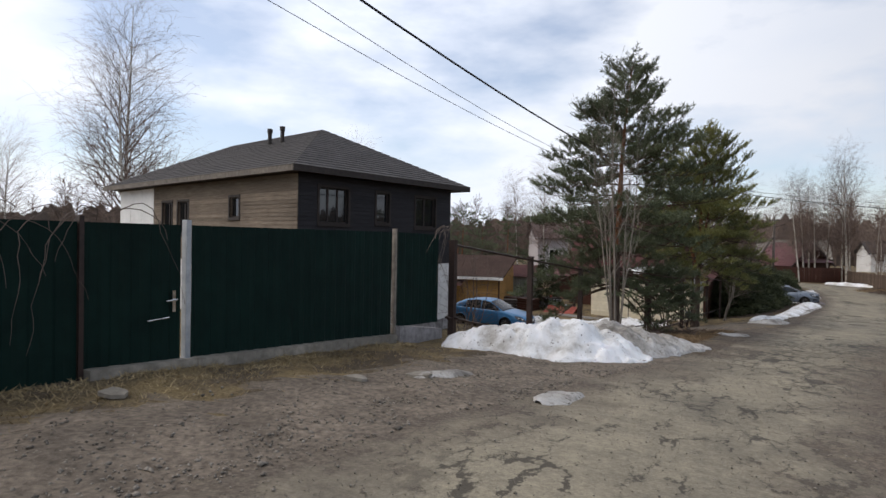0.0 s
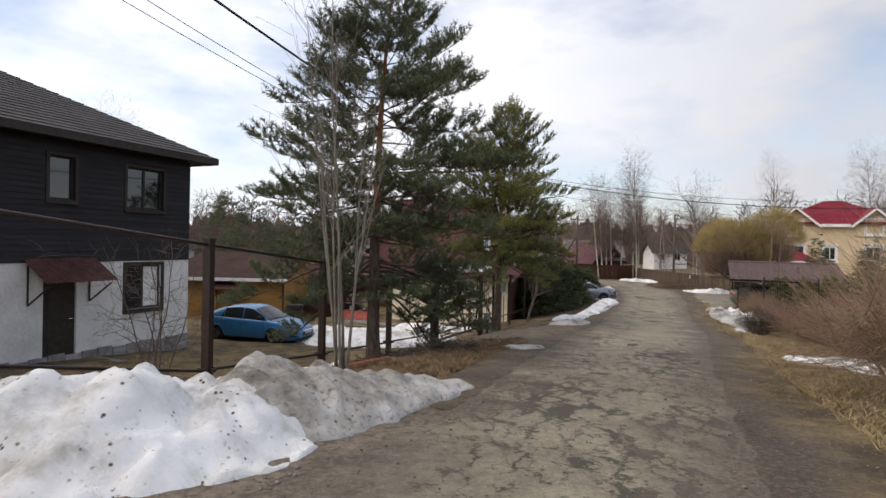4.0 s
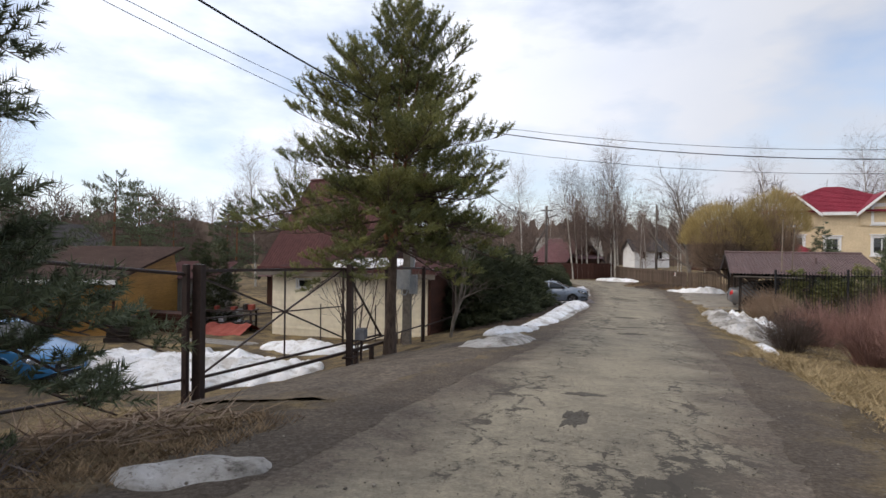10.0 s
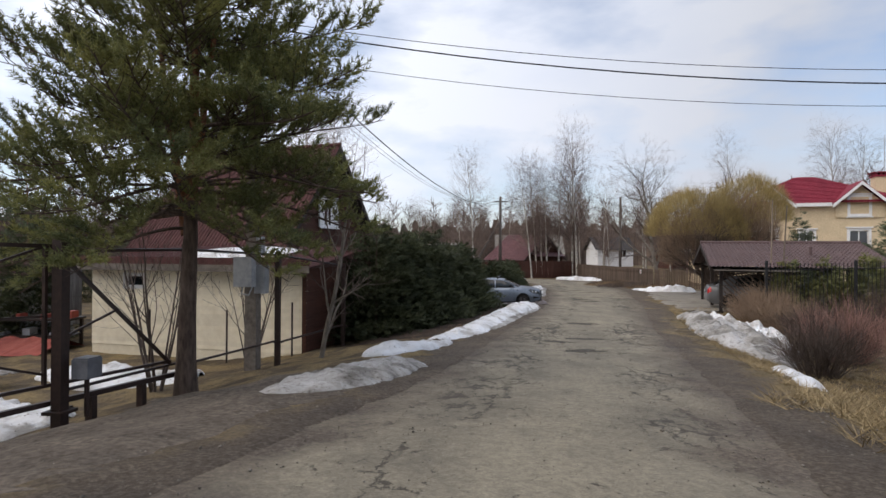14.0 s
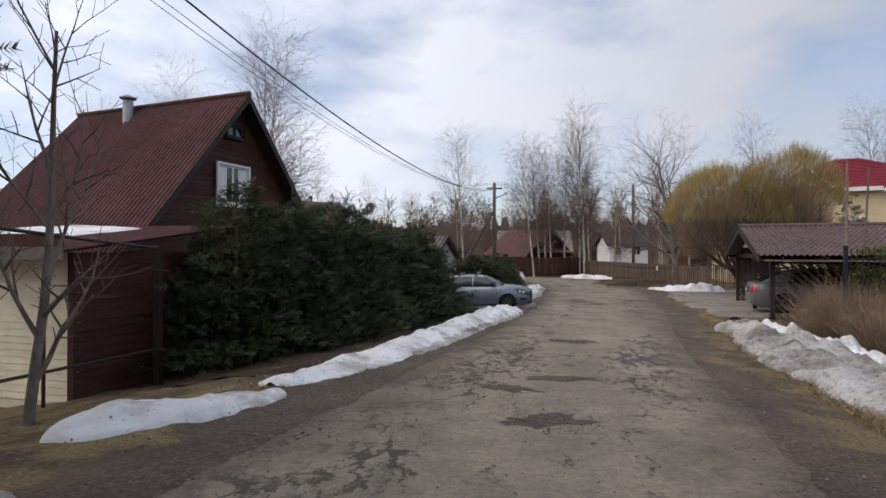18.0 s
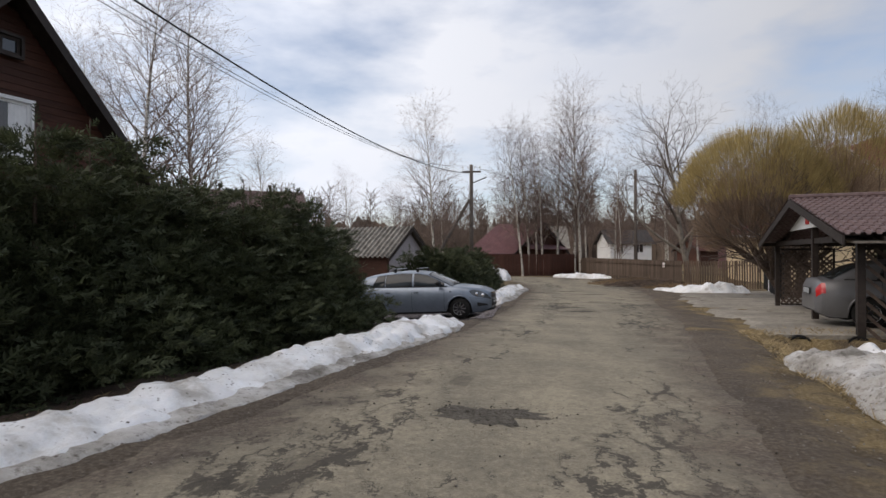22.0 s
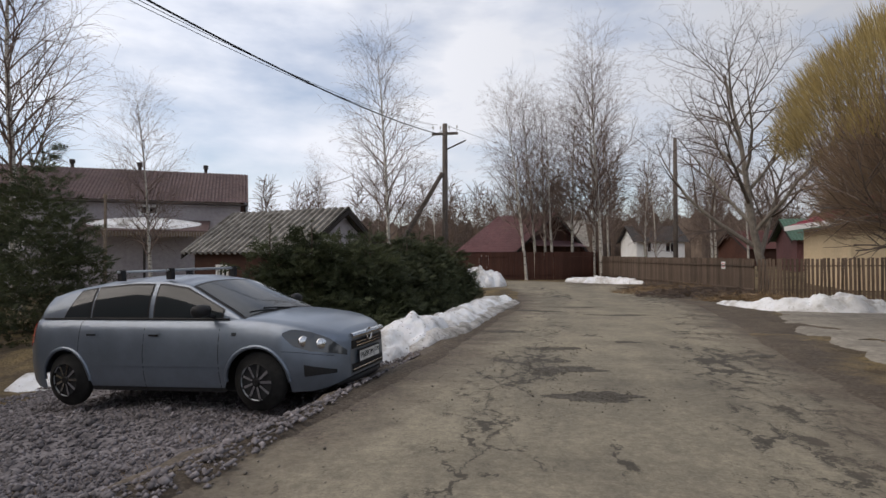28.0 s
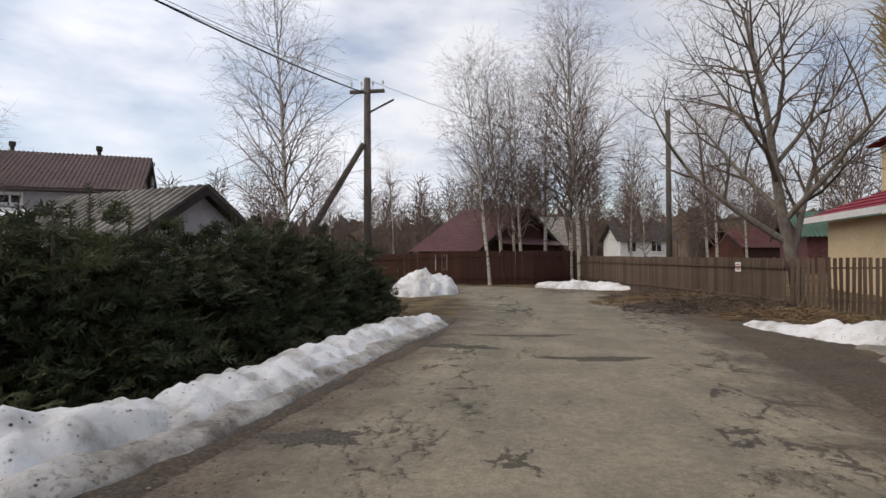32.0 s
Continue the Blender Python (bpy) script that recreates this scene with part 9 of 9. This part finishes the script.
def driveway():
    pts_l = [(9.7, 45.1), (9.9, 45.6), (10.2, 47), (10.5, 50), (10.9, 54), (11.4, 57.5), (12.2, 60.0), (13.5, 63.5)]
    me = Mesh()
    v = [(9.8 + (21 - 9.8) * k / 16, 45.12 - .03 * k, h(9.9, 45.6) - .5) for k in range(17)]
    for x, y in pts_l:
        for k in range(17):
            xx = x + (21 - x) * k / 16
            yy = y - (.03 * k if y < 45.5 else 0)
            v.append((xx, yy, h(min(xx, 12.0), yy + (1.0 if y < 45.5 else 0)) + (.05 if k else -.1) + .01 * math.sin(xx * 2.1 + yy)))
    me.add(v, [(i * 17 + k, i * 17 + k + 1, (i + 1) * 17 + k + 1, (i + 1) * 17 + k) for i in range(len(pts_l)) for k in range(16)])
    tagged(new("driveway", me.data("driveway", CONCRETE)), "pale concrete driveway before the carport", "driveway", kind="structure")
    for x in (10.75, 11.75):
        cu = Mesh()
        z = h(x, 45.6) - .19
        for r_ in (.23, .19):
            cu.tube([(x, 44.98, z), (x, 45.6, z - .05)], r_, 20, False)
        ring = [(x + math.cos(a) * r_, 44.95, z + math.sin(a) * r_) for r_ in (.19, .23) for a in (2 * math.pi * k / 20 for k in range(20))]
        cu.add(ring, [(k, (k + 1) % 20, 20 + (k + 1) % 20, 20 + k) for k in range(20)])
        tagged(part("culvert_pipe", cu, BLACK), "black plastic culvert pipe under the driveway edge", "pipe")


driveway()


def stones(name, label, n, where, size, material, seed, cat="gravel", lift=.016):
    """Loose stones: small bevelled lumps scattered by where(r) -> x, y."""
    r = np.random.default_rng(seed)
    octa = np.array([[1, 0, 0], [-1, 0, 0], [0, 1, 0], [0, -1, 0], [0, 0, .7], [0, 0, -.7]], float)
    tri = np.array([[0, 2, 4], [2, 1, 4], [1, 3, 4], [3, 0, 4], [2, 0, 5], [1, 2, 5], [3, 1, 5], [0, 3, 5]])
    xy = np.array([where(r) for _ in range(n)])
    z = ground_height(xy[:, 0], xy[:, 1])
    on = (xy[:, 0] > left_x(xy[:, 1]) + .1) & (xy[:, 0] < right_x(xy[:, 1]) - .1)
    z = np.where(on, road_z(xy[:, 1]) + .02 + .012 * wobble(xy[:, 0], xy[:, 1], 1.3), z + lift)
    s = size * r.lognormal(0, .35, n)
    pts = octa[None] * s[:, None, None] * r.uniform(.6, 1.3, (n, 6, 3))
    t = r.uniform(0, 6.28, n)
    c, sn = np.cos(t)[:, None], np.sin(t)[:, None]
    X = pts[..., 0] * c - pts[..., 1] * sn + xy[:, 0][:, None]
    Y = pts[..., 0] * sn + pts[..., 1] * c + xy[:, 1][:, None]
    Z = pts[..., 2] + (z + s * .25)[:, None]
    v = np.stack([X, Y, Z], -1).reshape(-1, 3)
    f = (tri[None] + (np.arange(n) * 6)[:, None, None]).reshape(-1, 3)
    return tagged(new(name, array_mesh(name, v, f, material)), label, cat, kind="stuff")


strip("gravel_bed", "bed of purple-grey gravel under the parked car", np.arange(46.9, 53.6, .3), lambda y: -1.6, lambda y: left_x(y) - .35, .05, GRAVEL, seed=2, cat="gravel")
stones("gravel", "loose purple-grey crushed stone", 20000, lambda r: (r.uniform(-1.2, 4.9), r.uniform(47.0, 53.4)), .019, GRAVEL, 3, lift=.045)
stones("verge_pebbles", "small dark pebbles and clods along the lane", 7000, lambda r: (lambda y: (left_x(y) - r.normal(.35, .55), y))(r.uniform(0, 66)), .008, PEBBLE, 5)
stones("verge_pebbles", "small dark pebbles and clods along the lane", 5500, lambda r: (lambda y: (right_x(y) + r.normal(.4, .5), y))(r.uniform(0, 48)), .008, PEBBLE, 6)
stones("road_grit", "fine grit and crumbs lying on the asphalt", 9000, lambda r: (lambda y: (r.uniform(left_x(y), right_x(y)), y))(1 + 38 * r.random() ** 1.5), .005, PEBBLE, 15)
stones("apron_pebbles", "grey crushed stone before the sheet fence", 5000, lambda r: (lambda y: (left_x(y) - abs(r.normal(0, 1.0)), y))(r.uniform(-2, 9)), .011, PEBBLE, 7)


def pothole(x, y, rx, ry, turn, seed):
    """A ragged crumbled hollow in the asphalt with loose pieces in it."""
    r = random.Random(seed)
    me = Mesh()
    rings, seg = 5, 44
    v = []
    c, s = math.cos(radians(turn)), math.sin(radians(turn))
    for i in range(rings + 1):
        for k in range(seg):
            a = 2 * math.pi * k / seg
            q = i / rings * (1 + .7 * noise.noise((math.cos(a) * 1.6, math.sin(a) * 1.6, seed)) + .45 * noise.noise((math.cos(a) * 5, math.sin(a) * 5, seed)))
            u, w = rx * q * math.cos(a), ry * q * math.sin(a)
            px, py = x + u * c - w * s, y + u * s + w * c
            v.append((px, py, float(road_z(py)) + .021 + .012 * float(wobble(px, py, 1.3)) + .004 * noise.noise((px * 9, py * 9, 1)) - (.012 if i == rings else 0)))
    me.add(v, [(i * seg + k, i * seg + (k + 1) % seg, (i + 1) * seg + (k + 1) % seg, (i + 1) * seg + k) for i in range(rings) for k in range(seg)])
    o = part("pothole", me, CRUMBLE, smooth=True)
    return tagged(o, "ragged pothole of crumbled dark asphalt in the lane", "pothole", kind="structure")


for k, (x, y, rx, ry, turn) in enumerate(((4.55, 32.4, .5, .25, 15), (4.2, 33.8, .35, .2, -20), (4.9, 34.6, .5, .22, 10), (5.35, 38.5, .42, .34, 0), (7.25, 50.1, .5, .22, 8), (7.1, 51.5, .45, .2, 5), (6.85, 51.4, .22, .3, 0), (6.95, 53.3, .35, .2, 20),
                                          (6.05, 55.3, .45, .25, 10), (8.1, 54.2, .22, .14, 0), (9.8, 53.1, .35, .14, 40), (2.2, 20.3, .14, .5, -12), (2.4, 21.6, .25, .16, 0), (8.8, 59.5, .8, .2, 5), (6.5, 60.4, .7, .22, -10), (7.6, 62.0, .9, .2, 5))):
    pothole(x, y, rx, ry, turn, 40 + k)
stones("pothole_rubble", "loose crumbs of broken asphalt round the potholes", 900, lambda r: (lambda c: (c[0] + r.normal(0, .3), c[1] + r.normal(0, .25)))(((4.55, 32.4), (5.35, 38.5), (7.25, 50.1), (6.9, 51.4), (7.0, 53.3))[r.integers(5)]), .007, CRUMBLE, 17)


# ---- grass, leaves and brush ----
def grass(name, label, n, where, hgt, material, seed, flat=.8, width=.012):
    r = np.random.default_rng(seed)
    xy = np.array([where(r) for _ in range(n)])
    p = np.stack([xy[:, 0], xy[:, 1], ground_height(xy[:, 0], xy[:, 1]) - .005], 1)
    az = r.uniform(0, 6.28, n)
    d = np.stack([np.cos(az) * flat, np.sin(az) * flat, r.uniform(.15, 1.0, n)], 1)
    d /= np.linalg.norm(d, axis=1, keepdims=True)
    v, f = blades(p, d, hgt * r.uniform(.5, 1.4, n), width, r)
    return tagged(new(name, array_mesh(name, v, f, material)), label, "grass", kind="stuff")


def clump(r, cx_, cy_, rad):
    a, q = r.uniform(0, 6.28), rad * math.sqrt(r.uniform())
    return cx_ + q * math.cos(a), cy_ + q * math.sin(a)


def verge_grass(r):
    y = r.uniform(10, 46)
    return right_x(y) + 1.0 + abs(r.normal(0, 1.6)), y


def bank_grass(r):
    y = r.uniform(10.5, 19.5)
    return left_x(y) - .7 - abs(r.normal(0, 1.5)), y


def fence_foot(r):
    y = r.uniform(-4, 8)
    return -5.3 + .085 * (y - 8) + abs(r.normal(0, .55)), y


def hedge_foot(r):
    y = r.uniform(32, 67)
    return left_x(y) - .6 - abs(r.normal(0, .6)), y


grass("dead_grass", "flattened straw-coloured dead grass", 42000, verge_grass, .13, DEAD_GRASS, 21)
grass("dead_grass", "tufts of dead grass on the bank", 34000, bank_grass, .11, LITTER, 22)
grass("dead_grass", "thin grass at the foot of the fence", 9000, fence_foot, .07, DEAD_GRASS, 23)
grass("dead_grass", "thin dead grass and twigs beneath the hedges", 16000, hedge_foot, .08, LITTER, 24)
grass("yard_grass", "short dead grass in the yard", 22000, lambda r: (r.uniform(-12, -4.5), r.uniform(10, 24)), .08, DEAD_GRASS, 25)
grass("dead_grass", "long straw tussocks on the ditch edge", 9000, lambda r: clump(r, 6.6 + r.integers(3) * .8, 22.5 + r.integers(4) * 1.6, .7), .3, DEAD_GRASS, 26, .9)


def brush(name, label, x, y, rad, H, n, material, seed):
    """A heap of fallen sticks and leaves."""
    r = np.random.default_rng(seed)
    a = r.uniform(0, 6.28, n)
    q = rad * np.sqrt(r.uniform(0, 1, n))
    px, py = x + q * np.cos(a) * 1.6, y + q * np.sin(a)
    z = land(px, py) + H * (1 - (q / rad) ** 2) * r.uniform(.1, 1, n)
    d = r.normal(size=(n, 3)) * np.array([1, 1, .3])
    d /= np.linalg.norm(d, axis=1, keepdims=True)
    v, f = blades(np.stack([px, py, z], 1), d, r.uniform(.15, .7, n), .02, r)
    return tagged(new(name, array_mesh(name, v, f, material)), label, "brush", kind="stuff")


brush("brush_heap", "heap of fallen sticks and brown leaves by the board fence", 13.3, 68.6, 1.9, .45, 2600, TWIG, 31)
brush("brush_heap", "heap of fallen sticks and brown leaves by the board fence", 12.6, 72.5, 1.5, .35, 1500, TWIG, 32)
brush("brush_heap", "brown brush and leaves below the bare tree", 14.2, 66.2, 1.3, .3, 1500, LITTER, 35)
brush("brush_heap", "brown brush and leaves below the bare tree", 12.7, 70.5, 1.8, .4, 2200, LITTER, 36)
brush("brush_heap", "cut twigs and dry stalks at the foot of the pine", -2.7, 17.2, 1.1, .2, 900, TWIG, 33)
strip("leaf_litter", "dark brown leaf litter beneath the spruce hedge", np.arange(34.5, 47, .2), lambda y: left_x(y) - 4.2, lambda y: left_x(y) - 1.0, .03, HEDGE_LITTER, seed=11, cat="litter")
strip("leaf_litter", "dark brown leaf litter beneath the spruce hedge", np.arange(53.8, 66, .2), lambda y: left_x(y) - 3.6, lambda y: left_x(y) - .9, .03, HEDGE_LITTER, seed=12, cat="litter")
brush("brush_heap", "cut twigs and dry stalks on the bank", -2.3, 19.2, 1.0, .15, 700, TAN_TWIG, 34)


# ---- garden fences by the carport ----
def picket_fence(a, b, hgt, label):
    o = thing("metal_fence", pose(0, 0, 0), label, "fence")
    a, b = Vector(a), Vector(b)
    d = b - a
    n = int(d.length / .12)
    pk = Mesh()
    pk.box(-.009, -.009, 0, .009, .009, hgt)
    pk.add([(-.012, -.012, hgt), (.012, -.012, hgt), (.012, .012, hgt), (-.012, .012, hgt), (0, 0, hgt + .07)], [(0, 1, 4), (1, 2, 4), (2, 3, 4), (3, 0, 4)])
    data = pk.data("picket", BLACK)
    for i in range(n + 1):
        p = a + d * (i / n)
        ob = new("picket", data)
        ob.parent = o
        ob.matrix_basis = Matrix.Translation((p.x, p.y, h(p.x, p.y)))
    for z in (.3, hgt - .22):
        r = Mesh()
        r.tube([(a.x, a.y, h(a.x, a.y) + z), (b.x, b.y, h(b.x, b.y) + z)], .016, 4)
        part("rail", r, BLACK, o)
    k = max(1, int(d.length / 2.4))
    for i in range(k + 1):
        p = a + d * (i / k)
        q = Mesh()
        z = h(p.x, p.y)
        q.box(p.x - .04, p.y - .04, z - .2, p.x + .04, p.y + .04, z + hgt + .12)
        part("post", q, BLACK, o)


picket_fence((12.5, 42.5), (26, 39.4), 2.3, "black steel picket fence behind the shrubs")
picket_fence((18.6, 66.1), (15.3, 56.2), 1.8, "black mesh-like steel fence beside the driveway")


def evergreen(x, y, H, R, seed, material, label):
    r = np.random.default_rng(seed)
    v, f = sprays(*spruce_arrays(x, y, h(x, y), H, R, r, .85), r)
    tagged(new("evergreen_bush", array_mesh("evergreen_bush", v, f, material)), label, "bush")


for i, (x, y, H, R) in enumerate(((13.9, 43.95, 2.5, .75), (15.1, 43.4, 2.55, .85), (16.2, 42.9, 2.6, 1.0), (17.4, 42.5, 2.7, 1.1), (19.0, 42.2, 2.7, 1.1))):
    evergreen(x, y, H, R, 300 + i, NEEDLE_YELLOW, "yellow-green evergreen bush against the picket fence")
evergreen(23.9, 63.4, 5.6, 1.3, 310, NEEDLE, "dark columnar evergreen beside the villa")
evergreen(22, 50, 4.6, 1.9, 311, NEEDLE, "broad dark evergreen beside the villa")


# ---- things in the yard behind the gate ----
def yard_things():
    o = thing("stake_row", pose(0, 0, 0), "thin rusty steel stakes before the cream shed wall", "stakes")
    for x in (-6.15, -4.05, -2.33):
        st = Mesh()
        st.tube([(x, 34.1, h(x, 34.1) - .2), (x, 34.1, h(x, 34.1) + 1.35)], .025, 6)
        part("stake", st, BROWN_STEEL, o)
    W, D = 2.6, 2.2
    sh = thing("shed", pose(-16.2, 38.6, 0, 0, 0, 8), "small grey boarded shed with a brown sheet roof", "shed")
    for k in range(13):
        b = Mesh()
        b.box(.2 * k, -.02, -3.5, .2 * k + .19, .02, -1.15)
        part("board", b, GREY_BOARD, sh)
    for k in range(11):
        b = Mesh()
        b.box(W - .02, .03 + .2 * k, -3.5, W + .02, .22 + .2 * k, -1.15 + .06 * k)
        part("board", b, GREY_BOARD, sh)
    body = Mesh()
    body.box(.03, .03, -3.5, W - .03, D - .03, -1.2)
    part("wall", body, GREY_BOARD, sh)
    part("roof", sheet((-.25, -.35, -1.15), (W + .5, 0, 0), (0, D + .6, .75), .15, .015), BROWN_ROOF, sh)
    wb = thing("workbench", pose(-10.9, 35.9, h(-10.9, 35.9), 0, 0, 10), "dark weathered workbench heaped with scrap in the yard", "workbench")
    tp = Mesh()
    tp.box(-1.1, -.4, .78, 1.1, .4, .84)
    part("top", tp, DARK_TRIM, wb)
    for x in (-1.0, 1.0):
        for y in (-.33, .33):
            lg = Mesh()
            lg.box(x - .04, y - .04, 0, x + .04, y + .04, .78)
            part("leg", lg, DARK_TRIM, wb)
    sf = Mesh()
    sf.box(-1.0, -.35, .3, 1.0, .35, .34)
    part("shelf", sf, DARK_TRIM, wb)
    rnd = random.Random(4)
    for k in range(9):
        x, w, hh = -1.0 + .24 * k, rnd.uniform(.1, .22), rnd.uniform(.06, .24)
        bx = Mesh()
        bx.box(x - w / 2, -.2, 0, x + w / 2, .15, hh)
        z = (.84 if k % 3 else .34)
        tagged(part("crate", bx, (ZINC, DARK_TRIM, RED_PLASTIC)[k % 3], at=pose(-10.9, 35.9, h(-10.9, 35.9), 0, 0, 10) @ pose(0, 0, z)), "small box of scrap lying on the workbench", "box")
    pl = thing("plank_pile", pose(-8.6, 31.2, h(-8.6, 31.2) + .28, 0, 0, -12), "few pale planks lying on the snow", "planks")
    for k in range(4):
        b = Mesh()
        b.box(-1.3 + .1 * k, -.25 + .14 * k, .02 * (k % 2), 1.2 + .12 * k, -.13 + .14 * k, .03 + .02 * (k % 2))
        part("plank", b, GREY_BOARD, pl)
    for x, y, r_ in ((-3.75, 4.9, .13), (-3.2, 5.35, .15), (-4.9, 2.9, .14)):
        st = Mesh()
        ring = [(x + r_ * (1 + .25 * math.sin(3 * a + x)) * math.cos(a), y + r_ * .8 * math.sin(a) * (1 + .2 * math.cos(2 * a))) for a in (k * math.pi / 5 for k in range(10))]
        st.slab([(px, py, float(ground_height(px, py)) + .02) for px, py in ring], .035, (0, 0, 1))
        tagged(part("flat_stone", st, CONCRETE), "flat pale stone pressed into the soil", "stone")


yard_things()


# ---- small things ----
for k, (x, y, tx, ty, top) in enumerate(((13.4, 44.25, 13.5, 44.3, 2.0), (13.75, 44.2, 13.95, 44.1, 1.75))):
    pl = Mesh()
    pl.tube([(x, y, h(x, y) - .1), (tx, ty, top)], [.035, .025], 8)
    tagged(part("wooden_pole", pl, GREY_WOOD), "thin pale wooden pole leaning behind the carport", "pole")
sg = Mesh()
sg.box(-.14, -.015, 0, .14, 0, .3)
so = thing("notice", pose(14.35, 70.2, h(14.35, 70.2) + 1.1, 0, 0, 285), "small white notice with red lines on the board fence", "sign")
part("panel", sg, WHITE, so)
for k in range(3):
    ln = Mesh()
    ln.box(-.1, -.018, .07 + k * .07, .1, -.0155, .1 + k * .07)
    part("printed_bar", ln, RED_SIGN, so)
log = Mesh()
log.tube([(-3.35, 13.9, h(-3.35, 13.9) + .08), (-2.5, 15.0, h(-2.5, 15.0) + .1)], [.07, .06], 8)
tagged(part("log", log, ORANGE_BARK), "short rotten log lying on the bank", "log")
tp = Mesh()
for i in range(9):
    a = i / 8
    tp.add([(-11.4 + 1.9 * a, 34.2 + .1 * math.sin(i), h(-11.4 + 1.9 * a, 34.2) + .02), (-11.4 + 1.9 * a, 35.2, h(-11.4 + 1.9 * a, 35.2) + .35 + .05 * math.sin(i * 2)), (-11.4 + 1.9 * a, 36, h(-11.4 + 1.9 * a, 36) + .02)], [])
tp.f = [(3 * i + j, 3 * i + 3 + j, 3 * i + 4 + j, 3 * i + 1 + j) for i in range(8) for j in range(2)]
tagged(part("tarpaulin", tp, RED_PLASTIC), "faded red tarpaulin over a low heap in the yard", "tarpaulin")
for k, (x, y, w, d, hh, mt, lb) in enumerate(((-13.4, 35.2, 2.6, .9, .75, BROWN_WOOD, "stack of old boards beside the garage"), (-12.0, 37.2, 1.6, .7, .6, ZINC, "grey metal scrap stacked in the yard"), (-12.9, 32.2, .9, .7, .9, DARK_TRIM, "dark crate standing in the yard"))):
    o = thing("lumber_stack", pose(x, y, h(x, y), 0, 0, 15 * k - 10), lb, "stack")
    for i in range(5):
        b = Mesh()
        z = hh * i / 5
        b.box(-w / 2 + .07 * (i % 3), -d / 2 + .05 * (i % 2), z, w / 2 - .06 * (i % 2), d / 2, z + hh / 5 - .02)
        part("board", b, mt, o)


def vines():
    """Dry climbing stems hanging over the top of the gate and fence."""
    rnd = random.Random(12)
    for x, y, n in ((-5.86, 2.2, 9), (-5.8, 3.0, 10), (-5.95, 1.2, 8), (-5.0, 9.2, 12)):
        o = thing("dry_vine", pose(x + .07, y, 1.62), "dry brown vine stems hanging over the green sheet", "vine")
        for i in range(n):
            p = Vector((rnd.uniform(-.1, .05), rnd.uniform(-.5, .5), rnd.uniform(-.05, .1)))
            d = Vector((.3, rnd.uniform(-.6, .6), .5))
            pts = [p.copy()]
            for k in range(rnd.randint(5, 16)):
                d = (d + Vector((-.02, rnd.gauss(0, .28), -.26))).normalized()
                p = p + d * .11
                p.x = max(.03, min(p.x, .22))
                pts.append(p.copy())
            me = Mesh()
            me.tube(pts, [max(.002, .006 - .0003 * k) for k in range(len(pts))], 4, False)
            part("stem", me, TWIG, o)


vines()
